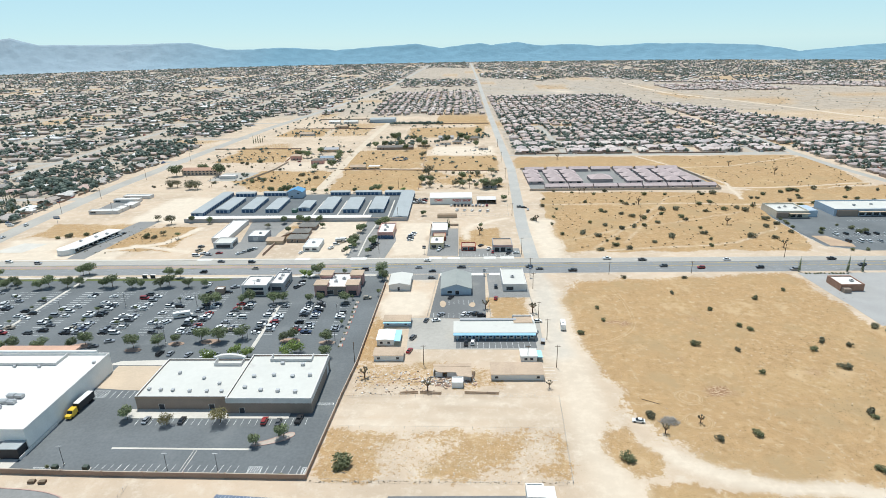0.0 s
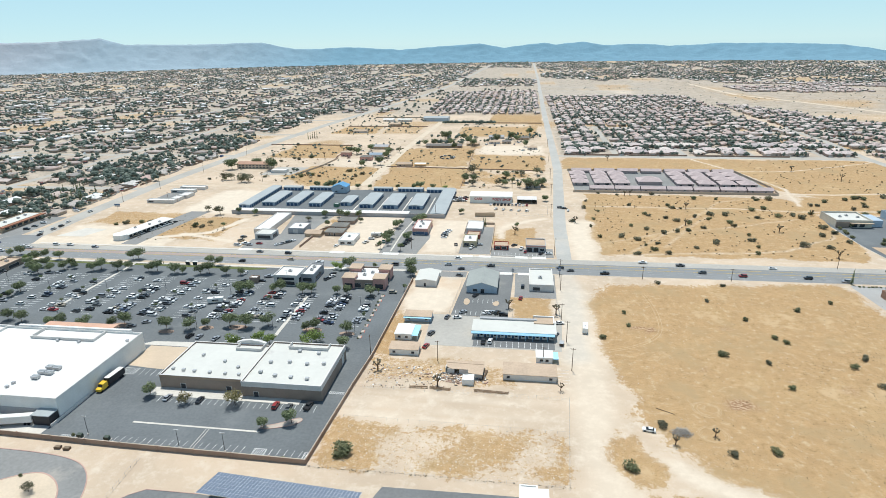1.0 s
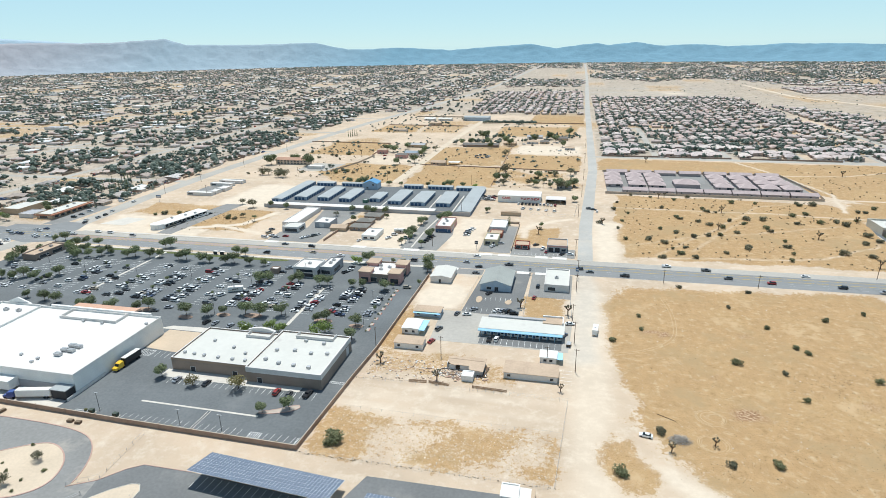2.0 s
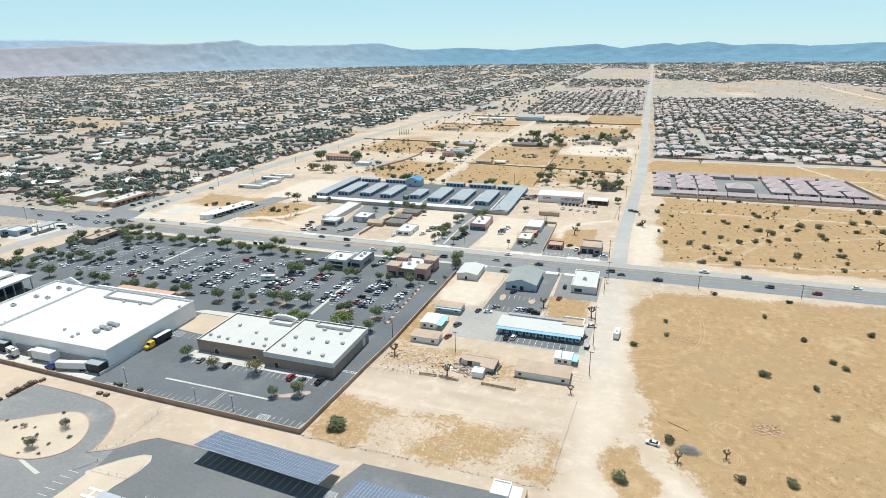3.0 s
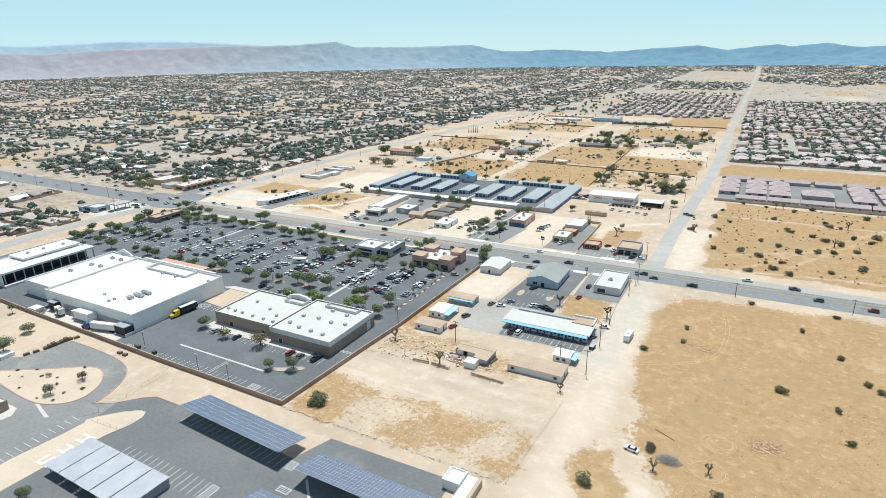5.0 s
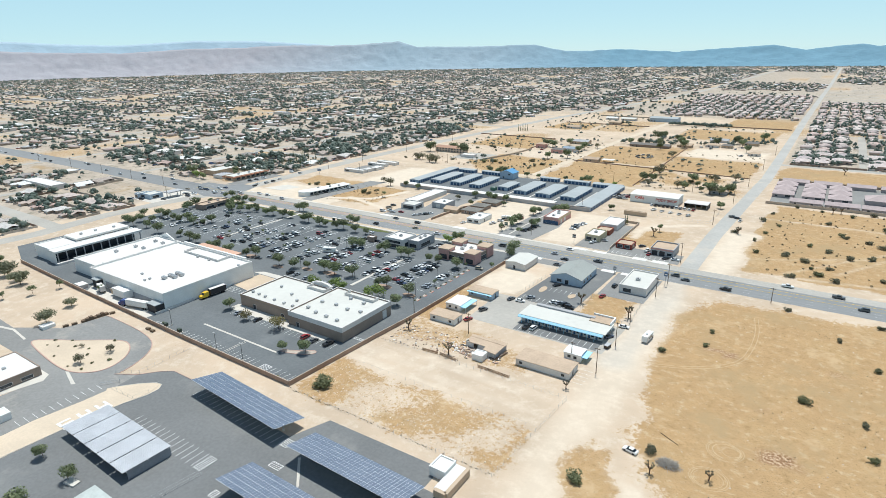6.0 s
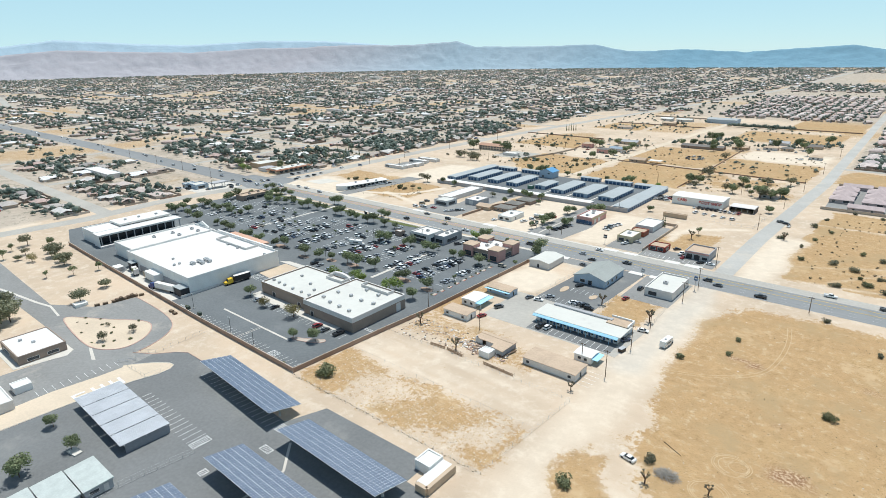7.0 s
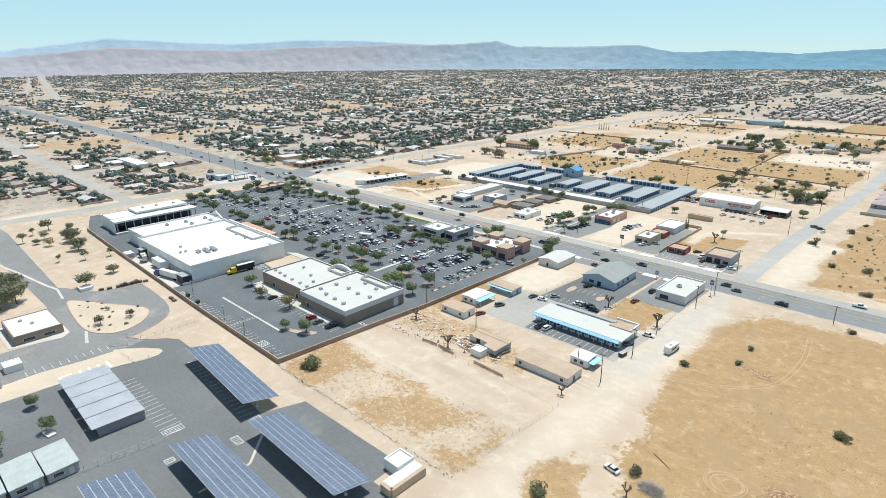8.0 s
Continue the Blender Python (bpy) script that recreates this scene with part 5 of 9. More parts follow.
wall_line("utility_wall", [(30.2, 145.4), (30.2, 133.5), (26.5, 133.5)], 2.4, M_TAN_WALL, "tan enclosure wall", thick=1.2, cap=False)
slab("utility_slab", rect_poly(26, 134, 30, 145.5), 2.2, M_ROOF_WHITE, "white flat roof of the enclosure", "roof")

# white school buildings by the drive
flat_building("school_block", "low white-roofed school block with brown walls", "school", -162, 86.5, -140, 103.5, 3.8, M_BROWN_WALL, M_ROOF_WHITE, 0.15, units=((-150, 95, 1.2, 1.2, 0.7), (-156, 92, 1.2, 1.2, 0.7)), doors=(("window", "east", 3, 0.8, 4, 1.2), ("window", "east", 10, 0.8, 4, 1.2), ("window", "south", 3, 0.8, 8, 1.4)))
slab("school_walk", [(-164, 84), (-138.4, 84), (-134.6, 101.5), (-138, 105), (-164, 105)], 0.12, M_CONCRETE, "pale concrete walk round the school block")
flat_building("school_block", "white-roofed school block beside the drive", "school", -128, 62, -107, 76.2, 3.6, M_OFFWHITE, M_ROOF_WHITE, 0.15)
flat_building("white_container", "low white storage box under a tree", "container", -186.5, 121.6, -182.5, 127, 1.4, M_WHITE, M_ROOF_WHITE, 0.05)
flat_building("white_container", "small white storage box", "container", -122.5, 79, -117, 84.5, 2.6, M_WHITE, M_ROOF_WHITE, 0.05)
# ---- solar canopies ----
M_PANEL, pt, pb = nodes_of("solar_panel")
pb.inputs["Roughness"].default_value = 0.3
pcol = mixer(pt, pt.nodes.new("ShaderNodeObjectInfo").outputs["Random"], (0.125, 0.158, 0.215), (0.155, 0.19, 0.25))
pt.links.new(pcol, pb.inputs["Base Color"])


def solar_canopy(x0, x1, y_low_edge, y_high_edge, z_high, z_low, turn=0.0, rows=6, pitch=1.12):
    """Panels on a sloped steel frame; the south edge (y_high_edge) is the low one."""
    root = thing("solar_canopy", "solar panel canopy on steel columns over parking stalls", "solar canopy", x0, y_low_edge, 0, turn, "solar canopies")
    w, d = x1 - x0, y_high_edge - y_low_edge
    ang = math.atan2(z_low - z_high, d)
    length = math.hypot(d, z_low - z_high)
    cell = length / rows
    n = int(w / pitch)
    s = Shape().box(0.065, 0.075, 0, w / n - 0.065, cell - 0.075, 0.05)
    me = s.mesh("panel", M_PANEL)
    for i in range(n):
        for j in range(rows):
            p = new("panel", me)
            p.parent = root
            yy = j * cell
            p.matrix_basis = Matrix.Translation((i * w / n, yy * math.cos(ang), z_high + yy * math.sin(ang))) @ Matrix.Rotation(ang, 4, "X")
    for k in range(rows * 2):
        yy = (k + 0.5) * cell / 2
        part("purlin", Shape().box(0.0, -0.05, -0.24, w, 0.05, -0.06), M_METAL, root, at=(0, yy * math.cos(ang), z_high + yy * math.sin(ang)))
    f = Shape().box(0, 0, -0.045, w, length, -0.012)
    under = part("deck", f, plain("canopy_rail", (0.74, 0.76, 0.78), 0.5, spread=0.05), root)
    under.matrix_basis = Matrix.Translation((0, 0, z_high)) @ Matrix.Rotation(ang, 4, "X")
    for k in range(6):
        x = w * (k + 0.5) / 6
        ym = d * 0.5
        zm = (z_high + z_low) / 2 - 0.6
        col = part("column", Shape().box(x - 0.2, ym - 0.2, 0, x + 0.2, ym + 0.2, zm), M_METAL, root)
        part("footing", Shape().cyl((x, ym, 0), (x, ym, 0.8), 0.45, n=10), M_CONCRETE, col)
        beam = part("beam", Shape().box(x - 0.15, 0.6, -0.6, x + 0.15, length - 0.6, -0.25), M_METAL, root)
        beam.matrix_basis = Matrix.Translation((0, 0, z_high)) @ Matrix.Rotation(ang, 4, "X")
    return root


solar_canopy(-77.2, -28.3, 127.8, 139.8, 5.9, 3.4, -4.1)
solar_canopy(-19.1, 24.4, 120.9, 132.6, 5.9, 3.4, -1.2)
solar_canopy(-24.7, 21, 100.3, 112.5, 5.9, 3.4, -0.8)
solar_canopy(-25.6, 18, 77.8, 90.6, 5.9, 3.4)


M_DARK_METAL = plain("dark_grey_metal", (0.24, 0.25, 0.27), 0.6, spread=0.15)


def carport():
    root = thing("carport", "corrugated metal carport in five strips with a closed end", "carport", -91.4, 89.6, 0, -1.6)
    w, d = 39.6, 15
    for k in range(5):
        a = k * w / 5
        e = (w / 5 - 0.45) / 16
        prof = [(a, 3.45), (a + 16 * e, 3.45)]
        for j in range(15, -1, -1):
            prof += [(a + (j + 1) * e, 3.50), (a + (j + 0.6) * e, 3.50), (a + (j + 0.5) * e, 3.57), (a + (j + 0.1) * e, 3.57)]
        s = Shape().side(prof, 0, d)
        part("roof_sheet", s, plain("corrugated_metal", (0.55, 0.56, 0.58), 0.5, metal=0.35, big=0.2, small=3, spread=0.12), root)
        for yy in (1.0, d - 1.0):
            part("post", Shape().box(a + 0.3, yy, 0, a + 0.55, yy + 0.25, 3.3), M_METAL, root)
    for yy in (1.0, d / 2, d - 1.2):
        part("beam", Shape().box(0, yy, 3.2, w, yy + 0.2, 3.44), M_METAL, root)
    part("end_wall", Shape().box(w - 1.0, 1.4, 0, w - 0.7, d - 0.2, 3.4), M_DARK_METAL, root, "dark grey metal end wall")
    part("rear_wall", Shape().box(6, d - 0.5, 0, w - 1.0, d - 0.25, 3.4), M_DARK_METAL, root)
    part("store_room", Shape().box(w - 8, 3, 0, w - 1.05, d - 0.6, 3.3), M_GREY_WALL, root)


carport()
for y in (74.0, 65.7, 57.4):
    flat = thing("portable_shed", "portable classroom shed with a pale green metal roof", "shed", -54.4, y, group="portable sheds")
    part("wall", Shape().box(0.3, 0.3, 0, 13.8, 7.6, 2.9), M_GREY_WALL, flat)
    part("roof", Shape().add([(0, 0, 3.1), (14.2, 0, 3.1), (14.2, 7.9, 3.4), (0, 7.9, 3.4), (0, 0, 2.9), (14.2, 0, 2.9), (14.2, 7.9, 2.9), (0, 7.9, 2.9)], [(0, 1, 2, 3), (7, 6, 5, 4), (4, 5, 1, 0), (5, 6, 2, 1), (6, 7, 3, 2), (7, 4, 0, 3)]), plain("pale_green_metal", (0.47, 0.505, 0.48), 0.6, big=0.4, small=2, spread=0.14), flat)
    opening(flat, "window", "east", 1.2, 1.0, 2.4, 1.1, 0.3, 0.3, 13.8, 7.6)
    opening(flat, "door", "east", 5.0, 0.1, 1.0, 2.1, 0.3, 0.3, 13.8, 7.6, M_OFFWHITE)

# large white letter shapes lying on the verge, half under the carport
ground_sign = thing("ground_sign", "row of large white letter shapes laid on sand", "sign", -100.2, 91.0)
for y in (6.4, 9.4, 12.4, 15.4):
    part("stroke", Shape().box(0, y, 0.1, 5.8, y + 0.95, 0.22), M_WHITE, ground_sign)
for y in (7.36, 13.36):
    part("stroke", Shape().box(2.5, y, 0.1, 3.4, y + 2.03, 0.22), M_WHITE, ground_sign)
for x, y, w, d in ((0, 0, 0.95, 4.4), (2.4, 0, 0.95, 4.4), (4.85, 0, 0.95, 4.4), (0.96, 0, 1.43, 0.95), (3.36, 3.45, 1.48, 0.95)):
    part("stroke", Shape().box(x, y, 0.1, x + w, y + d, 0.22), M_WHITE, ground_sign)


# ---- self-storage yard ----
def storage_row(x0, y0, x1, y1, h=3.2, turn=0.0, doors=True, label="grey storage unit row with blue doors"):
    root = thing("storage_unit", label, "storage building", x0, y0, 0, turn, group="storage rows")
    w, d = x1 - x0, y1 - y0
    part("wall", Shape().box(0, 0, 0, w, d, h - 0.25), M_BLUE_WALL, root)
    long_x = w > d
    part("roof", Shape().gable(0, 0, w, d, h - 0.22, h + 0.25, "x" if long_x else "y", 0.35), M_STEEL_ROOF, root)
    if doors:
        n = int(max(w, d) / 3.6)
        for k in range(n):
            a = 0.5 + k * 3.6
            if long_x:
                part("roller_door", Shape().box(a, -0.06, 0.05, a + 2.6, 0.02, 2.5), M_DEEP_BLUE, root)
            else:
                part("roller_door", Shape().box(w - 0.02, a, 0.05, w + 0.06, a + 2.6, 2.5), M_DEEP_BLUE, root)
        m = int(min(w, d) / 3.4)
        for k in range(m):
            a = 0.6 + k * 3.4
            if long_x:
                part("roller_door", Shape().box(w - 0.02, a, 0.05, w + 0.06, a + 2.4, 2.5), M_DEEP_BLUE, root)
            else:
                part("roller_door", Shape().box(a, -0.06, 0.05, a + 2.4, 0.02, 2.5), M_DEEP_BLUE, root)
    return root


for x0, x1, y0, y1 in ((-209, -197, 468, 509), (-187, -176, 469, 510), (-166, -155, 468, 506), (-138.5, -128.5, 472, 496), (-120, -108, 467, 508), (-99, -86, 466, 506), (-76.5, -64, 466, 508)):
    storage_row(x0, y0, x1, y1)
storage_row(-226, 458, -216, 530)
storage_row(-54, 443, -42, 528)
storage_row(-212, 524, -194, 531)
storage_row(-186, 526, -164, 532)
storage_row(-122, 526, -104, 532)
storage_row(-98, 526, -74, 532)
storage_row(-70, 524, -44, 532, label="grey storage unit row with a white roof")
wing = thing("storage_unit", "long low storage row with a white roof along the front wall", "storage building", -222, 441.6, group="storage rows")
part("wall", Shape().box(0, 0, 0, 150, 7, 2.8), M_GREY_WALL, wing)
part("roof", Shape().box(-0.3, -0.3, 2.82, 150.3, 7.3, 3.1), M_ROOF_WHITE, wing)
for x in (-124, -103, -81, -59.5):
    structure("lane_edge", Shape().box(x, 452, 0.02, x + 1.2, 506, 0.05), M_CONCRETE, label="pale concrete strip in the storage lane", category="pavement")
manager = pitched_building("manager_house", "blue two-storey house with a blue metal roof", "house", -160, 516, -146, 528, 6, 8.6, M_BLUE_WALL, M_BLUE_ROOF, "y", doors=(("window", "south", 3, 1, 2, 1.3), ("window", "south", 9, 4, 2, 1.3)))
flat_building("site_cabin", "small green cabin in the storage yard", "cabin", -143, 467, -138.8, 471.5, 2.8, plain("green_wall", (0.12, 0.22, 0.16), 0.8), M_ROOF_GREY, 0.1)

# ---- shops north of the road ----
flat_building("workshop", "white low workshop with a silver roof", "workshop", -181, 391, -169, 436, 3.4, M_OFFWHITE, M_ROOF_WHITE, 0.4)
flat_building("workshop", "pale workshop office with a dark glass front", "workshop", -174, 377.5, -161, 390, 4.2, M_OFFWHITE, M_ROOF_PALE, 0.5, doors=(("window", "south", 2, 0.6, 10, 2.4), ("window", "east", 2, 0.6, 8, 2.2)))
flat_building("workshop", "grey metal workshop with a white roof", "workshop", -154.5, 392.5, -142, 407, 4.2, M_GREY_WALL, M_ROOF_WHITE, 0.2, units=((-147, 399),), doors=(("roller_door", "south", 4, 0.1, 3.4, 3.2, M_OFFWHITE),))
pitched_building("cottage", "tan shack beside the wall", "cottage", -139, 386, -127, 395, 2.6, 3.8, M_TAN_WALL, M_ROOF_TAN)
for x0, y0, x1, y1 in ((-125, 389.5, -111.5, 400), (-125, 404, -113, 414), (-124, 419, -111, 430)):
    pitched_building("cottage", "brown cottage with a grey shingle roof", "cottage", x0, y0, x1, y1, 2.8, 4.6, M_BROWN_WALL, plain("grey_shingle", (0.22, 0.21, 0.19), 0.9, spread=0.2), hip=True, doors=(("window", "south", 3, 0.8, 1.6, 1.2), ("door", "south", 7, 0.1, 1, 2.1, M_DARK)), group="brown cottages")
flat_building("sales_office", "small white sales office with a flat roof", "office", -108.5, 370.5, -97.5, 388, 3.4, M_WHITE, M_ROOF_WHITE, 0.3, units=((-103, 380),), doors=(("window", "south", 1.5, 0.8, 3, 1.4), ("window", "south", 6.5, 0.8, 3, 1.4), ("door", "east", 6, 0.1, 1, 2.1, M_DARK)))
paint = flat_building("painted_shop", "shop with pink, yellow and blue painted walls", "shop", -60, 396.5, -48.6, 420, 5.0, M_PINK, M_ROOF_WHITE, 0.6, units=((-55, 403), (-54, 410), (-56, 415)), doors=(("window", "south", 2, 0.6, 7, 2.2), ("roller_door", "east", 4, 0.1, 3, 3, M_OFFWHITE), ("roller_door", "east", 10, 0.1, 3, 3, M_OFFWHITE)))
part("blue_band", Shape().box(-0.06, -0.06, 0, 11.46, -0.02, 2.6), M_DEEP_BLUE, paint)
part("yellow_band", Shape().box(11.42, 0, 3.4, 11.47, 23.4, 5.0), M_YELLOW_WALL, paint)
flat_building("yellow_shop", "cream shop with a white roof and yellow wall", "shop", -20.5, 374, -11, 389, 4.2, M_YELLOW_WALL, M_ROOF_WHITE, 0.5, units=((-16, 382),), doors=(("window", "south", 1, 0.7, 3.4, 2), ("door", "south", 6, 0.1, 1.6, 2.3, M_DARK)))
flat_building("yard_building", "white-roofed building at the back of the yard", "building", -20.8, 404, -9, 424, 3.8, M_OFFWHITE, M_ROOF_WHITE, 0.3)
flat_building("brick_shed", "red brick shed in the yard", "shed", -19, 391, -10, 400, 3.2, plain("red_brick", (0.33, 0.12, 0.08), 0.9, spread=0.2), M_ROOF_TAN, 0.3)
kiosk2 = flat_building("red_diner", "small red diner with a red roof edge", "diner", 1.2, 369.5, 11, 379, 3.0, plain("dark_red_stucco", (0.30, 0.07, 0.05), 0.8, spread=0.12), M_ROOF_TAN, 0.35, doors=(("window", "south", 1, 0.7, 3.2, 1.8), ("window", "south", 5.4, 0.7, 3.2, 1.8), ("window", "east", 2, 0.7, 4, 1.8)))
tyre = flat_building("tyre_shop", "grey and pink flat-roofed tyre shop", "shop", 22.8, 367.5, 36, 382.5, 4.6, M_GREY_WALL, M_ROOF_TAN, 0.6, doors=(("roller_door", "south", 1, 0.1, 3.2, 3.0, M_DARK), ("roller_door", "south", 5.2, 0.1, 3.2, 3.0, M_DARK), ("window", "south", 9.5, 0.8, 2.8, 1.6)))
part("sign_band", Shape().box(0.2, -0.12, 3.6, 13, -0.05, 4.5), M_PINK, tyre)


def sign_text(words, size, parent, x, y, z, material):
    cu = bpy.data.curves.new("lettering", "FONT")
    cu.body, cu.size, cu.extrude = words, size, 0.02
    cu.offset = 0.035 * size
    tmp = bpy.data.objects.new("lettering", cu)
    me = bpy.data.meshes.new_from_object(tmp)
    bpy.data.objects.remove(tmp)
    me.materials.append(material)
    ob = new("lettering", me)
    ob.parent = parent
    ob.matrix_basis = pose(x, y, z, 90, 0, 0)
    ob["label"] = "red painted lettering"
    return ob


body = pitched_building("body_shop", "long white car body shop with red lettering", "workshop", -26, 490, 11, 508, 6.0, 6.8, M_WHITE, M_ROOF_WHITE, "x", over=0.3)
sign_text("CARS", 2.9, body, -14.5, -9.08, 2.9, M_RED)
sign_text("BODY SHOP", 2.9, body, 1.5, -9.08, 2.6, M_RED)
shade = thing("open_shed", "dark open-fronted shed with parked cars beside it", "shed", 15.5, 490)
part("roof", Shape().box(0, 0, 3.6, 17, 12, 3.9), M_OFFWHITE, shade)
part("back_wall", Shape().box(0, 11.6, 0, 17, 11.95, 3.6).box(0, 0, 0, 0.3, 11.6, 3.6).box(16.7, 0, 0, 17, 11.6, 3.6), M_DARK, shade)
for k in range(5):
    part("post", Shape().box(0.4 + k * 4, 0.1, 0, 0.6 + k * 4, 0.3, 3.6), M_METAL, shade)
flat_building("billboard_trailer", "long tan trailer beside the dirt yard", "trailer", -18, 448, -2, 451, 3, M_TAN_WALL, M_ROOF_TAN, 0.1)

strip = thing("roadside_shop", "long curved white roadside shop with parked cars", "shop", -280, 366)
strip.matrix_basis = pose(-280, 371, 0, 0, 0, -12)
part("wall", Shape().box(0, 0, 0, 10, 44, 3.2), M_OFFWHITE, strip)
part("roof", Shape().box(-0.6, 0, 3.22, 12, 45, 3.6), M_ROOF_WHITE, strip)
part("front_turret", Shape().cyl((5, 0, 0), (5, 0, 3.9), 5.6, n=20), M_WHITE, strip)
for k in range(10):
    part("window", Shape().box(10.0, 2 + k * 4.2, 0.5, 10.06, 5 + k * 4.2, 2.6), M_GLASS, strip)
for x in (3, 6.5, 9):
    roof_unit(strip, x, 6 + x * 3, 3.6, 1.8, 1.5, 1.0)

# school-like low blocks by the west street
for x0, y0, x1, y1 in ((-320, 468, -294, 474.5), (-301, 475, -293.5, 486), (-300, 486.5, -291, 499), (-320, 506, -296, 512.5), (-318, 519, -292, 526)):
    flat_building("low_block", "low pale block with a flat white roof", "building", x0, y0, x1, y1, 3.0, M_OFFWHITE, M_ROOF_WHITE, 0.3, doors=(("window", "south", 1.5, 0.8, 5, 1.3),))
pitched_building("apartment_building", "long two-storey building with an orange tile roof", "apartment building", -308, 621, -268, 633, 5.4, 7.4, plain("cream_wall", (0.55, 0.45, 0.36), 0.9), plain("tile_roof", (0.50, 0.31, 0.225), 0.9, spread=0.2), "x", doors=tuple(("window", "south", 2 + 4.2 * k, 0.8, 2.4, 1.6) for k in range(9)) + tuple(("window", "south", 2 + 4.2 * k, 3.4, 2.4, 1.4) for k in range(9)))
slab("apartment_lot", [(-268, 590), (-232, 592), (-224, 632), (-264, 634)], 0.03, M_ROAD_LIGHT, "pale lot beside the apartment building")
flat_building("lot_canopy", "white flat canopy in a pale lot", "canopy", -258, 600, -241, 609, 3.2, M_OFFWHITE, M_ROOF_WHITE, 0.1)
wall_line("field_wall", [(-226, 590), (-212, 642), (-208, 688)], 1.6, M_BLOCK_PALE, "low block wall along a field")
M_SHINGLE = plain("dark_shingle", (0.20, 0.185, 0.17), 0.9, big=0.3, small=2.5, spread=0.2)
for x0, y0, x1, y1, h, w, r, lab in (
        (-209, 702, -197, 711, 5.2, M_PINK, M_ROOF_TAN, "reddish two-storey house among dry yards"), (-177, 676, -163, 686, 4.4, M_PINK, M_SHINGLE, "reddish house with a dark roof among sheds"),
        (-171, 698, -154, 708, 3.2, M_OFFWHITE, plain("slate_blue_roof", (0.30, 0.36, 0.42), 0.8), "white house with a slate-blue roof"), (-185, 755, -160, 768, 3.6, M_TAN_WALL, M_ROOF_GREY, "low tan building with a grey roof"),
        (-110, 769, -62, 781, 3.0, M_BROWN_WALL, M_SHINGLE, "long dark-roofed ranch house under trees"), (-57, 788, -40, 799, 3.0, M_TAN_WALL, M_ROOF_TAN, "tan ranch house beside trees"),
        (-27, 804, -12, 815, 3.0, M_OFFWHITE, M_ROOF_TAN, "low house with a tan roof and a fenced yard"), (-9, 806, 3, 817, 3.0, M_TAN_WALL, M_SHINGLE, "low brown house beside the yard"),
        (26, 760, 38, 770, 3.0, M_OFFWHITE, M_ROOF_TAN, "small house beside the side street"), (-124, 643, -107, 652, 2.8, M_TAN_WALL, M_ROOF_TAN, "small tan house on a dry field"),
        (23, 548, 37, 558, 3.0, M_GREY_WALL, M_ROOF_TAN, "grey house with a tan roof under trees"), (-160, 1046, -115, 1070, 6.0, M_BLUE_WALL, M_STEEL_ROOF, "large metal shed with a steel roof"),
        (-234, 1044, -214, 1054, 3.2, M_OFFWHITE, M_ROOF_WHITE, "low building with a white roof"), (-207, 1042, -182, 1053, 3.2, M_OFFWHITE, M_ROOF_PALE, "low building with a pale roof"),
        (-250, 902, -228, 912, 3.0, M_OFFWHITE, M_ROOF_TAN, "low rural house among dry fields"), (-210, 985, -190, 996, 3.0, M_TAN_WALL, M_ROOF_TAN, "tan rural house among dry fields"),
        (10, 838, 28, 849, 3.0, M_TAN_WALL, M_SHINGLE, "dark-roofed rural house under trees"), (-30, 850, -8, 860, 3.0, M_OFFWHITE, M_ROOF_GREY, "grey-roofed rural house under trees")):
    pitched_building("ranch_house", lab, "house", x0, y0, x1, y1, h, h + 1.8, w, r, "x", hip=x1 - x0 < 16, doors=(("window", "south", 3, 0.8, 2, 1.3), ("door", "south", 8, 0.1, 1.1, 2.1, M_DARK)), group="rural houses")
yard_shed = thing("open_shed", "flat white shade roof beside the tan house", "shed", -104, 645)
part("roof", Shape().box(0, 0, 2.7, 13, 8, 2.95), M_ROOF_WHITE, yard_shed)
for px, py in ((0.3, 0.3), (12.5, 0.3), (0.3, 7.5), (12.5, 7.5)):
    part("post", Shape().box(px - 0.1, py - 0.1, 0, px + 0.1, py + 0.1, 2.7), M_WOOD, yard_shed)
wall_line("field_wall", [(-40, 545), (-41, 632), (-43, 724), (-44, 800)], 1.1, M_BLOCK, "low brown wall between two fields", cap=False)
wall_line("field_wall", [(-134, 641), (-43, 634), (44, 626)], 1.0, M_BLOCK, "low brown wall between two fields", cap=False)
wall_line("field_wall", [(-338, 786), (-216, 782), (-212, 690)], 1.3, M_BLOCK, "low brown wall round a dry field", cap=False)
wall_line("field_wall", [(-280, 976), (-140, 972)], 1.3, M_BLOCK, "low brown wall round a dry field", cap=False)
wall_line("field_wall", [(-112, 1024), (52, 1018)], 1.5, M_BLOCK, "brown wall along the northern field", cap=False)
wall_line("field_wall", [(-262, 1098), (-120, 1094)], 2.0, M_BLOCK_PALE, "pale wall behind the northern buildings", cap=False)

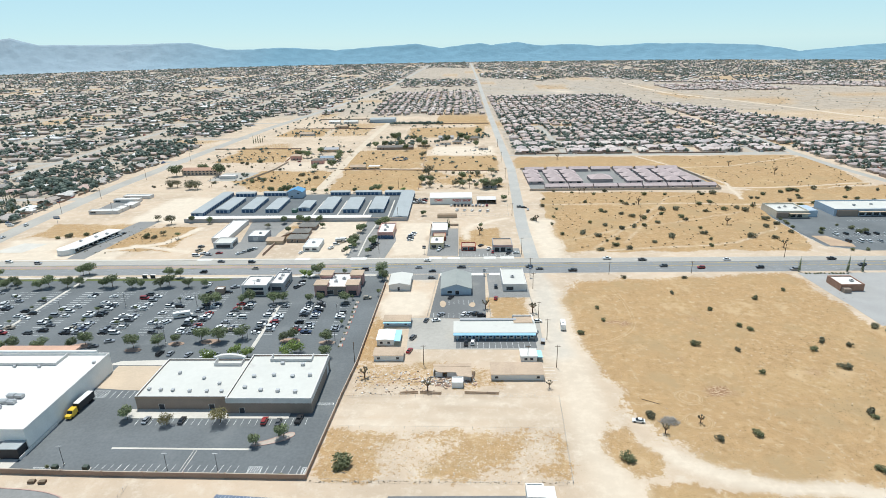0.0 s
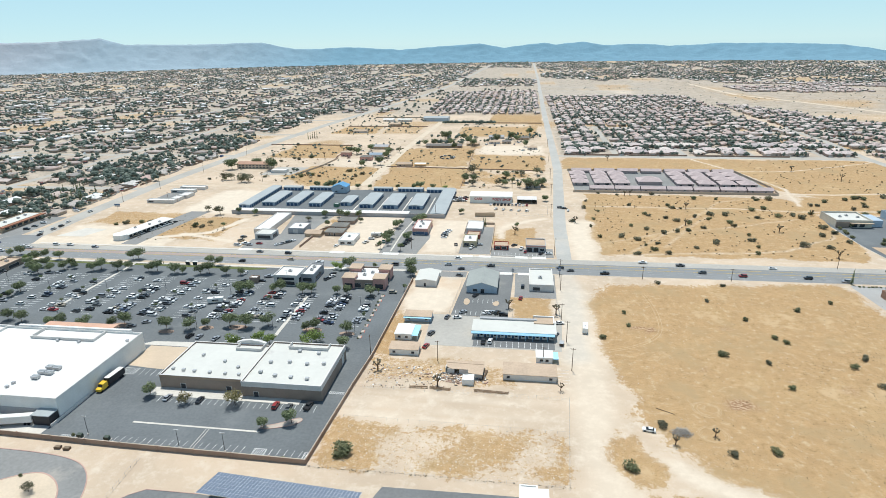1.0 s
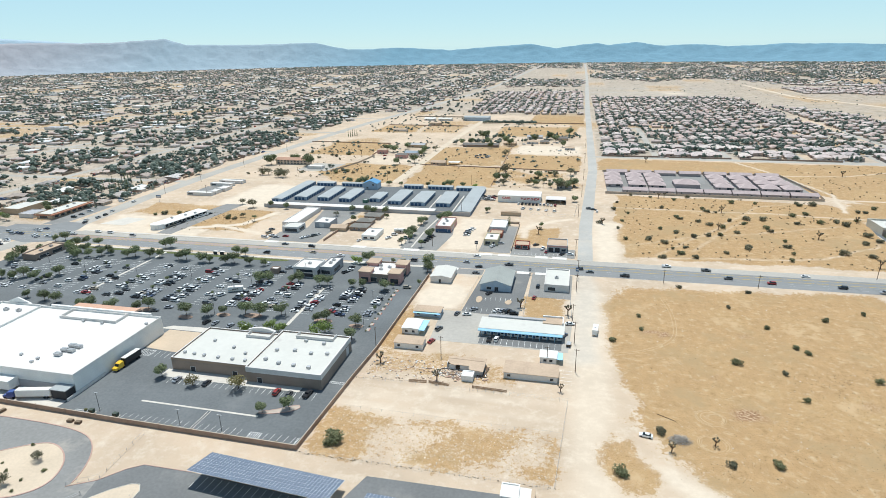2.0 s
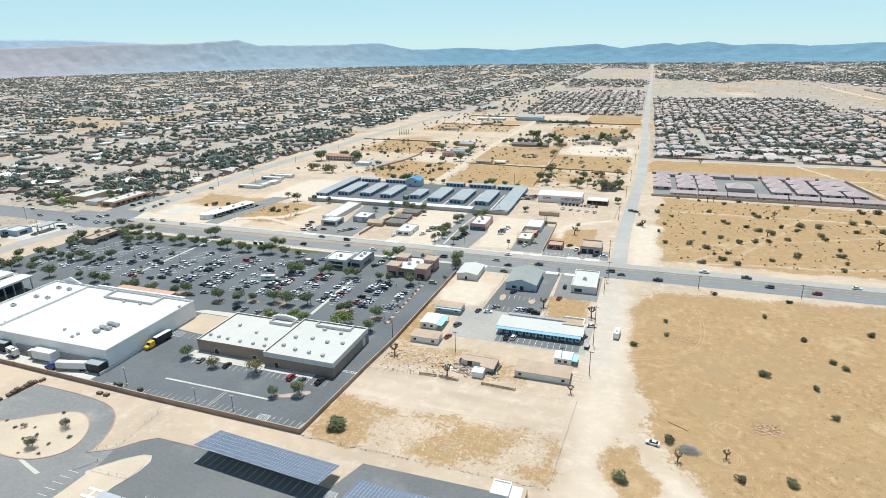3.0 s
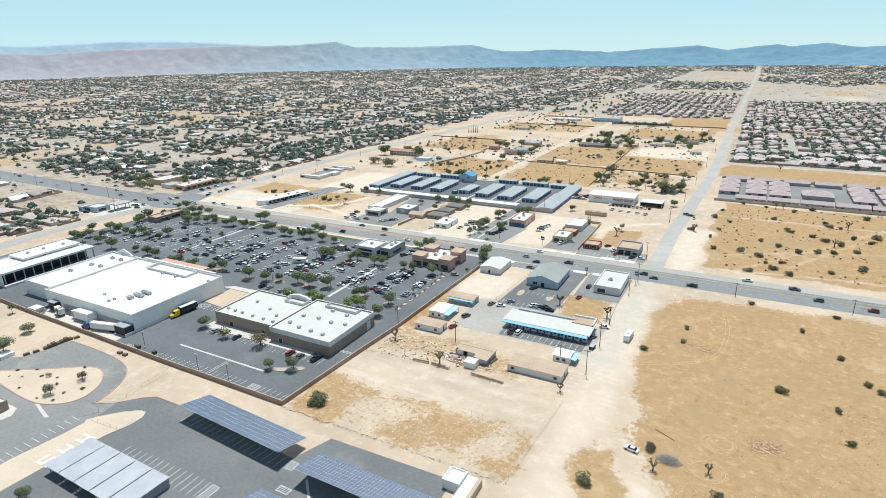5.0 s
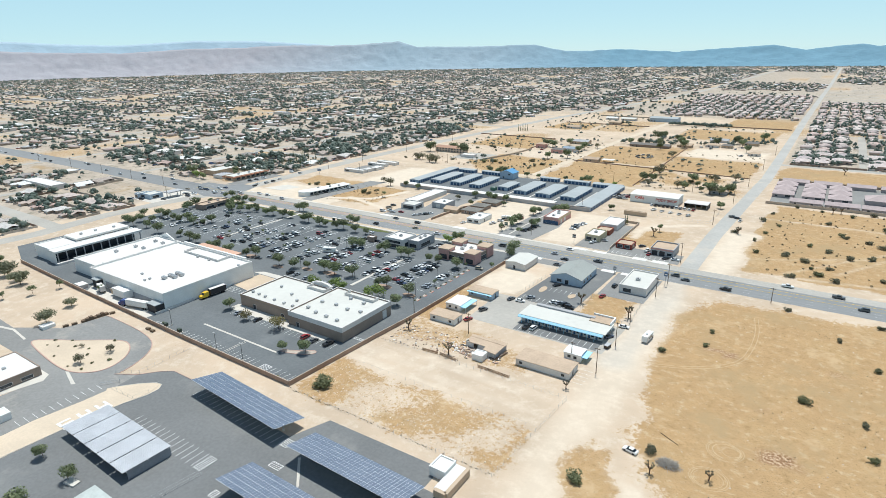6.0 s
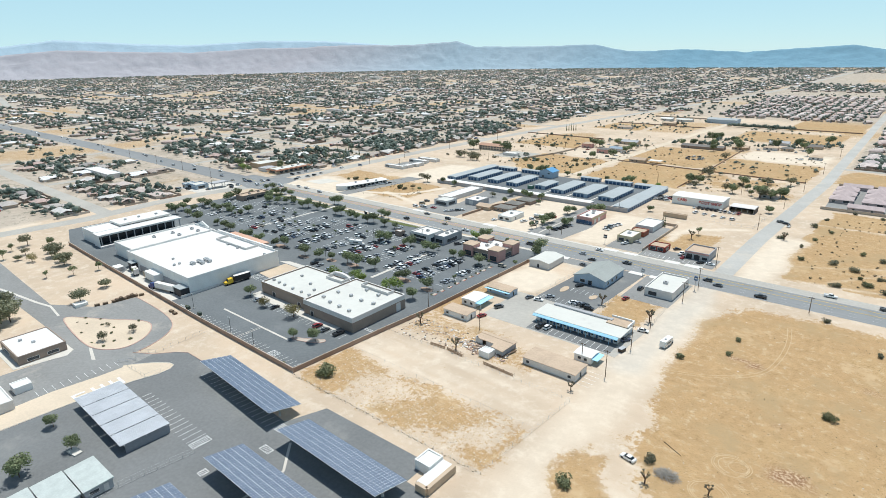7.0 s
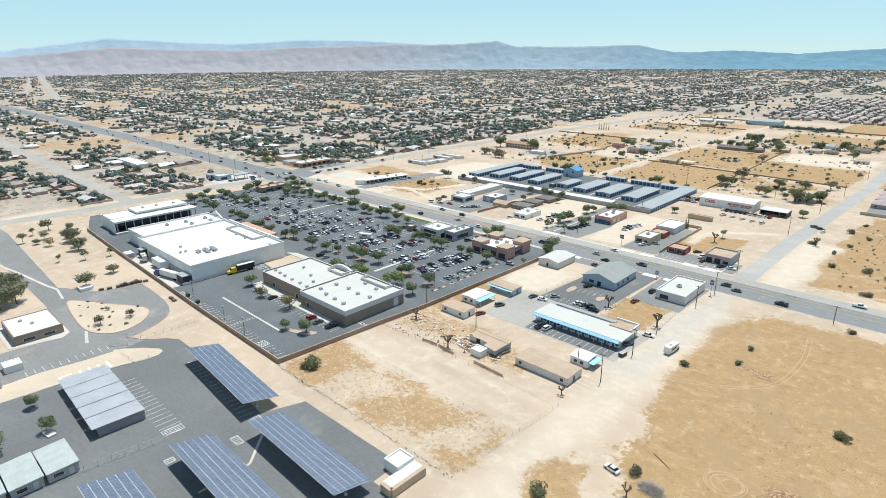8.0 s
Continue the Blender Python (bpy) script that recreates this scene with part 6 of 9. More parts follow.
# ---- housing compound with pinkish roofs ----
M_PINK_ROOF = plain("mauve_tile_roof", (0.47, 0.385, 0.375), 0.9, big=0.3, small=2.5, spread=0.16)
M_PINK_WALL = plain("mauve_wall", (0.42, 0.36, 0.35), 0.9, spread=0.12)
for k in range(7):
    x = 83 + k * 23.4
    pitched_building("courtyard_house", "low row house with a mauve tile roof", "house", x, 540.5, x + 21.5, 549, 2.8, 4.6, M_PINK_WALL, M_PINK_ROOF, "x", doors=(("window", "south", 3, 1, 1.6, 1.1), ("window", "south", 14, 1, 1.6, 1.1)), group="compound houses")
for i, x in enumerate((69, 90, 108, 167, 187, 206, 226)):
    for j, y in enumerate((562, 581, 600)):
        if i == 6:
            x -= 2
        pitched_building("courtyard_house", "house with a mauve hipped tile roof", "house", x, y, x + 15, y + 14, 3.0, 6.0, M_PINK_WALL, M_PINK_ROOF, hip=True, doors=(("window", "south", 2, 0.9, 2, 1.2), ("window", "south", 9, 0.9, 4, 1.8)), group="compound houses")
for k in range(7):
    x = 72 + k * 24
    pitched_building("courtyard_house", "low row house with a mauve tile roof", "house", x, 620, x + 20, 628, 2.8, 4.6, M_PINK_WALL, M_PINK_ROOF, "x", group="compound houses")
pitched_building("clubhouse", "larger hall with a mauve hipped roof", "hall", 132, 568, 154, 586, 3.4, 7.0, M_PINK_WALL, M_PINK_ROOF, hip=True)

# ---- shops at the eastern edge ----
east = flat_building("east_shop", "cream shop block with tan stone base and a blue corner", "shop", 250, 441, 275, 465, 5.6, plain("cream_stucco", (0.62, 0.58, 0.50), 0.9), M_ROOF_PALE, 1.1, units=((258, 453), (264, 456), (270, 452)), doors=tuple(("window", "south", 1.5 + 5 * k, 0.4, 3.6, 2.6) for k in range(4)))
part("tower", Shape().box(0, -1.2, 0, 9, -0.05, 4.4), M_BROWN_WALL, east)
part("canopy", Shape().box(9.5, -2.6, 3.4, 25, -0.06, 3.9), M_TAN_WALL, east)
part("corner", Shape().box(25.05, 2, 0, 33, 18, 5.2), M_BLUE_WALL, east)
east2 = flat_building("east_shop", "long shop block with blue walls and a tan entrance", "shop", 297, 445, 372, 472, 5.6, M_BLUE_WALL, M_ROOF_PALE, 0.8, units=((320, 458), (335, 460), (350, 462)), doors=tuple(("window", "south", 3 + 5.6 * k, 0.4, 4.2, 2.8) for k in range(12)))
part("tower", Shape().box(2, -1.4, 0, 18, -0.05, 5.0), M_BROWN_WALL, east2)
part("canopy", Shape().box(18.5, -2.8, 3.4, 70, -0.06, 3.9), M_TAN_WALL, east2)
flat_building("east_shop", "far shop block with a white roof", "shop", 376, 440, 430, 480, 6.5, plain("buff_stucco", (0.58, 0.52, 0.44), 0.9), M_ROOF_WHITE, 0.8)
brick = flat_building("brick_shop", "single-storey brick building with a white roof", "shop", 213, 299.5, 226, 312.5, 4.0, plain("brown_brick", (0.36, 0.21, 0.15), 0.9, big=0.4, small=3, spread=0.2), M_ROOF_WHITE, 0.5, units=((222, 305),), doors=(("door", "south", 3, 0.1, 1.2, 2.2, M_OFFWHITE),))
part("porch", Shape().box(0.5, -3, 0, 4.5, -0.05, 2.4), M_BROWN_WALL, brick)
for x0, y0, x1, y1 in ((-395, 290, -381.5, 302), (-401, 287, -395.2, 297)):
    flat_building("filling_station", "blue and white filling station shop", "shop", x0, y0, x1, y1, 4.2, M_BLUE_WALL, M_ROOF_PALE, 0.4, doors=(("window", "south", 0.6, 0.6, 4, 2.2), ("window", "east", 2, 0.6, 6, 2.2)))
canopy = thing("fuel_canopy", "flat canopy over fuel pumps", "canopy", -379.5, 301)
part("roof", Shape().box(0, 0, 4.4, 9, 14, 5.2), M_ROOF_GREY, canopy)
for x in (2, 7):
    for y in (2, 12):
        part("column", Shape().box(x - 0.25, y - 0.25, 0, x + 0.25, y + 0.25, 4.4), M_OFFWHITE, canopy)
long_shop = flat_building("tiled_shop", "long shop with a reddish roof edge at the crossing", "shop", -396, 376, -381, 417, 4.4, M_TAN_WALL, M_ROOF_PALE, 0.4, units=((-389, 388), (-388, 400), (-390, 409)), doors=tuple(("window", "east", 3 + 6 * k, 0.6, 4, 2.2) for k in range(6)) + (("window", "south", 3, 0.6, 8, 2.4),))
part("red_eave", Shape().box(15.06, -1.5, 3.3, 17.8, 41.6, 4.1).box(-0.6, -1.9, 3.3, 17.8, -1.5, 4.1), plain("terracotta_eave", (0.42, 0.20, 0.13), 0.9, spread=0.2), long_shop, "terracotta-tiled eave")
flat_building("warehouse", "long pale warehouse by the crossing", "warehouse", -440, 383, -421, 412, 5.0, M_TAN_WALL, M_ROOF_PALE, 0.4)
flat_building("side_store", "small grey store beside the warehouse", "shop", -414, 376, -400, 390, 3.6, M_OFFWHITE, M_ROOF_GREY, 0.3)
flat_building("warehouse", "long pale shop beside the main road", "warehouse", -560, 262, -500, 276, 4.5, M_OFFWHITE, M_ROOF_WHITE, 0.4)
# ---- cars ----
def paint(name, base, metal=0.0):
    mat, nt, bs = nodes_of(name)
    bs.inputs["Base Color"].default_value = (*base, 1)
    bs.inputs["Roughness"].default_value, bs.inputs["Metallic"].default_value = 0.35, metal
    bs.inputs["Coat Weight"].default_value = 0.5
    return mat


PAINTS = [("white", paint("white_paint", (0.78, 0.78, 0.77)), 42), ("silver", paint("silver_paint", (0.42, 0.43, 0.45), 0.5), 18), ("black", paint("black_paint", (0.015, 0.015, 0.018)), 22),
          ("grey", paint("grey_paint", (0.12, 0.125, 0.13), 0.3), 14), ("red", paint("red_car_paint", (0.28, 0.02, 0.02)), 3), ("blue", paint("blue_paint", (0.035, 0.055, 0.11)), 4), ("beige", paint("beige_paint", (0.40, 0.34, 0.26)), 3)]
M_CAR_GLASS, cgt, cgb = nodes_of("car_glass")
cgb.inputs["Base Color"].default_value, cgb.inputs["Roughness"].default_value = (0.02, 0.025, 0.03, 1), 0.08

# length, width, lower profile (x, z), glass base and top as (x0, x1, z), bed
CAR_KINDS = {
    "sedan": (1.8, [(-2.3, 0.32), (2.3, 0.32), (2.34, 0.62), (2.2, 0.80), (1.0, 0.95), (-1.55, 1.0), (-2.2, 0.95), (-2.34, 0.70)], (-1.75, 1.15, 0.96), (-1.05, 0.25, 1.43)),
    "suv": (1.9, [(-2.3, 0.42), (2.3, 0.42), (2.34, 0.80), (2.2, 1.0), (1.1, 1.1), (-2.25, 1.12), (-2.36, 0.8)], (-2.2, 1.2, 1.1), (-1.95, 0.45, 1.74)),
    "pickup": (1.95, [(-2.75, 0.48), (2.7, 0.48), (2.75, 0.88), (2.55, 1.08), (1.3, 1.14), (-2.75, 1.14)], (-0.85, 1.35, 1.12), (-0.65, 0.7, 1.78)),
    "van": (1.95, [(-2.6, 0.42), (2.5, 0.42), (2.58, 0.85), (2.25, 1.15), (1.6, 1.25), (-2.58, 1.25), (-2.62, 0.8)], (-2.5, 1.7, 1.24), (-2.4, 0.9, 1.98)),
}
CAR_MESHES = {}


def car_meshes(kind, colour, material):
    if (kind, colour) in CAR_MESHES:
        return CAR_MESHES[kind, colour]
    width, prof, base, top = CAR_KINDS[kind]
    h = width / 2
    body = Shape().side(prof, -h, h)
    x0, x1, z0 = base
    u0, u1, z1 = top
    glass = Shape().add([(x0, -h + 0.08, z0), (x1, -h + 0.08, z0), (x1, h - 0.08, z0), (x0, h - 0.08, z0), (u0, -h + 0.26, z1), (u1, -h + 0.26, z1), (u1, h - 0.26, z1), (u0, h - 0.26, z1)],
                        [(3, 2, 1, 0), (4, 5, 6, 7), (0, 1, 5, 4), (1, 2, 6, 5), (2, 3, 7, 6), (3, 0, 4, 7)])
    roof = Shape().box(u0 - 0.05, -h + 0.24, z1 + 0.003, u1 + 0.05, h - 0.24, z1 + 0.06)
    if kind == "pickup":
        body.box(-2.7, -h + 0.02, 1.143, -0.9, -h + 0.12, 1.34).box(-2.7, h - 0.12, 1.143, -0.9, h - 0.02, 1.34).box(-2.75, -h + 0.12, 1.143, -2.65, h - 0.12, 1.34)
    wheel = Shape().cyl((0, -0.11, 0), (0, 0.11, 0), 0.33, n=12)
    made = (body.mesh("body", material), glass.mesh("cabin_glass", M_CAR_GLASS), roof.mesh("roof_panel", material), wheel.mesh("wheel", M_RUBBER))
    CAR_MESHES[kind, colour] = made
    return made


CAR_NAMES = {"sedan": "sedan", "suv": "sport utility car", "pickup": "pickup truck", "van": "van"}
CAR_FIRST = {}


def car(x, y, turn, kind="sedan", colour="white", group="parked cars", where="parked on asphalt", z=0.04):
    far = math.hypot(x - 60, y - 30) > 300
    key = (kind, colour, group, where, far)
    m = pose(x, y, z, 0, 0, turn)
    if key in CAR_FIRST:
        return copy_thing(CAR_FIRST[key], m)
    material = [p for n, p, w in PAINTS if n == colour][0]
    body, glass, roof, wheel = car_meshes(kind, colour, material)
    root = thing("car" if kind != "pickup" else "pickup_truck", f"{colour} {CAR_NAMES[kind]} {where}", "car", x, y, z, turn, group)
    part("body", body, None, root)
    part("cabin_glass", glass, None, root)
    part("roof_panel", roof, None, root)
    h = CAR_KINDS[kind][0] / 2
    if far:
        part("underbody", Shape().side([(-1.75, 0.3), (-1.65, 0.02), (-1.15, 0.02), (-1.05, 0.3), (1.05, 0.3), (1.15, 0.02), (1.65, 0.02), (1.75, 0.3), (1.75, 0.5), (-1.75, 0.5)], -h + 0.02, h - 0.02), M_RUBBER, root)
    else:
        for wx in (-1.4, 1.42):
            for wy in (-h + 0.08, h - 0.08):
                part("wheel", wheel, None, root, at=(wx, wy, 0.33))
    CAR_FIRST[key] = root
    return root


rng = random.Random(7)


def any_colour():
    return rng.choices([n for n, p, w in PAINTS], [w for n, p, w in PAINTS])[0]


def any_kind():
    return rng.choices(["sedan", "suv", "pickup", "van"], [46, 34, 14, 6])[0]


# shopping centre rows
for row in range(14):
    x = -60 - 19.35 * row
    y0, y1 = (250, 286) if x > -130 else (250, 303)
    for side in (-1, 1):
        if row == 0 and side > 0:
            continue
        n = int((y1 - y0) / 2.75)
        for k in range(n):
            y = y0 + (k + 0.5) * 2.75
            full = 0.56 if -205 < x < -70 and y < 285 else 0.28
            if x < -240:
                full = 0.20
            if -170 < x < -140:
                full *= 0.45
            if y > 290:
                full *= 0.75
            if rng.random() < full:
                car(x + side * (3.1 if row else 2.8) + rng.uniform(-0.3, 0.3), y + rng.uniform(-0.2, 0.2), (0 if side > 0 else 180) + rng.choice((0, 180)) + rng.uniform(-2, 2), any_kind(), any_colour(), "cars in the shopping centre lot", "in a marked stall")
for x, y, t in ((-176, 238, 20), (-171, 243, 20), (-140, 231, 80), (-135, 231, 85), (-126, 230, 75), (-118, 229, 78), (-113, 229, 80), (-152, 263, 55), (-52, 292, 5), (-96, 308, 60), (-94, 312, 60), (-95, 316, 60), (-145, 300, 70), (-142, 306, 72), (-133, 308, 20), (-150, 313, 100)):
    car(x, y, t, any_kind(), any_colour(), "cars in the shopping centre lot", "on dark asphalt")
# behind the brown store
for x, y, t, kind, colour in ((-120.5, 181, 88, "sedan", "silver"), (-106.5, 180.8, 90, "sedan", "black"), (-74.5, 180.4, 90, "suv", "red"), (-69, 180, 92, "sedan", "grey"), (-61.5, 181.5, 84, "pickup", "black")):
    car(x, y, t, kind, colour, "cars behind the brown store", "parked behind the brown store")
# motel and clinic yards
for x, y, t, kind, colour in ((-22.8, 246, 66, "suv", "grey"), (-23.5, 233.3, 72, "sedan", "red"), (-17.3, 264.3, 75, "sedan", "grey"), (-12.3, 264.3, 15, "sedan", "white"), (-9.8, 271, 40, "sedan", "silver"), (2.2, 271.6, 60, "sedan", "white"), (5, 271.8, 60, "sedan", "silver"), (8, 271.6, 62, "suv", "black"), (11.2, 269.6, 5, "suv", "black"), (-5, 292.5, 62, "sedan", "black"), (2.8, 240.2, 88, "pickup", "black"), (6, 240.8, 84, "suv", "white"), (20, 291, 80, "sedan", "red"), (39.4, 263, 8, "sedan", "white"), (36.8, 250.5, 60, "sedan", "blue"), (-17, 321, -4, "sedan", "grey"), (21, 307, 88, "suv", "black")):
    car(x, y, t, kind, colour, "cars in the small yards", "parked in a small yard")
car(66.7, 181.3, 168, "sedan", "white", "cars in the small yards", "standing on bare dirt", 0.0)
# north side
for x, y, t, kind, colour in ((-14, 371, 70, "pickup", "white"), (-9, 378, 10, "sedan", "silver"), (15, 379, 45, "sedan", "black"), (20, 372, 75, "pickup", "white"), (22.5, 366, 85, "sedan", "red"), (33, 363.5, 60, "sedan", "black"), (38, 364, 5, "sedan", "white"), (52, 478, -10, "pickup", "grey"), (55.5, 476, -8, "sedan", "black"), (-63, 371, 8, "suv", "black"), (-62, 374.5, 8, "sedan", "black"), (-61, 378, 8, "sedan", "grey"), (-60.5, 382, 8, "suv", "black"), (-59.5, 386, 8, "sedan", "silver"), (-36, 392, 5, "sedan", "white"), (-36, 396, 5, "pickup", "grey"), (-36, 400, 5, "suv", "silver"), (-35, 404, 5, "sedan", "white"), (-34, 408, 5, "sedan", "white"), (-152, 366, 55, "sedan", "white"), (-149, 369, 55, "sedan", "silver"), (-146, 372, 55, "suv", "grey")):
    car(x, y, t, kind, colour, "cars of the roadside shops", "parked beside the roadside shops")
for x, y, t, kind, colour in ((-144, 375, 55, "sedan", "white"), (-166, 367, 5, "sedan", "red"), (-180, 362, 0, "van", "white"), (-176, 366, 10, "pickup", "white"), (-172, 364, 5, "sedan", "silver"), (-182, 372, 60, "van", "beige"), (-184, 380, 50, "suv", "grey"), (-90, 376, 60, "pickup", "white"), (-88, 384, 10, "suv", "white"), (-86, 388, 10, "van", "beige"), (-80, 372, 70, "pickup", "beige"), (-84, 394, 10, "van", "white"), (-79, 398, 15, "van", "red"), (-109, 367, 70, "sedan", "white")):
    car(x, y, t, kind, colour, "cars of the roadside shops", "parked beside the roadside shops")
for k in range(11):
    car(-7 + k * 3.1, 484.5 - 0.1 * k, 84, any_kind(), any_colour(), "cars of the body shop", "in a row at the body shop")
for k in range(9):
    car(-40 + (k % 3) * 4.5, 494 + (k // 3) * 6, 20, any_kind(), any_colour(), "cars of the body shop", "in a row at the body shop")
for k in range(5):
    car(-2 + k * 6.5, 470 - k, 70, any_kind(), "white", "cars of the body shop", "in a row at the body shop")
for k in range(9):
    car(-268 + k * 1.2, 377 + k * 4.4, 74, any_kind(), any_colour(), "cars of the long roadside shop", "in front of the long white shop")
# on the main road
for x, y, t in ((-496, 349, 2), (-475, 338, 182), (-444, 350, 0), (-419, 337, 2), (-376, 339, 180), (-363, 347, 0), (-344, 336, 180), (-314, 352, 0), (-303, 352, 0), (-281, 349, 0), (-187, 334, 180), (-162, 332, 180), (-158, 350.5, 0), (-137, 349, 0), (-131, 338, 180), (-110, 334.5, 180), (-60, 334.8, 180), (-26, 338, 180), (-17, 331.6, 180), (1, 338, 180), (-21, 350, 0), (44, 338.4, 180)):
    car(x, y, t + rng.uniform(-1, 1), any_kind(), any_colour(), "cars on the main road", "driving along the wide road", 0.08)
for x, y, t in ((50, 334.5, 182), (70, 331.6, 180), (118, 349, 0), (96, 352, 0), (128, 338, 180), (150, 334.8, 180), (186, 334.8, 180), (172, 349, 0), (205, 331.5, 180), (238, 349, 0), (250, 338, 180), (-345, 386, 92), (-348, 405, 90), (-352, 436, 90), (-374, 318, 60), (-390, 331, 182)):
    car(x, y, t + rng.uniform(-1, 1), any_kind(), any_colour(), "cars on the main road", "driving along the wide road", 0.08)
for k in range(8):
    car((-366, -370, -364, -369, -398, -396, -389, -372)[k], (322, 318, 314, 324, 283, 280, 286, 296)[k], 20, any_kind(), any_colour(), "cars at the filling station", "beside the filling station")
for k in range(20):
    car(270 + (k % 12) * 7.5 + rng.uniform(-1, 1), 383 + (k // 12) * 16, 90, any_kind(), any_colour(), "cars of the eastern shops", "in the lot of the eastern shops")
for k in range(26):
    lane = k % 4
    car(-520 - k * 34 - rng.uniform(0, 24), 345 + (-7.5, -4, 4, 7.5)[lane], 180 if lane < 2 else 0, any_kind(), any_colour(), "cars on the main road", "driving along the wide road", 0.08)
for k in range(9):
    car(-72.5 + 8.5 * math.cos(k * 0.7), 700 + 10 * math.sin(k * 0.7), k * 40 + 70, any_kind(), any_colour(), "cars in a ring on the field", "in a ring on a dry field", 0.0)
for x, y, t in ((-195, 690, 10), (-188, 668, 80), (-150, 668, 30), (-152, 690, 75), (-190, 740, 20), (-30, 796, 40), (8, 799, 80), (14, 812, 10), (-18, 790, 70), (20, 752, 30)):
    car(x, y, t, any_kind(), any_colour(), "cars in the rural yards", "in a dry yard", 0.0)
car(58, 470, 82, "sedan", "white", "cars on the side street", "driving on the side street", 0.08)


def truck(name, label, x, y, turn, cab_colour, box_colour, length=13.0, cab=True):
    root = thing(name, label, "truck", x, y, 0.04, turn)
    part("trailer", Shape().box(-length, -1.25, 1.1, 0, 1.25, 3.9), box_colour, root)
    part("trailer_roof", Shape().box(-length + 0.05, -1.2, 3.905, -0.05, 1.2, 3.96), M_ROOF_WHITE, root)
    part("chassis", Shape().box(-length + 0.5, -0.5, 0.75, 2.0 if cab else -0.5, 0.5, 1.09), M_DARK, root)
    axles = [-length + 1.5, -length + 2.8] + ([1.2, 4.4] if cab else [])
    for a in axles:
        for yy in (-1.05, 1.05):
            part("wheel", Shape().cyl((a, yy - 0.18, 0.5), (a, yy + 0.18, 0.5), 0.5, n=12), M_RUBBER, root)
    if cab:
        c = part("cab", Shape().side([(0.9, 0.7), (5.3, 0.7), (5.3, 1.7), (3.9, 1.95), (3.3, 3.1), (0.9, 3.3)], -1.15, 1.15), cab_colour, root)
        part("windscreen", Shape().add([(3.93, -1.0, 2.0), (3.93, 1.0, 2.0), (3.38, 1.0, 3.0), (3.38, -1.0, 3.0), (3.9, -1.0, 1.95), (3.9, 1.0, 1.95), (3.3, 1.0, 3.0), (3.3, -1.0, 3.0)], [(0, 1, 2, 3), (7, 6, 5, 4), (4, 5, 1, 0), (5, 6, 2, 1), (6, 7, 3, 2), (7, 4, 0, 3)]), M_CAR_GLASS, c)
    else:
        part("landing_leg", Shape().box(-1.6, -0.6, 0, -1.4, 0.6, 1.1), M_METAL, root)
    return root


truck("truck", "yellow truck with a long dark trailer beside the store", -151.0, 186.6, -94, paint("yellow_paint", (0.80, 0.50, 0.03)), M_DARK, 9)
truck("truck", "blue truck with a white trailer at the dock", -175.8, 157.4, 193, paint("truck_blue", (0.04, 0.09, 0.30)), M_WHITE, 14)
truck("trailer", "tan trailer at the dock", -197, 161.3, 190, M_WHITE, M_TAN_WALL, 7, cab=False)
truck("trailer", "white trailer at the dock", -209.5, 160.6, 168, M_WHITE, M_OFFWHITE, 7, cab=False)


def motorhome(x, y, turn, label, length=7.5):
    root = thing("motorhome", label, "motorhome", x, y, 0.04, turn)
    part("body", Shape().side([(-length / 2, 0.5), (length / 2 - 1.5, 0.5), (length / 2 - 1.5, 2.0), (length / 2 - 0.6, 2.2), (length / 2 - 0.6, 3.1), (-length / 2, 3.1)], -1.2, 1.2), M_WHITE, root)
    part("cab", Shape().side([(length / 2 - 1.49, 0.5), (length / 2 + 0.6, 0.5), (length / 2 + 0.6, 1.1), (length / 2 - 0.2, 1.3), (length / 2 - 0.7, 1.98), (length / 2 - 1.49, 1.98)], -1.0, 1.0), M_OFFWHITE, root)
    part("window", Shape().box(-2, -1.24, 1.6, 1.4, -1.2, 2.2).box(-2, 1.2, 1.6, 1.4, 1.24, 2.2), M_CAR_GLASS, root)
    part("roof_vent", Shape().box(-1.5, -0.4, 3.1, -0.5, 0.4, 3.35), M_METAL, root)
    part("stripe", Shape().box(-length / 2, -1.225, 1.1, length / 2 - 1.6, -1.2, 1.35), M_TAN_WALL, root)
    for a in (-2.2, length / 2 - 0.6):
        for yy in (-1.0, 1.0):
            part("wheel", Shape().cyl((a, yy - 0.15, 0.4), (a, yy + 0.15, 0.4), 0.4, n=12), M_RUBBER, root)


motorhome(51.3, 257, 84, "white motorhome parked at the edge of the dirt road")
motorhome(-147, 270, 20, "white motorhome in the car park", 9)
motorhome(-86, 390, 10, "white motorhome at the sales yard")

for x, y, t in ((-352, 334, 92), (-356, 336, 95), (-371, 338, 0), (-378, 337, 2), (-385, 341, 0), (-362, 352, 182), (-368, 349, 181), (-336, 347, 180), (-329, 344, 180), (-345, 372, 90), (-349, 378, 92), (-345, 394, 90), (-367, 384, 20), (-367, 392, 20), (-367, 401, 20)):
    car(x, y, t, any_kind(), any_colour(), "cars at the crossing", "waiting at the crossing", 0.08)

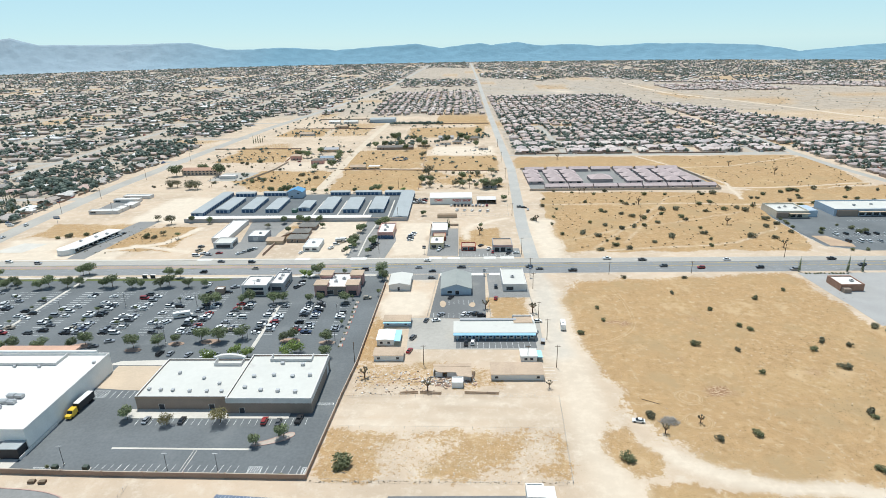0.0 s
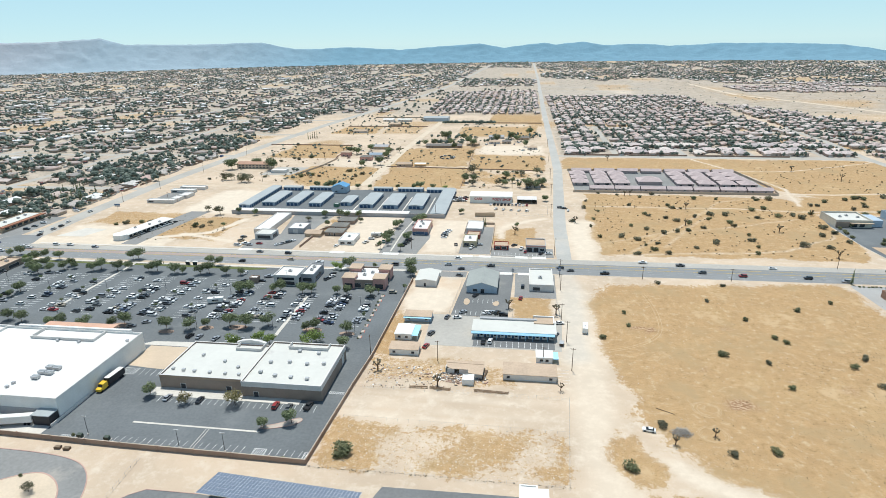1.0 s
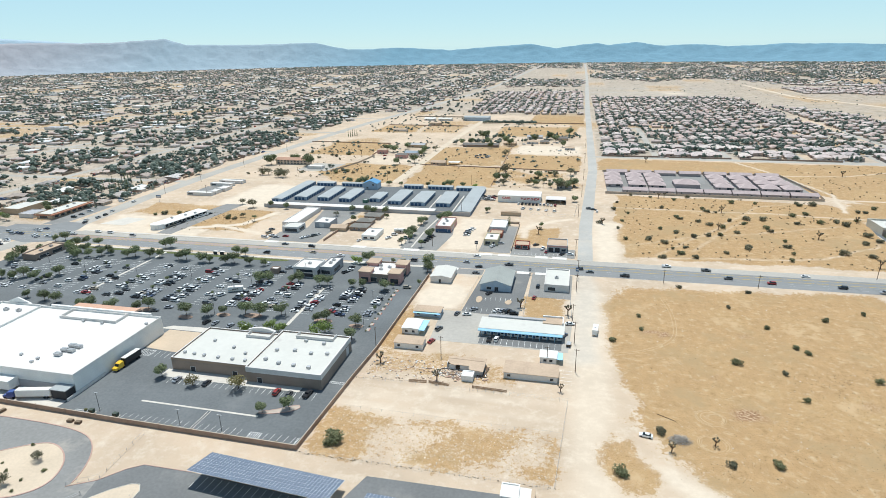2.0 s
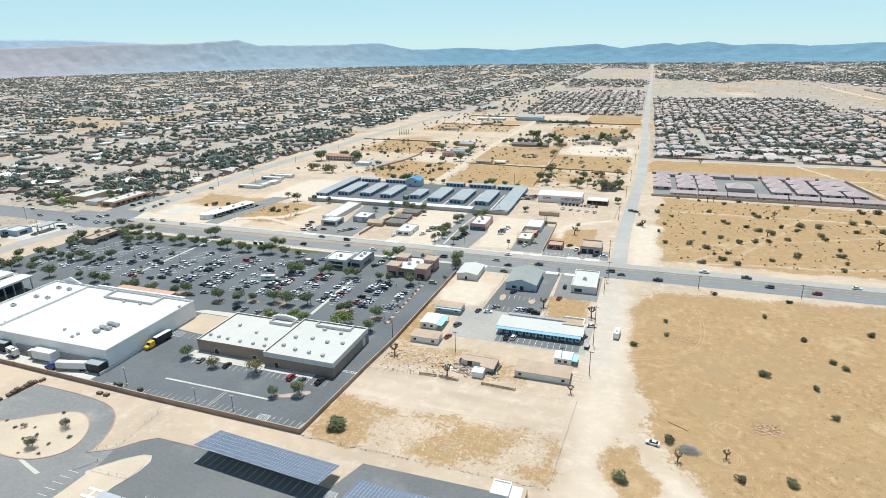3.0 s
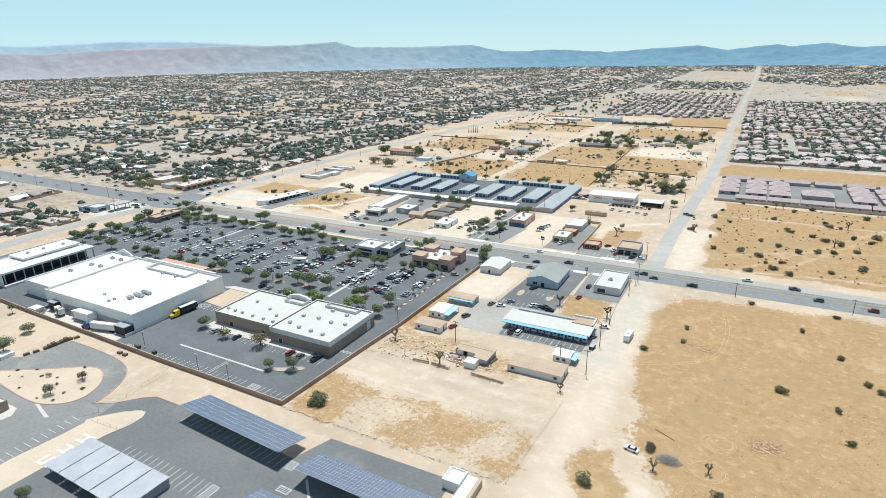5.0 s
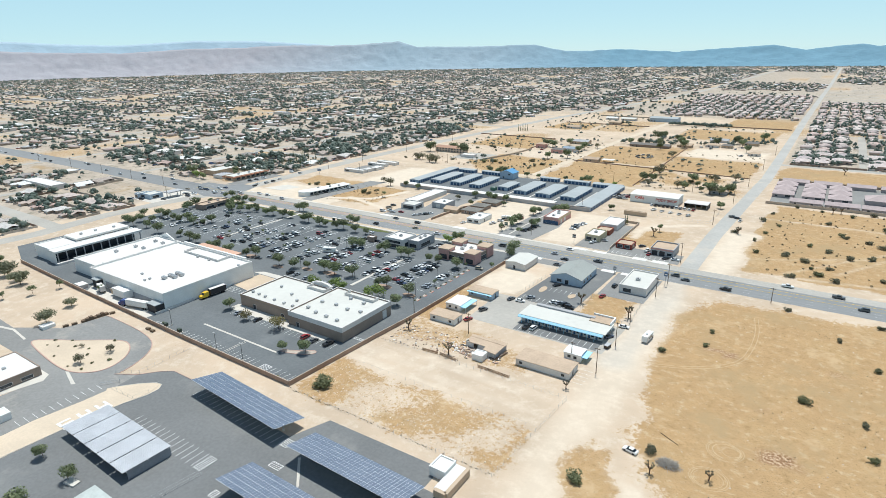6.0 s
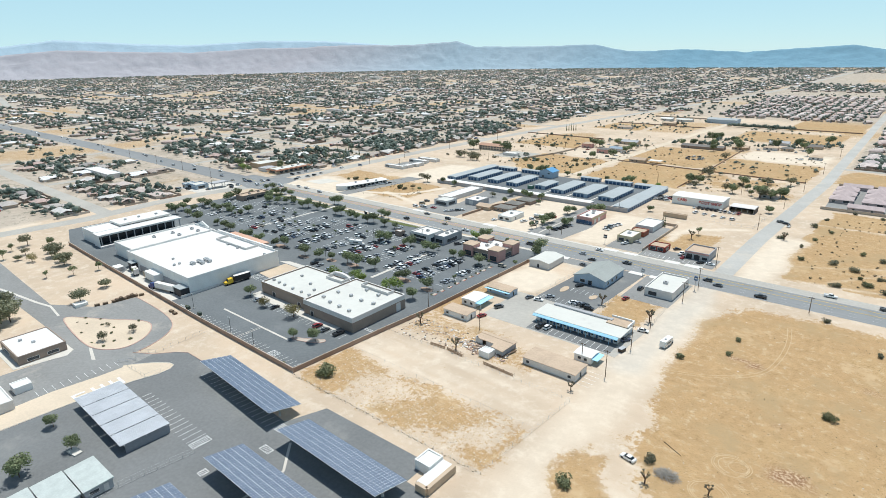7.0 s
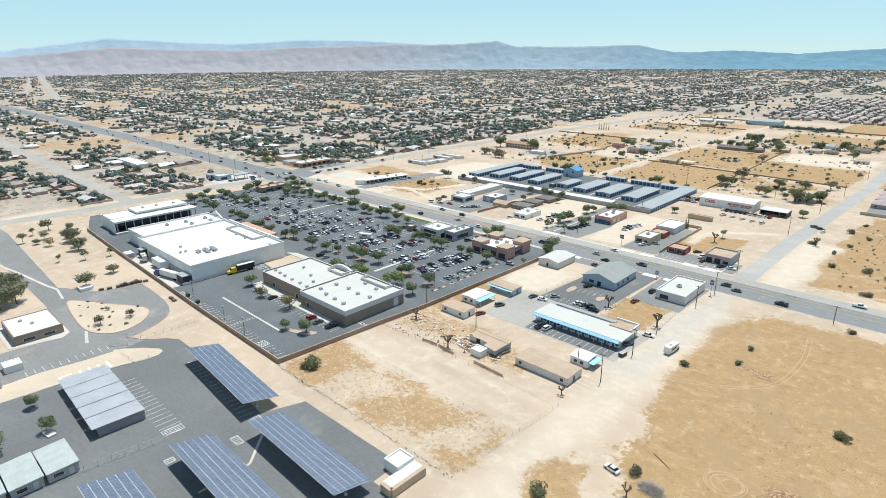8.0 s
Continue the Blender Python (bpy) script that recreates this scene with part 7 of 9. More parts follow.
# ---- plants ----
def leaf_mesh(name, blobs, count, size, material, seed, flat=0.75, fill=0.45):
    """Loose leaf clumps, mostly near the skin of a few overlapping blobs. blobs: (x, y, z, r)."""
    r = np.random.RandomState(seed)
    b = np.array(blobs, float)
    pick = r.choice(len(b), count, p=b[:, 3] ** 2 / np.sum(b[:, 3] ** 2))
    d = r.normal(size=(count, 3))
    d /= np.linalg.norm(d, axis=1)[:, None]
    rad = b[pick, 3] * (1 - fill * r.rand(count) ** 1.5) * (0.9 + 0.25 * r.rand(count))
    p = b[pick, :3] + d * rad[:, None] * np.array([1, 1, flat])
    n = d + r.normal(size=(count, 3)) * 0.55 + np.array([0, 0, 0.35])
    n /= np.linalg.norm(n, axis=1)[:, None]
    u = np.cross(n, r.normal(size=(count, 3)))
    u /= np.linalg.norm(u, axis=1)[:, None]
    w = np.cross(n, u)
    s = size * (0.6 + 0.8 * r.rand(count))[:, None]
    quad = np.stack([p - u * s * 0.5, p + w * s * 0.33, p + u * s * 0.5, p - w * s * 0.33], 1)
    me = bpy.data.meshes.new(name)
    me.vertices.add(count * 4)
    me.vertices.foreach_set("co", quad.ravel())
    me.loops.add(count * 4)
    me.loops.foreach_set("vertex_index", np.arange(count * 4))
    me.polygons.add(count)
    me.polygons.foreach_set("loop_start", np.arange(count) * 4)
    me.materials.append(material)
    me.update(calc_edges=True)
    return me


def tree_blobs(seed, h, r, n=8):
    q = random.Random(seed)
    out = [(0, 0, h, r * 0.75)]
    for k in range(n):
        a, d = q.uniform(0, math.tau), r * q.uniform(0.35, 0.75)
        out.append((math.cos(a) * d, math.sin(a) * d, h + q.uniform(-0.35, 0.3) * r, r * q.uniform(0.35, 0.6)))
    return out


def trunk_shape(h, r, seed, limbs=4):
    q = random.Random(seed)
    s = Shape().cyl((0, 0, 0), (q.uniform(-0.1, 0.1), q.uniform(-0.1, 0.1), h * 0.55), r, r * 0.7, 7)
    for k in range(limbs):
        a = k * math.tau / limbs + q.uniform(-0.4, 0.4)
        s.cyl((0, 0, h * 0.5), (math.cos(a) * h * 0.3, math.sin(a) * h * 0.3, h * q.uniform(0.85, 1.05)), r * 0.55, r * 0.2, 5)
    return s


TREE_KINDS = {"olive": ("broad grey-olive tree with a dense crown", M_LEAF_OLIVE, 4.2, 4.0, 1500, 0.62, 0.2), "gold": ("small tree with yellowing olive leaves", M_LEAF_GOLD, 3.4, 2.9, 700, 0.50, 0.13), "shade": ("shade tree with a rounded green crown", M_LEAF, 4.9, 3.65, 1300, 0.62, 0.15), "young": ("young tree with bright yellow-green leaves", M_LEAF_BRIGHT, 3.4, 2.7, 700, 0.55, 0.09),
              "small": ("small thin street tree", M_LEAF, 2.6, 1.25, 260, 0.42, 0.07), "pine": ("tall dense dark green tree", M_LEAF, 4.6, 3.9, 1100, 0.75, 0.18), "desert": ("open grey-green desert tree", M_LEAF_GREY, 3.4, 3.0, 600, 0.52, 0.14)}
TREE_FIRST = {}


def tree(x, y, kind="shade", size=1.0, group="", variant=0):
    lab, leaf, h, r, count, leaf_size, tr = TREE_KINDS[kind]
    m = pose(x, y, 0, 0, 0, rng.uniform(0, 360)) @ Matrix.Scale(size, 4)
    key = (kind, variant, group)
    if key in TREE_FIRST:
        return copy_thing(TREE_FIRST[key], m)
    root = thing("tree", lab, "tree", x, y, group=group)
    root.matrix_basis = m
    seed = sum(ord(c) for c in kind) + variant * 17
    part("trunk", trunk_shape(h, tr, seed), M_BARK, root)
    part("crown", leaf_mesh("crown", tree_blobs(seed, h, r), count, leaf_size, leaf, seed), None, root)
    TREE_FIRST[key] = root
    return root


LOT_S = [(-198, 234), (-185, 237), (-181, 240), (-155, 236), (-144, 238), (-137, 241), (-125, 243), (-117, 242), (-106, 245), (-85, 243), (-80, 244), (-139, 282), (-135, 284), (-121, 287), (-117, 288), (-103, 286), (-98, 287), (-83, 287), (-77, 288), (-63, 286), (-64, 242), (-218, 234), (-214, 236), (-237, 237), (-246, 238), (-260, 240)]
LOT_N = [(-283, 300), (-278, 304), (-271, 308), (-266, 310), (-251, 308), (-247, 310), (-235, 309), (-229, 311), (-213, 309), (-208, 310), (-195, 308), (-190, 309), (-178, 309), (-173, 310), (-161, 309), (-152, 309), (-237, 328), (-234, 330), (-180, 325), (-174, 325)]
LOT_W = [(-328, 240), (-314, 237), (-333, 257), (-300, 239), (-322, 263), (-280, 236), (-311, 262), (-302, 261), (-292, 260), (-289, 265), (-277, 262), (-271, 266), (-270, 272), (-290, 304), (-287, 312), (-301, 327), (-271, 314), (-288, 325), (-323, 330), (-329, 328), (-309, 250), (-320, 246)]
for i, (x, y) in enumerate(LOT_S + LOT_N + LOT_W):
    tree(x + rng.uniform(-0.5, 0.5), y + rng.uniform(-0.5, 0.5), "shade", rng.uniform(0.78, 1.08), "car park trees", i % 4)
for row in range(13):
    for y in (262, 276, 290):
        if rng.random() < 0.6:
            tree(-60 - 19.35 * row, y + rng.uniform(-3, 3), "small", rng.uniform(0.8, 1.1), "car park saplings", row % 2)
for x, y in ((-103.7, 229.5), (-97.5, 227.5), (-76.2, 232), (-79.8, 229), (-114, 224)):
    tree(x, y, "young", rng.uniform(0.95, 1.2), "trees in front of the brown store")
for x, y, k, s in ((-61, 228, "shade", 0.9), (-46.5, 318, "shade", 1.05), (-48, 327, "shade", 1.1), (-46, 296, "small", 1.3), (-87, 326, "shade", 1.0), (-71, 326, "small", 1.4), (-64, 324, "shade", 0.8), (-96, 325, "young", 1.0), (-92, 324, "young", 0.9), (-128.4, 182, "shade", 0.8), (-111.4, 178.6, "gold", 1.0), (-91.3, 180.2, "gold", 1.3), (-73.4, 167, "shade", 0.75), (-64.4, 171.2, "shade", 0.95), (-85, 80.8, "shade", 0.75), (-67, 80, "shade", 0.8), (-66, 66, "pine", 0.95), (-72, 58, "pine", 0.9), (-189.5, 126, "olive", 1.05), (-200, 142, "olive", 0.75), (-233, 138, "small", 1.2), (-240, 127, "small", 1.3)):
    tree(x, y, k, s, "", int(abs(x)) % 3)
for x, y, k, s in ((-256, 141, "olive", 1.2), (-263, 142, "olive", 1.15), (-276, 143, "olive", 1.25), (-287, 144, "olive", 1.1), (-296, 121.5, "small", 1.4), (-277, 131, "gold", 0.8), (-287, 127, "olive", 0.75), (-305, 150, "shade", 0.95), (-316, 140, "desert", 1.6), (-311, 130, "small", 1.1), (-296, 133, "desert", 0.9), (-205, 158.5, "small", 1.0), (-230, 150, "small", 1.1), (-135.4, 127.8, "desert", 0.75), (-150.1, 123.2, "desert", 0.5), (-136.8, 116.3, "desert", 0.55), (-190, 97, "olive", 1.35), (-199, 93, "olive", 1.3), (-186, 90, "olive", 1.2), (-208, 98, "olive", 1.3), (-203, 85, "olive", 1.3)):
    tree(x, y, k, s, "", int(abs(x)) % 3)
for x, y, k, s in ((-76, 380, "pine", 1.0), (-75, 386, "shade", 0.9), (-75, 412, "pine", 1.0), (-73, 418, "shade", 0.8), (-62, 384, "pine", 0.9), (-61, 390, "shade", 0.85), (-61.5, 423, "pine", 1.0), (-58, 432, "pine", 0.95), (-60, 428, "shade", 0.8), (-73, 372, "small", 1.2), (-77, 365, "small", 1.2), (-62, 362, "small", 1.2), (-140, 436, "shade", 1.1), (-128, 437, "shade", 1.2), (-121, 436, "shade", 1.0), (-112, 438, "shade", 1.0), (-150, 424, "desert", 1.2), (-130, 412, "shade", 0.8), (-107, 424, "shade", 0.7), (-218, 442, "pine", 0.9), (-202, 438, "shade", 0.9), (-232, 436, "desert", 1.0)):
    tree(x, y, k, s, "", int(abs(x)) % 3)
for x, y, k, s in ((-102, 790, "pine", 1.3), (-114, 784, "shade", 1.2), (-93, 838, "pine", 1.4), (-91, 866, "shade", 1.3), (-80, 798, "pine", 1.3), (-65, 836, "shade", 1.3), (-56, 806, "pine", 1.2), (-46, 782, "shade", 1.2), (-70, 760, "shade", 1.0), (3, 845, "pine", 1.2), (29, 890, "pine", 1.2), (12, 824, "shade", 1.1), (22, 782, "shade", 1.0), (-18, 824, "shade", 1.2), (-146, 652, "shade", 1.1), (-147, 691, "shade", 1.0), (-164, 637, "shade", 0.9), (-150, 716, "shade", 1.1), (-192, 716, "pine", 1.1), (-140, 735, "desert", 1.2), (-180, 744, "shade", 1.0), (-204, 724, "pine", 1.0)):
    tree(x, y, k, s, "rural trees", int(abs(x)) % 3)
for x, y, k, s in ((-45, 712, "desert", 1.6), (-38, 568, "shade", 1.0), (-33, 609, "desert", 1.3), (3, 584, "shade", 1.0), (19, 600, "desert", 1.4), (24, 546, "shade", 1.2), (38, 556, "pine", 1.0), (35, 609, "desert", 1.2), (-29, 554, "desert", 1.1), (-312, 616, "pine", 1.4), (-264, 617, "pine", 1.5), (-290, 634, "shade", 1.1), (-293, 562, "desert", 1.3), (-287, 564, "desert", 1.2), (-271, 555, "desert", 1.4), (-263, 555, "desert", 1.4)):
    tree(x, y, k, s, "rural trees", int(abs(x)) % 3)
for x, y, k, s in ((-248, 446, "desert", 1.1), (-210, 400, "small", 1.2), (-225, 408, "desert", 1.1), (-182, 535, "shade", 1.2), (-172, 535, "pine", 0.9), (-165, 534, "shade", 1.1), (-140, 535, "shade", 0.9), (-128, 535, "shade", 0.8), (-100, 536, "shade", 0.8), (-84, 536, "pine", 0.9), (-78, 536, "shade", 1.0), (-66, 537, "shade", 0.7), (-54, 537, "young", 0.9), (-45, 452, "desert", 0.9), (-30, 455, "pine", 0.7), (-30, 571, "shade", 1.0), (3, 550, "shade", 1.0), (10, 569, "shade", 0.9), (17, 550, "shade", 0.9), (33, 546, "shade", 1.0), (25, 544, "desert", 1.1), (-4, 557, "desert", 0.9)):
    tree(x, y, k, s, "", int(abs(x)) % 3)
for x, y, k, s in ((40, 500, "pine", 0.8), (16, 416, "small", 1.2)):
    tree(x, y, k, s, "", int(abs(x)) % 3)


for x, y, k, s in ((-322, 288, "pine", 1.0), (-324, 296, "shade", 1.0), (-320, 283, "shade", 1.1), (-303, 320, "shade", 0.9), (-322, 308, "shade", 0.8), (-310, 321, "young", 0.9), (-300, 312, "shade", 0.8), (-412, 402, "shade", 1.2), (-404, 396, "pine", 1.0), (-416, 366, "shade", 1.1), (-424, 368, "young", 1.6), (-434, 370, "young", 1.5), (-444, 374, "shade", 1.4)):
    tree(x, y, k, s, "", int(abs(x)) % 3)


def cypress(x, y, h=9.0):
    root = thing("cypress", "tall narrow dark cypress", "tree", x, y, 0, rng.uniform(0, 360), group="cypresses")
    if "cypress" not in TREE_FIRST:
        TREE_FIRST["cypress"] = leaf_mesh("crown", [(0, 0, 1.0 + k * 0.8, 0.75 * (1 - 0.085 * k) + 0.1) for k in range(11)], 420, 0.45, M_LEAF, 5, 1.0, 0.3)
    part("trunk", Shape().cyl((0, 0, 0), (0, 0, 2), 0.14, 0.1, 6), M_BARK, root)
    c = part("crown", TREE_FIRST["cypress"], None, root)
    c.scale = (1, 1, h / 9)


for x, y, h in ((206.5, 329, 9.5), (235, 328.3, 10), (244, 328.6, 8.5), (-9.2, 422, 7), (-8, 423, 7.5)):
    cypress(x, y, h)
for k in range(16):
    cypress(-385 - rng.uniform(0, 40), 455 + rng.uniform(0, 60), rng.uniform(8, 12))
for k in range(5):
    cypress(-301 + k * 2.6, 836 + k * 2.4, rng.uniform(9, 12))

SHRUB_FIRST = {}


def shrub(x, y, size=1.0, kind="green", group="field shrubs"):
    v = rng.randrange(3)
    key = (kind, v, group)
    if key not in SHRUB_FIRST:
        leaf = {"green": M_LEAF_GREY, "dark": M_LEAF_SHRUB, "dry": M_LEAF_DRY}[kind]
        q = random.Random(v * 5 + len(kind))
        blobs = [(q.uniform(-0.9, 0.9), q.uniform(-0.7, 0.7), q.uniform(0.45, 1.0), q.uniform(0.55, 0.85)) for k in range(6)]
        SHRUB_FIRST[key] = leaf_mesh("shrub", blobs, 620, 0.30, leaf, v + 40, 0.8, 0.45)
    ob = new("shrub", SHRUB_FIRST[key])
    ob.matrix_basis = pose(x, y, 0, 0, 0, rng.uniform(0, 360)) @ Matrix.Diagonal((size * rng.uniform(0.85, 1.2), size * rng.uniform(0.85, 1.2), size * rng.uniform(0.8, 1.0), 1))
    return tagged(ob, {"green": "grey-green desert shrub on dry ground", "dark": "dense dark green shrub on dry ground", "dry": "dry brown brush on bare ground"}[kind], "shrub", group)


FIELD_A = [(73, 278), (99, 320), (134, 320), (120, 297), (131, 276), (182, 300), (161, 290), (139, 258), (142, 254), (110, 239), (126, 234), (129, 215), (59, 251), (161, 234), (170, 241), (179, 238), (203, 256), (155, 188), (155, 184), (93, 171), (107, 174), (138, 156), (205, 250)]
for x, y in FIELD_A:
    shrub(x, y, rng.uniform(1.1, 1.6), "dark" if rng.random() < 0.6 else "green")
shrub(73, 264, 1.15, "dark")
shrub(166, 219, 1.7, "green")
shrub(57.2, 160, 2.1, "dark")
shrub(-40.5, 156.3, 2.9, "dark")
shrub(-41.4, 155.6, 1.8, "dark")
shrub(72, 184.5, 1.5, "green")
def brush_pile(x, y, r, n):
    """A heap of cut branches lying crosswise."""
    q = random.Random(12)
    root = thing("brush_pile", "heap of grey cut branches on dry ground", "brush", x, y)
    bark = plain("grey_twig", (0.46, 0.415, 0.365), 0.95, big=1.0, small=6, spread=0.3)
    for layer in range(3):
        sticks = Shape()
        for k in range(n):
            a, d = q.uniform(0, math.tau), r * math.sqrt(q.random()) * (1 - 0.22 * layer)
            px, py, z = math.cos(a) * d * 1.25, math.sin(a) * d * 0.8, 0.1 + (0.5 + 0.55 * layer) * (1 - (d / r) ** 2) * q.uniform(0.4, 1.0)
            b, l = q.uniform(0, math.tau), q.uniform(0.6, 1.5)
            sticks.cyl((px - math.cos(b) * l, py - math.sin(b) * l, max(0.05, z - q.uniform(0, 0.4))), (px + math.cos(b) * l, py + math.sin(b) * l, z + q.uniform(0.1, 0.8)), 0.07, 0.03, 4)
        part("branch_layer", sticks, bark, root)


brush_pile(78, 181.2, 3.0, 90)
log = thing("fallen_pole", "dark wooden pole lying in the dry field", "pole", 72.2, 195.6)
part("log", Shape().cyl((0, 0, 0.12), (6.0, -3.3, 0.12), 0.10, 0.08, 8), M_POLE, log)
for k in range(12):
    shrub(209 + k * 2.2, 325.2 + rng.uniform(-0.3, 0.3), rng.uniform(0.5, 0.7), "dark", "hedge by the brick building")
for x, y in ((250.5, 436), (251, 430), (250, 424), (249.5, 416), (262, 402), (268, 410), (284, 420), (290, 412), (296, 405), (272, 366), (262, 366), (255, 470), (262, 474), (270, 476), (248, 474), (288, 476)):
    shrub(x, y, rng.uniform(1.0, 1.9), "dark", "planting of the eastern shops")
FIELD_B = [(76, 502), (72, 480), (82, 469), (76, 447), (71, 428), (59, 440), (76, 403), (111, 490), (89, 531), (106, 526), (124, 519), (137, 529), (139, 447), (134, 419), (121, 415), (143, 492), (144, 485), (151, 483), (118, 463), (120, 459), (132, 454), (155, 461), (147, 441), (142, 423), (154, 430), (164, 453), (105, 388), (113, 391), (109, 378), (117, 372), (96, 369), (137, 384), (153, 396), (178, 437), (178, 401), (181, 415), (178, 389), (173, 375)]
FIELD_C = [(221, 521), (221, 515), (232, 517), (217, 488), (206, 483), (202, 460), (220, 464), (232, 469), (235, 461), (242, 426), (238, 435), (231, 418), (260, 442), (224, 391), (209, 394), (242, 404), (290, 403), (170, 517), (188, 516), (112, 424), (102, 431), (91, 405), (101, 399), (177, 444), (180, 466), (169, 466), (259, 500), (275, 513), (305, 526), (331, 532), (362, 531)]
FIELD_D = [(-311, 565), (-296, 567), (-275, 564), (-269, 564), (-255, 578), (-273, 665), (-264, 684), (-253, 677), (-242, 660), (-244, 690), (-217, 584), (-216, 597), (-207, 591), (-197, 586), (-170, 590), (-158, 574), (-156, 589), (-240, 620), (-171, 611), (-153, 599), (-205, 642), (-40, 589), (14, 614), (-8, 615), (33, 636), (24, 652), (-35, 625), (1, 587), (37, 573), (-236, 403), (-229, 402), (-303, 402), (-296, 404), (-286, 410), (-277, 408)]
for x, y in FIELD_B:
    shrub(x, y, rng.uniform(1.2, 2.1), "dark" if rng.random() < 0.45 else "green")
for x, y in FIELD_C + FIELD_D:
    shrub(x, y, rng.uniform(1.5, 2.6), "dark" if rng.random() < 0.4 else "green")

for k in range(16):
    shrub(rng.uniform(255, 400), rng.uniform(482, 528), rng.uniform(1.2, 2.0), "dark" if k % 2 else "green")


def scrub(name, places, label):
    """Small weeds and dry tufts too many to count, joined."""
    p = np.array(places)
    r = np.random.RandomState(21)
    n = 26
    d = r.normal(size=(n, 3))
    d /= np.linalg.norm(d, axis=1)[:, None]
    c = d * np.array([0.5, 0.5, 0.35]) + np.array([0, 0, 0.35])
    u = np.cross(d, r.normal(size=(n, 3)))
    u /= np.linalg.norm(u, axis=1)[:, None]
    w = np.cross(d, u)
    v = np.stack([c - u * 0.22, c + w * 0.16, c + u * 0.22, c - w * 0.16], 1).reshape(-1, 3)
    f = [(4 * i, 4 * i + 1, 4 * i + 2, 4 * i + 3) for i in range(n)]
    pos = np.stack([p[:, 0], p[:, 1], np.zeros(len(p))], 1)
    size = np.stack([p[:, 2], p[:, 2], p[:, 2] * 0.8], 1)
    tagged(new(name, repeat_mesh(name, v, f, [0] * n, pos, size, r.uniform(0, 6, len(p)), [leaf_material("scrub_leaf", (0.09, 0.09, 0.05), (0.26, 0.20, 0.12))])), label, "weeds", kind="stuff")


spots = [(rng.uniform(78, 245), rng.uniform(368, 528), rng.uniform(0.5, 1.6)) for k in range(330)]
for k in range(34):
    cx, cy = rng.uniform(80, 215), rng.uniform(155, 315)
    spots += [(cx + rng.gauss(0, 7), cy + rng.gauss(0, 5), rng.uniform(0.16, 0.42)) for j in range(15)]
field_rng = random.Random(41)
for k in range(60):
    cx, cy = field_rng.uniform(92, 225), field_rng.uniform(150, 235)
    spots += [(cx + field_rng.gauss(0, 8), cy + field_rng.gauss(0, 5), field_rng.uniform(0.14, 0.34)) for j in range(16)]
spots += [(field_rng.uniform(72, 215), field_rng.uniform(155, 318), field_rng.uniform(0.1, 0.26)) for j in range(900)]
spots = [p for p in spots if p[0] > 62]
for k in range(46):
    cx, cy = rng.uniform(128, 190), rng.uniform(185, 245)
    spots += [(cx + rng.gauss(0, 5), cy + rng.gauss(0, 4), rng.uniform(0.22, 0.46)) for j in range(10)]
spots += [(rng.uniform(255, 405), rng.uniform(540, 695), rng.uniform(0.6, 1.8)) for k in range(200)]
spots += [(rng.uniform(-320, 44), rng.uniform(545, 760), rng.uniform(0.6, 2.2)) for k in range(420)]
spots += [(rng.uniform(-50, 37), rng.uniform(148.7, 149.8), rng.uniform(0.2, 0.5)) for k in range(90)]
spots += [(rng.uniform(-46, 37), rng.uniform(152, 176), rng.uniform(0.15, 0.4)) for k in range(70)]
spots += [(rng.uniform(-265, -205), rng.uniform(368, 430), rng.uniform(0.4, 1.2)) for k in range(120)]
scrub("weeds", spots, "scattered dry weeds and tufts on the open ground")
for k in range(22):
    shrub(-50 + k * 4.05 + rng.uniform(-0.6, 0.6), 149.3 + rng.uniform(-0.3, 0.3), rng.uniform(0.12, 0.26), "dry", "weeds along the fence")
for x, y in ((-167, 120), (-160, 118), (-160, 124), (-153, 122), (-144, 134), (-144, 118), (-132.4, 118.5), (-138.2, 112), (-152, 113), (-128.5, 124), (-146, 124), (-141, 121), (-165, 116), (-131, 114)):
    shrub(x, y, rng.uniform(0.35, 0.7), "dark", "island planting")
for k in range(12):
    shrub(-57.2 + rng.uniform(-0.3, 0.3), 238 + k * 4.6, rng.uniform(0.4, 0.6), "dark", "planting along the alley")
for x, y in ((-142, 155.5), (-103, 152.5), (-77, 152), (-60, 152), (-93, 152.3)):
    shrub(x, y, rng.uniform(0.5, 0.8), "dark", "planting along the wall")


M_JOSHUA = leaf_material("joshua_leaf", (0.17, 0.155, 0.10), (0.29, 0.255, 0.17))


def joshua_tree(x, y, size=1.0, seed=0):
    q = random.Random(seed)
    root = thing("joshua_tree", "joshua tree with spiky tufts on crooked arms", "tree", x, y, 0, q.uniform(0, 360), group="joshua trees")
    wood, tips = Shape(), []
    wood.cyl((0, 0, 0), (0.1, 0, 2.0 * size), 0.22 * size, 0.17 * size, 7)
    for k in range(6):
        a, rr = k * 1.05 + q.uniform(-0.3, 0.3), q.uniform(0.7, 1.3) * size
        mid = Vector((math.cos(a) * rr * 0.7, math.sin(a) * rr * 0.7, q.uniform(2.3, 2.9) * size))
        tip = mid + Vector((math.cos(a) * 0.35, math.sin(a) * 0.35, q.uniform(0.4, 1.0))) * size
        wood.cyl((0.1, 0, q.uniform(1.5, 2.0) * size), mid, 0.15 * size, 0.12 * size, 6)
        wood.cyl(mid, tip, 0.12 * size, 0.10 * size, 6)
        tips.append((*tip, 0.36 * size))
    part("trunk", wood, M_BARK, root)
    part("crown", leaf_mesh("crown", tips, 340, 0.30 * size, M_JOSHUA, seed, 0.9, 0.5), None, root)


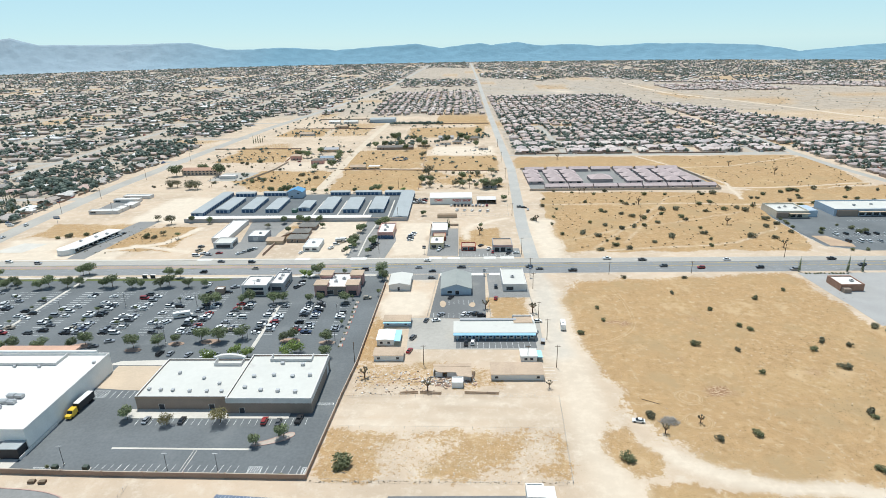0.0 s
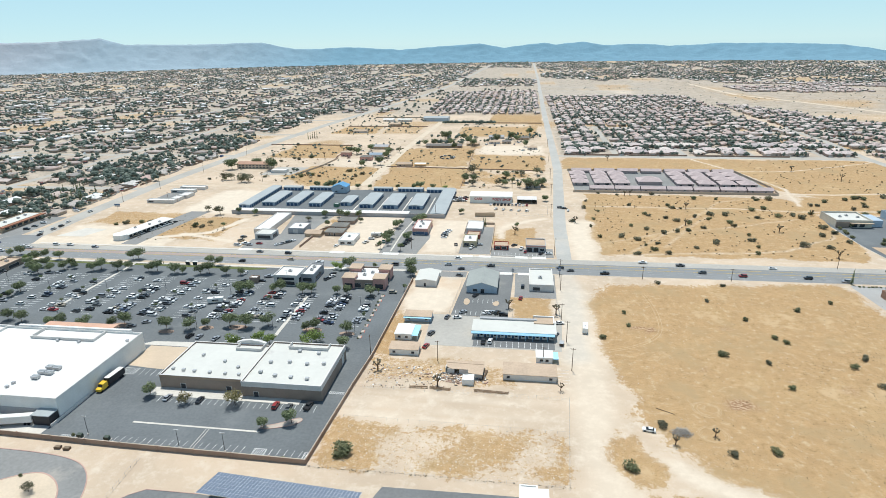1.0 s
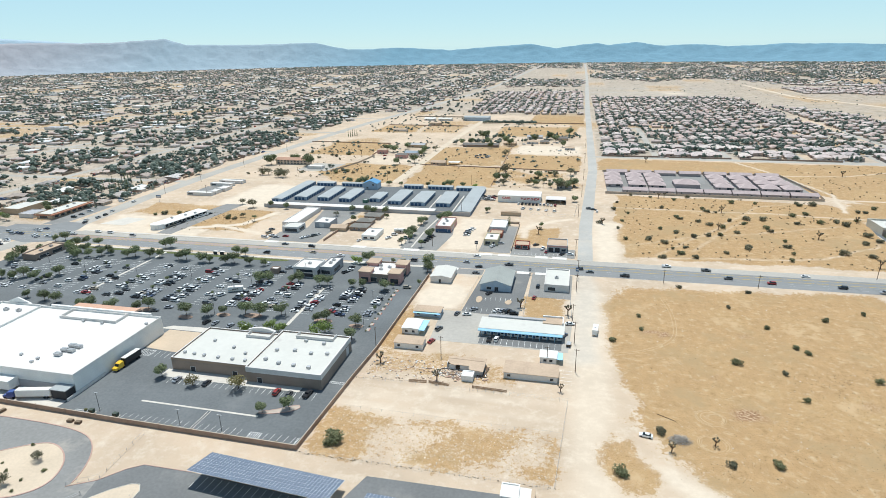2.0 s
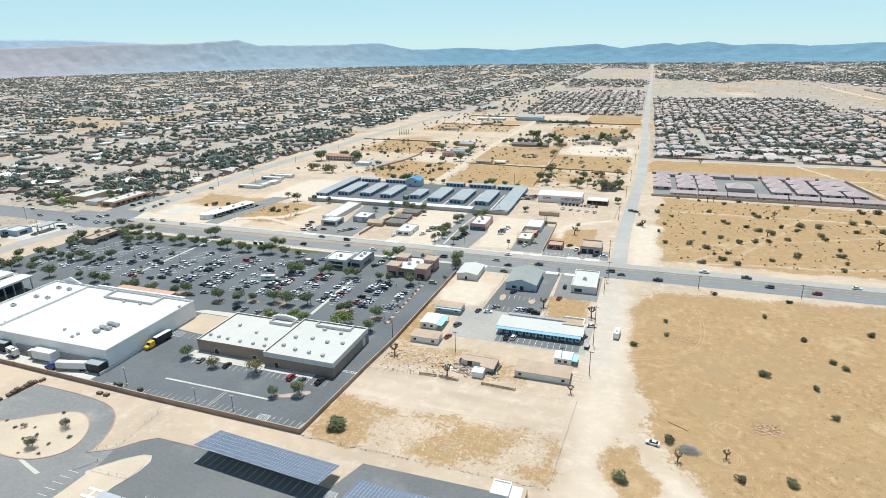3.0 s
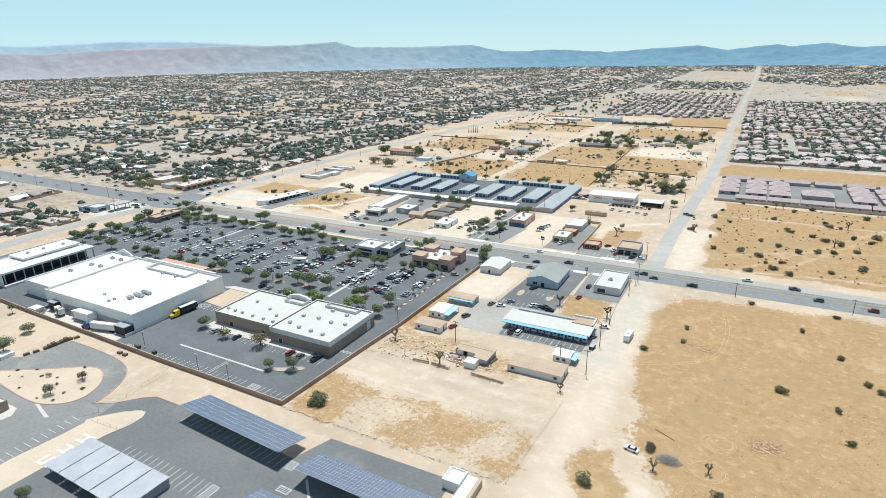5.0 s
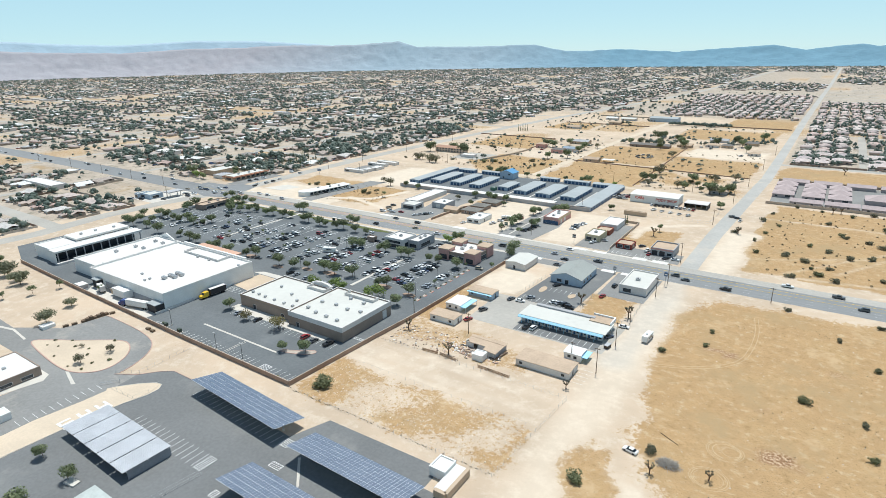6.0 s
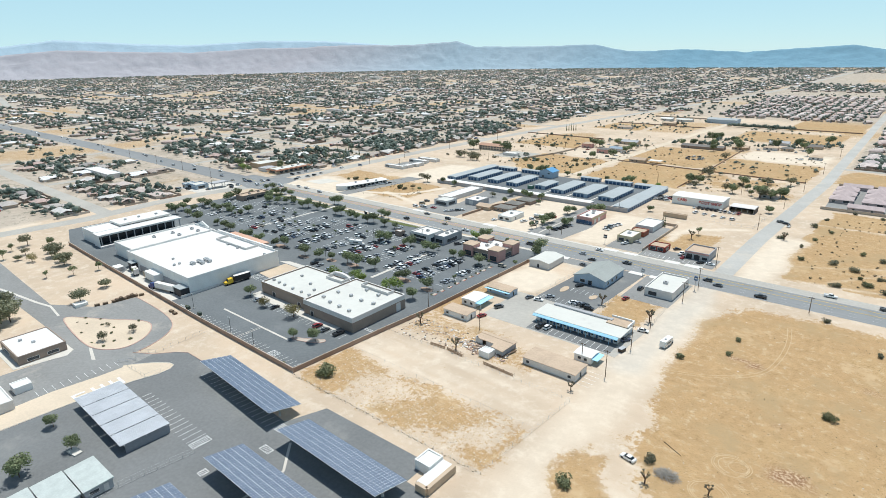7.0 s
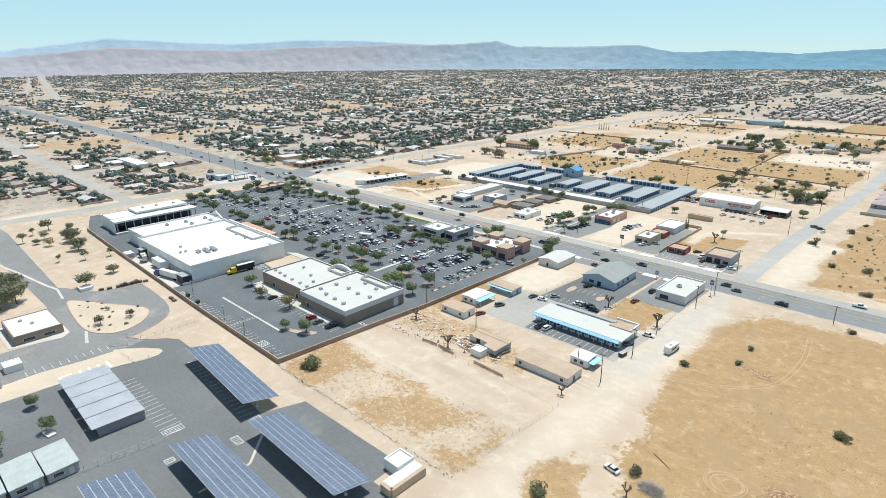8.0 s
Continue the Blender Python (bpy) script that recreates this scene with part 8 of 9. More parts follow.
for i, (x, y, s) in enumerate(((74.3, 174.5, 0.95), (89.3, 180.6, 0.9), (-41, 211, 1.35), (-13.4, 201.5, 1.35), (13.8, 278, 1.45), (38.2, 273.4, 1.5), (36.6, 203.5, 0.9), (61, 437, 1.4), (112, 525, 1.3), (117, 527, 1.2), (143, 437, 1.3), (155, 484, 1.4), (205, 425, 1.5), (220, 372, 1.4), (246, 470, 1.3), (118, 690, 1.6), (300, 640, 1.6), (330, 600, 1.6), (15, 405, 1.5), (-230, 700, 1.6))):
    joshua_tree(x, y, s, i)

M_FENCE_WOOD = plain("brown_board", (0.42, 0.285, 0.185), 0.9, big=0.5, small=4, spread=0.25)

# ---- poles, fences, small things ----
def utility_pole(x, y, h=11.0, turn=0, arms=1):
    root = thing("utility_pole", "tall wooden utility pole with a cross-arm", "pole", x, y, 0, turn, group="utility poles")
    part("pole", Shape().cyl((0, 0, 0), (0, 0, h), 0.17, 0.11, 8), M_POLE, root)
    for k in range(arms):
        part("cross_arm", Shape().box(-1.2, -0.07, h - 0.6 - k, 1.2, 0.07, h - 0.42 - k), M_POLE, root)


for x, y, h in ((-47.5, 224, 10), (-16.2, 221.6, 10), (30.2, 224.6, 8), (42.2, 219.5, 11), (41.6, 244.6, 11), (40.6, 268, 9), (42.2, 305, 10), (43, 326, 11), (41.5, 362, 12), (43, 452, 11), (46, 520, 11), (48, 590, 11), (50, 680, 11), (52, 780, 11), (-55, 366, 11), (-50, 446, 10), (-300, 470, 10), (-250, 560, 10), (-150, 560, 10), (-60, 552, 10), (10, 548, 9), (91, 326, 8)):
    utility_pole(x, y, h, 0 if x > -45 else 90)
for x, y, h in ((141, 327, 8), (-340, 520, 11), (-338, 600, 11), (-334, 700, 11), (-345, 470, 10), (-372, 300, 11), (-420, 326, 11), (-480, 328, 11), (-540, 329, 11), (-610, 330, 11), (-690, 330, 11), (210, 352.5, 10)):
    utility_pole(x, y, h, 0 if x > -45 else 90)


def lamp_post(x, y, h=8.0, group="car park lamps"):
    root = thing("lamp_post", "slim dark lamp post with twin heads", "lamp post", x, y, group=group)
    part("base", Shape().cyl((0, 0, 0), (0, 0, 0.7), 0.3, n=10), M_CONCRETE, root)
    part("pole", Shape().cyl((0, 0, 0.7), (0, 0, h), 0.1, 0.08, 8), plain("dark_pole", (0.05, 0.05, 0.055), 0.6) if "dark_pole" not in bpy.data.materials else bpy.data.materials["dark_pole"], root)
    part("lamp_head", Shape().box(-0.9, -0.15, h - 0.1, 0.9, 0.15, h + 0.1), M_METAL, root)


for x, y in ((-60, 242), (-103, 244), (-142, 241), (-145, 283), (-185, 283), (-217, 276), (-253, 275), (-214, 236), (-290, 285), (-136.5, 156.4), (-98.6, 153), (-81.5, 153), (-118, 300), (-64, 268)):
    lamp_post(x, y)


def fence(name, pts, h, label, gap=3.0, rails=(0.15, 1.0), material=None):
    material = material or M_METAL
    wire = 0.012 if "wire" in name else 0.022
    root = thing(name, label, "fence", kind="structure")
    for (ax, ay), (bx, by) in zip(pts, pts[1:]):
        n = max(1, int(math.hypot(bx - ax, by - ay) / gap))
        for k in range(n):
            x, y = ax + (bx - ax) * k / n, ay + (by - ay) * k / n
            part("post", Shape().cyl((x, y, 0), (x, y, h), 0.035 if "wire" in name else 0.05, n=6), material, root)
        for z in rails:
            part("rail", Shape().cyl((ax, ay, h * z), (bx, by, h * z), wire, n=5), material, root)
    return root


fence("wire_fence", [(-50, 149), (36.3, 148.6), (39.6, 197), (-47, 197)], 1.6, "rusty wire fence on thin posts", 3.2, (0.3, 0.6, 1.0), M_METAL)
fence("wire_fence", [(-46, 177), (38, 176)], 1.3, "old wire fence on thin grey posts", 4.2, (0.9,), M_METAL)
fence("chain_fence", [(-36.4, 103), (-38.4, 89), (-40, 72), (-45, 60)], 2.0, "galvanised chain-link fence", 3.0, (0.1, 0.5, 1.0))
fence("chain_fence", [(-116, 119.6), (-108, 124.8), (-109.4, 147.8)], 1.5, "galvanised chain-link fence across the sand", 3.0, (0.1, 1.0))
fence("chain_fence", [(-105.8, 112.9), (-92.4, 113.5), (-91.6, 119), (-93.4, 124.4)], 1.5, "galvanised chain-link fence on the verge", 3.0, (0.1, 1.0))
gate = thing("swing_gate", "open white pipe gate across the drive", "gate", -108.3, 117.2, 0, -127)
part("post", Shape().cyl((0, 0, 0), (0, 0, 1.6), 0.08, n=8), M_METAL, gate)
part("bar", Shape().cyl((0, 0, 1.1), (6.8, 0, 1.1), 0.06, n=8).cyl((0, 0, 0.5), (6.8, 0, 0.5), 0.05, n=8).cyl((6.8, 0, 0.45), (6.8, 0, 1.15), 0.05, n=8), M_METAL, gate)
fence("chain_fence", [(16, 268), (15.8, 293), (39, 293), (40.4, 266), (16, 266)], 1.6, "galvanised chain-link fence", 3.0, (0.1, 1.0))
fence("chain_fence", [(-2, 455), (40, 452), (42, 486)], 1.8, "galvanised chain-link fence", 3.5, (0.1, 1.0))
fence("chain_fence", [(-17, 270), (-15, 300), (-14, 318)], 1.6, "galvanised chain-link fence", 4.0, (0.1, 1.0))
fence("rail_fence", [(-208, 638), (-143, 634)], 1.4, "row of pale fence posts along a field", 6, (1.0,), M_CONCRETE)
fence("wood_fence", [(-47, 197.4), (-24.7, 198.6)], 0.9, "broken wooden fence with missing boards", 3.4, (0.5,), M_WOOD)
for ax, ay, bx, by in ((-24.7, 198.8, -17.3, 199.6), (-16.4, 199.5, -7.8, 198.7), (1.8, 199.2, 15.7, 198.7)):
    planks = thing("fallen_fence", "leaning weathered wooden fence panel", "fence")
    for k in range(3):
        z = 0.25 + 0.38 * k
        sag = rng.uniform(-0.25, 0.15)
        part("plank", Shape().add([(ax, ay - 0.3 + 0.14 * k, z), (bx, by - 0.3 + 0.14 * k, z + sag), (bx, by - 0.26 + 0.14 * k, z + sag + 0.32), (ax, ay - 0.26 + 0.14 * k, z + 0.32), (ax, ay - 0.22 + 0.14 * k, z), (bx, by - 0.22 + 0.14 * k, z + sag), (bx, by - 0.18 + 0.14 * k, z + sag + 0.32), (ax, ay - 0.18 + 0.14 * k, z + 0.32)], [(0, 1, 2, 3), (7, 6, 5, 4), (4, 5, 1, 0), (5, 6, 2, 1), (6, 7, 3, 2), (7, 4, 0, 3)]), M_FENCE_WOOD, planks)
    for k in range(4):
        x = ax + (bx - ax) * k / 3
        part("post", Shape().cyl((x, (ay + by) / 2 + 0.3, 0), (x + rng.uniform(-0.2, 0.2), (ay + by) / 2 + 0.2, 1.4), 0.06, n=6), M_WOOD, planks)

debris = Shape()
for k in range(240):
    x, y = rng.gauss(-7, 5.5), rng.gauss(208, 2.4)
    a, w, d = rng.uniform(0, math.pi), rng.uniform(0.2, 2.2), rng.uniform(0.1, 0.7)
    c, s = math.cos(a), math.sin(a)
    debris.prism([(x + c * u - s * v, y + s * u + c * v) for u, v in ((-w / 2, -d / 2), (w / 2, -d / 2), (w / 2, d / 2), (-w / 2, d / 2))], 0, rng.uniform(0.05, 0.45))
for k in range(160):
    x, y = rng.uniform(-45, -14), rng.uniform(199, 216)
    w = rng.uniform(0.15, 0.8)
    debris.box(x, y, 0, x + w, y + w * rng.uniform(0.4, 1), rng.uniform(0.08, 0.4))
tagged(new("debris", debris.mesh("debris", palette("debris", [(0.62, 0.52, 0.42), (0.70, 0.68, 0.65), (0.25, 0.17, 0.12), (0.45, 0.30, 0.24), (0.18, 0.17, 0.16)]))), "heap of rubble and boards beside the ruined house", "debris", kind="stuff")

rocks = Shape()
for k in range(110):
    x, y = rng.uniform(-48, 37), rng.uniform(151, 176)
    w = rng.uniform(0.12, 0.4)
    rocks.cyl((x, y, 0), (x, y, w * 0.6), w, w * 0.5, 5)
for k in range(130):
    x, y = rng.uniform(66, 210), rng.uniform(160, 322)
    w = rng.uniform(0.1, 0.3)
    rocks.cyl((x, y, 0), (x, y, w * 0.6), w, w * 0.5, 5)
for k in range(420):
    x, y = rng.uniform(-46, 37), rng.uniform(151, 174)
    w = rng.uniform(0.10, 0.28)
    rocks.cyl((x, y, 0), (x, y, w * 0.5), w, w * 0.5, 5)
tagged(new("stones", rocks.mesh("stones", palette("stones", [(0.60, 0.50, 0.38), (0.50, 0.42, 0.33), (0.68, 0.60, 0.50)]))), "scattered pale stones in the dry lots", "stones", kind="stuff")


def boulder_box(x, y, turn, w=2.2, label="low wooden crate beside the drive"):
    r = thing("planter_box", label, "planter", x, y, 0, turn, group="crates by the drive")
    part("box", Shape().box(-w / 2, -0.7, 0, w / 2, 0.7, 0.9), M_WOOD, r)
    part("filling", Shape().box(-w / 2 + 0.12, -0.58, 0.905, w / 2 - 0.12, 0.58, 1.0), plain("soil", (0.22, 0.17, 0.12), 0.95), r)


for x, y, t in ((-177.8, 129.2, 80), (-176.6, 132.5, 80), (-173.5, 148.4, 80), (-142, 148.2, 5), (-138.3, 148, 5)):
    boulder_box(x, y, t)
rack = thing("pallet_row", "long row of stacked pallets and crates by the drive", "pallets", -176, 135.4, 0, 84)
for k in range(7):
    part("stack", Shape().box(k * 1.7, -1.0, 0, k * 1.7 + 1.5, 1.0, 1.0 + 0.35 * (k % 3)), M_WOOD, rack)
for x, y in ((-138.4, 154.6), (-127.5, 154.4)):
    e = thing("bin_enclosure", "dark green transformer cabinet by the wall", "cabinet", x, y)
    part("cabinet", Shape().box(-0.9, -0.7, 0.1, 0.9, 0.7, 1.6), plain("dark_green_metal", (0.05, 0.07, 0.05), 0.6), e)
    part("pad", Shape().box(-1.2, -1.0, 0, 1.2, 1.0, 0.1), M_CONCRETE, e)
skip = thing("dumpster", "dark open metal dumpster", "dumpster", 39.2, 241.5, 0, 80)
part("tub", Shape().side([(-1.4, 0.1), (1.4, 0.1), (1.6, 1.5), (-1.6, 1.5)], -0.9, 0.9), plain("brown_metal", (0.09, 0.07, 0.055), 0.7), skip)
part("rim", Shape().box(-1.65, -0.95, 1.5, 1.65, 0.95, 1.58), M_METAL, skip)
pad = thing("bin_store", "pale concrete bin enclosure at the wall", "enclosure", -225, 155.2)
part("wall", Shape().box(0, 0, 0, 6, 0.3, 2).box(0, 0.3, 0, 0.3, 4, 2).box(5.7, 0.3, 0, 6, 4, 2), M_OFFWHITE, pad)
part("roof", Shape().box(-0.2, -0.2, 2.0, 6.2, 4.2, 2.2), M_ROOF_WHITE, pad)
planter = thing("tree_planter", "raised concrete planter round a tree", "planter", -65.4, 80.2, 0, 10)
part("rim", Shape().box(-2.2, -1.2, 0, 2.2, 1.2, 0.5), M_CONCRETE, planter)
for x, y, r0 in ((-155, 235, 4), (-137, 241, 4), (-121, 243, 5), (-183, 239, 5), (-82.5, 244, 5), (-64, 242, 4)):
    isl = Shape().prism([(x + math.cos(a * math.tau / 14) * r0, y + math.sin(a * math.tau / 14) * r0 * 0.5) for a in range(14)], 0, 0.16)
    structure("planting_island", isl, plain("red_bark", (0.37, 0.26, 0.20), 0.95) if "red_bark" not in bpy.data.materials else bpy.data.materials["red_bark"], label="planting island with reddish mulch and trees", category="planting island")
isl2 = smooth([(-75.2, 166.4), (-70, 167.4), (-63.5, 170), (-60.6, 173), (-62.2, 175), (-66, 172.4), (-71, 169.4), (-75, 168.2)])
structure("planting_island", Shape().prism(isl2, 0, 0.15), bpy.data.materials["bed_gravel"], label="narrow gravel planting island behind the store", category="planting island")
kerb("kerb", isl2 + isl2[:1], M_PINK_KERB, 0.3, 0.2, "pinkish kerb round the planting island")


def sign_pole(x, y, h, w, material, label):
    r = thing("sign", label, "sign", x, y)
    part("pole", Shape().cyl((0, 0, 0), (0, 0, h), 0.12, n=8), M_METAL, r)
    part("board", Shape().box(-w / 2, -0.2, h - 2.2, w / 2, 0.2, h), material, r)
    part("bar", Shape().box(-w / 2 + 0.2, -0.23, h - 1.4, w / 2 - 0.2, -0.2, h - 0.9), M_WHITE, r)


sign_pole(42.5, 322, 7.5, 1.6, M_DEEP_BLUE, "blue sign board on a tall pole at the crossing")
sign_pole(-24, 364, 6, 2.2, M_DARK, "dark sign board beside the road")
sign_pole(-75, 368, 5.5, 2.4, plain("green_board", (0.06, 0.12, 0.09), 0.7), "dark green sign board beside the road")
sign_pole(15, 325, 4.5, 1.6, M_GREY_WALL, "small grey sign at the forecourt")
sign_pole(-330, 442, 6, 5, M_DEEP_BLUE, "blue sign board by the west street")
for x in (-195, -190):
    sh = thing("bus_shelter", "small bus shelter at the kerb", "shelter", x, 323.8)
    part("roof", Shape().box(-1.6, -0.9, 2.3, 1.6, 0.9, 2.45), M_OFFWHITE, sh)
    part("back", Shape().box(-1.5, -0.85, 0.3, 1.5, -0.8, 2.3), M_GLASS, sh)
    for xx in (-1.5, 1.5):
        part("post", Shape().box(xx - 0.05, -0.05, 0, xx + 0.05, 0.05, 2.3), M_METAL, sh)
# ---- the town in the distance ----
M_FAR_ROOF = palette("town_roofs", [(0.36, 0.30, 0.27), (0.45, 0.36, 0.33), (0.55, 0.53, 0.52), (0.34, 0.30, 0.28), (0.78, 0.78, 0.78), (0.46, 0.35, 0.31), (0.50, 0.44, 0.40), (0.40, 0.34, 0.31)])
M_FAR_WALL = palette("town_walls", [(0.44, 0.36, 0.29), (0.54, 0.48, 0.43), (0.32, 0.26, 0.22), (0.60, 0.57, 0.53), (0.40, 0.31, 0.26)])
M_TRACT_ROOF = palette("tract_roofs", [(0.47, 0.38, 0.35), (0.53, 0.44, 0.40), (0.40, 0.33, 0.31), (0.58, 0.50, 0.46), (0.50, 0.38, 0.34)])
M_TRACT_WALL = palette("tract_walls", [(0.48, 0.39, 0.33), (0.58, 0.50, 0.44), (0.40, 0.31, 0.26), (0.62, 0.57, 0.52)])
M_TRACT_ROOF_ONE = palette("tract_roof", [(0.51, 0.43, 0.40), (0.57, 0.48, 0.45), (0.44, 0.38, 0.37), (0.62, 0.54, 0.49)], island=False)
M_TRACT_WALL_ONE = palette("tract_wall", [(0.42, 0.33, 0.28), (0.50, 0.42, 0.36), (0.34, 0.26, 0.22)], island=False)
M_TOWN_ROOF_ONE = palette("town_roof", [(0.36, 0.30, 0.26), (0.46, 0.37, 0.32), (0.54, 0.51, 0.48), (0.27, 0.245, 0.23), (0.68, 0.67, 0.65), (0.44, 0.32, 0.28), (0.40, 0.36, 0.33), (0.50, 0.42, 0.38)], island=False)
M_TOWN_WALL_ONE = palette("town_wall", [(0.44, 0.36, 0.29), (0.55, 0.49, 0.43), (0.32, 0.26, 0.22)], island=False)
R = np.random.RandomState(11)

house_shape = Shape().box(-0.5, -0.5, 0, 0.5, 0.5, 0.62).hip(-0.5, -0.5, 0.5, 0.5, 0.63, 1.0, 0.05)
HOUSE_V, HOUSE_F = house_shape.v, house_shape.f
HOUSE_M = [0] * 6 + [1] * 9
# a tract house: main block, a lower garage wing in front; both roofs hang together
tract_shape = Shape().box(-0.5, -0.28, 0, 0.5, 0.5, 0.62).box(-0.46, -0.56, 0, 0.06, -0.27, 0.5).hip(-0.5, -0.28, 0.5, 0.5, 0.63, 1.0, 0.04).hip(-0.46, -0.56, 0.06, 0.1, 0.51, 0.82, 0.04)
TRACT_V = tract_shape.v
TRACT_F = tract_shape.f + [(16, 17, 28)]
TRACT_M = [0] * 12 + [1] * 19


FIELD_X, FIELD_Y = np.meshgrid(np.arange(-4300, 4300, 12.0), np.arange(0, 4300, 12.0), indexing="ij")
FIELDS = {size: soft_noise(FIELD_X, FIELD_Y, size, seed, 2) for size, seed in ((120, 41), (70, 57), (150, 58))}


def field_at(size, x, y):
    i, j = int((x + 4300) / 12), int(y / 12)
    return FIELDS[size][min(max(i, 0), FIELD_X.shape[0] - 1), min(max(j, 0), FIELD_X.shape[1] - 1)]


def patch_at(x, y):
    return field_at(120, x, y) > 0.66


# streets kept clear of houses and trees: (along, across, half width)
STREETS_NORTH = [([40, 125, 190, 240, 289, 328, 386, 440, 560, 690, 860, 1000, 1300, 1750, 2050, 3750], [-352, -361, -355, -363, -361, -352, -348, -352, -354, -348, -338, -326, -285, -232, -220, -182], 13),
                 ([350, 635, 1178, 1800, 2295, 4000], [48, 58, 60, 66, 72, 80], 14)]
STREETS_NORTH += [([215, 335, 900, 1700, 3300], [sx, sx + 6, sx + 20, sx + 60, sx + 120], 12) for sx in (-520, -690, -860, -1040, -1240, -1500, -1800, -2200)]
STREETS_WEST = [([-4200, -1500, -629, -400, -250, 0], [375, 346, 345, 340, 341, 341], 27), ([-2500, -870, -564, -400, -352], [240, 213, 207, 206, 205], 15), ([-3995, -2453, -1690], [980, 652, 480], 20), ([-3832, -2896, -2040], [891, 683, 490], 12)]
STREETS_WEST += [([-2600 - k * 120, -1200, -352 + k * 14], [sy - 30, sy - 10, sy], 13) for k, sy in enumerate((520, 700, 880, 1060, 1260, 1500, 1800, 2150, 2600))]


def near_street(x, y):
    """Whether places (numbers or arrays) lie on a street or its verge."""
    hit = np.zeros(np.shape(x), bool)
    for along, across, half in STREETS_NORTH:
        hit = hit | ((np.abs(x - np.interp(y, along, across)) < half) & (y > along[0] - 10) & (y < along[-1]))
    for along, across, half in STREETS_WEST:
        hit = hit | ((np.abs(y - np.interp(x, along, across)) < half) & (x > along[0]) & (x < along[-1] + 5))
    return hit


def in_wash(x, y):
    """The bare band of the dry wash and the open land beyond the tract."""
    if -205 < x < 60:
        return 1712 < y < 1890 or 2290 < y < 3250
    if 60 <= x < 440:
        return np.interp(x, [60, 310, 361, 405, 440], [1655, 1665, 1587, 1424, 1295]) < y < np.interp(x, [77, 183, 287, 376, 440], [2238, 2290, 2100, 2230, 2260])
    if x < 440:
        return False
    lo = np.interp(x, [440, 495, 545, 660, 1100, 1700], [1295, 1270, 1080, 920, 560, 500])
    hi = np.interp(x, [440, 493, 573, 640, 800, 1100, 1700, 3000], [2260, 2280, 2130, 1970, 1900, 1700, 1250, 1100])
    return lo - 15 < y < hi and not (588 < x < 900 and 1620 < y < 1840)


def town_zone(x, y):
    """Which kind of housing stands at a place: town, tract or none."""
    if x < -375 and y > 70:
        if -415 < x and y < 322 and y > 275:
            return ""
        if x > -450 and 345 < y < 420:
            return ""
        if -492 < x < -420 and 264 < y < 322 or -662 < x < -580 and 278 < y < 322 or x > -428 and y < 168:
            return ""
        return "town"
    if y > 1160 and x < 60:
        return "" if in_wash(x, y) else "tract" if (-250 < x and y < 1700) else "town"
    if 70 < x < 402 and 728 < y < 1540:
        return "tract"
    if x >= 430 and y > 520 and not in_wash(x, y):
        return "tract" if y < 2000 - 0.25 * (x - 600) else "town"
    if y > 1780 and not in_wash(x, y):
        return "town"
    return ""


near_houses, far_houses, tract_far, tract_near = [], [], [], []
for iy in range(0, 142):
    y = 80 + iy * 29.0
    for ix in range(-160, 140):
        x = ix * 25.0
        d = math.hypot(x, y)
        if d > 4150 or y < abs(x) * 0.12:
            continue
        px, py = x + R.uniform(-7, 7), y + R.uniform(-8, 8)
        if town_zone(px, py) != "town" or near_street(px, py):
            continue
        keep = 0.84 if d < 1500 else 0.62 if d < 2600 else 0.46
        if R.rand() > keep or patch_at(px, py) and R.rand() < (0.35 if px > -640 and py < 330 else 0.85):
            continue
        row = (px, py, R.uniform(13, 21), R.uniform(9, 13), R.uniform(3.8, 4.8), R.choice([0, 90]) + R.uniform(-3, 3))
        (near_houses if d < 780 else far_houses).append(row)
# houses lining the cross street and the west street
lined = [(-384 - 24 * k, 229, 15, 11, 4.2, 0) for k in range(5)] + [(-440 - 24 * k, 184, 16, 11, 4.2, 180) for k in range(4)] + [(-386, 184, 14, 10, 4.2, 180), (-411, 185, 15, 10, 4.2, 180)] + [(-384 - 25 * k, 256, 14, 11, 4.2, 180) for k in range(2)] + [(-383, 455 + 27 * k, 14, 11, 4.2, 90) for k in range(14)]
near_houses = [h for h in near_houses if all(math.hypot(h[0] - q[0], h[1] - q[1]) > 21 for q in lined)] + lined
for block in range(26):
    ys = 718 + block * 51.0
    road("tract_lane", [(72, ys), (404, ys)], 7, M_ROAD_LIGHT, "pale residential lane between tract houses", 0.032)
    if ys < 1100 and block >= 0:
        road("tract_lane", [(436, ys), (436 + max(40, (1080 - ys) * 0.9 + 100), ys)], 7, M_ROAD_LIGHT, "pale residential lane between tract houses", 0.032)
TRACT_LANES = ((134, 985), (214, 772), (292, 768), (372, 770))
for lane, top in TRACT_LANES:
    road("tract_lane", [(lane, 716), (lane + 1, top)], 8, M_ROAD_LIGHT, "pale residential lane between tract houses", 0.034)
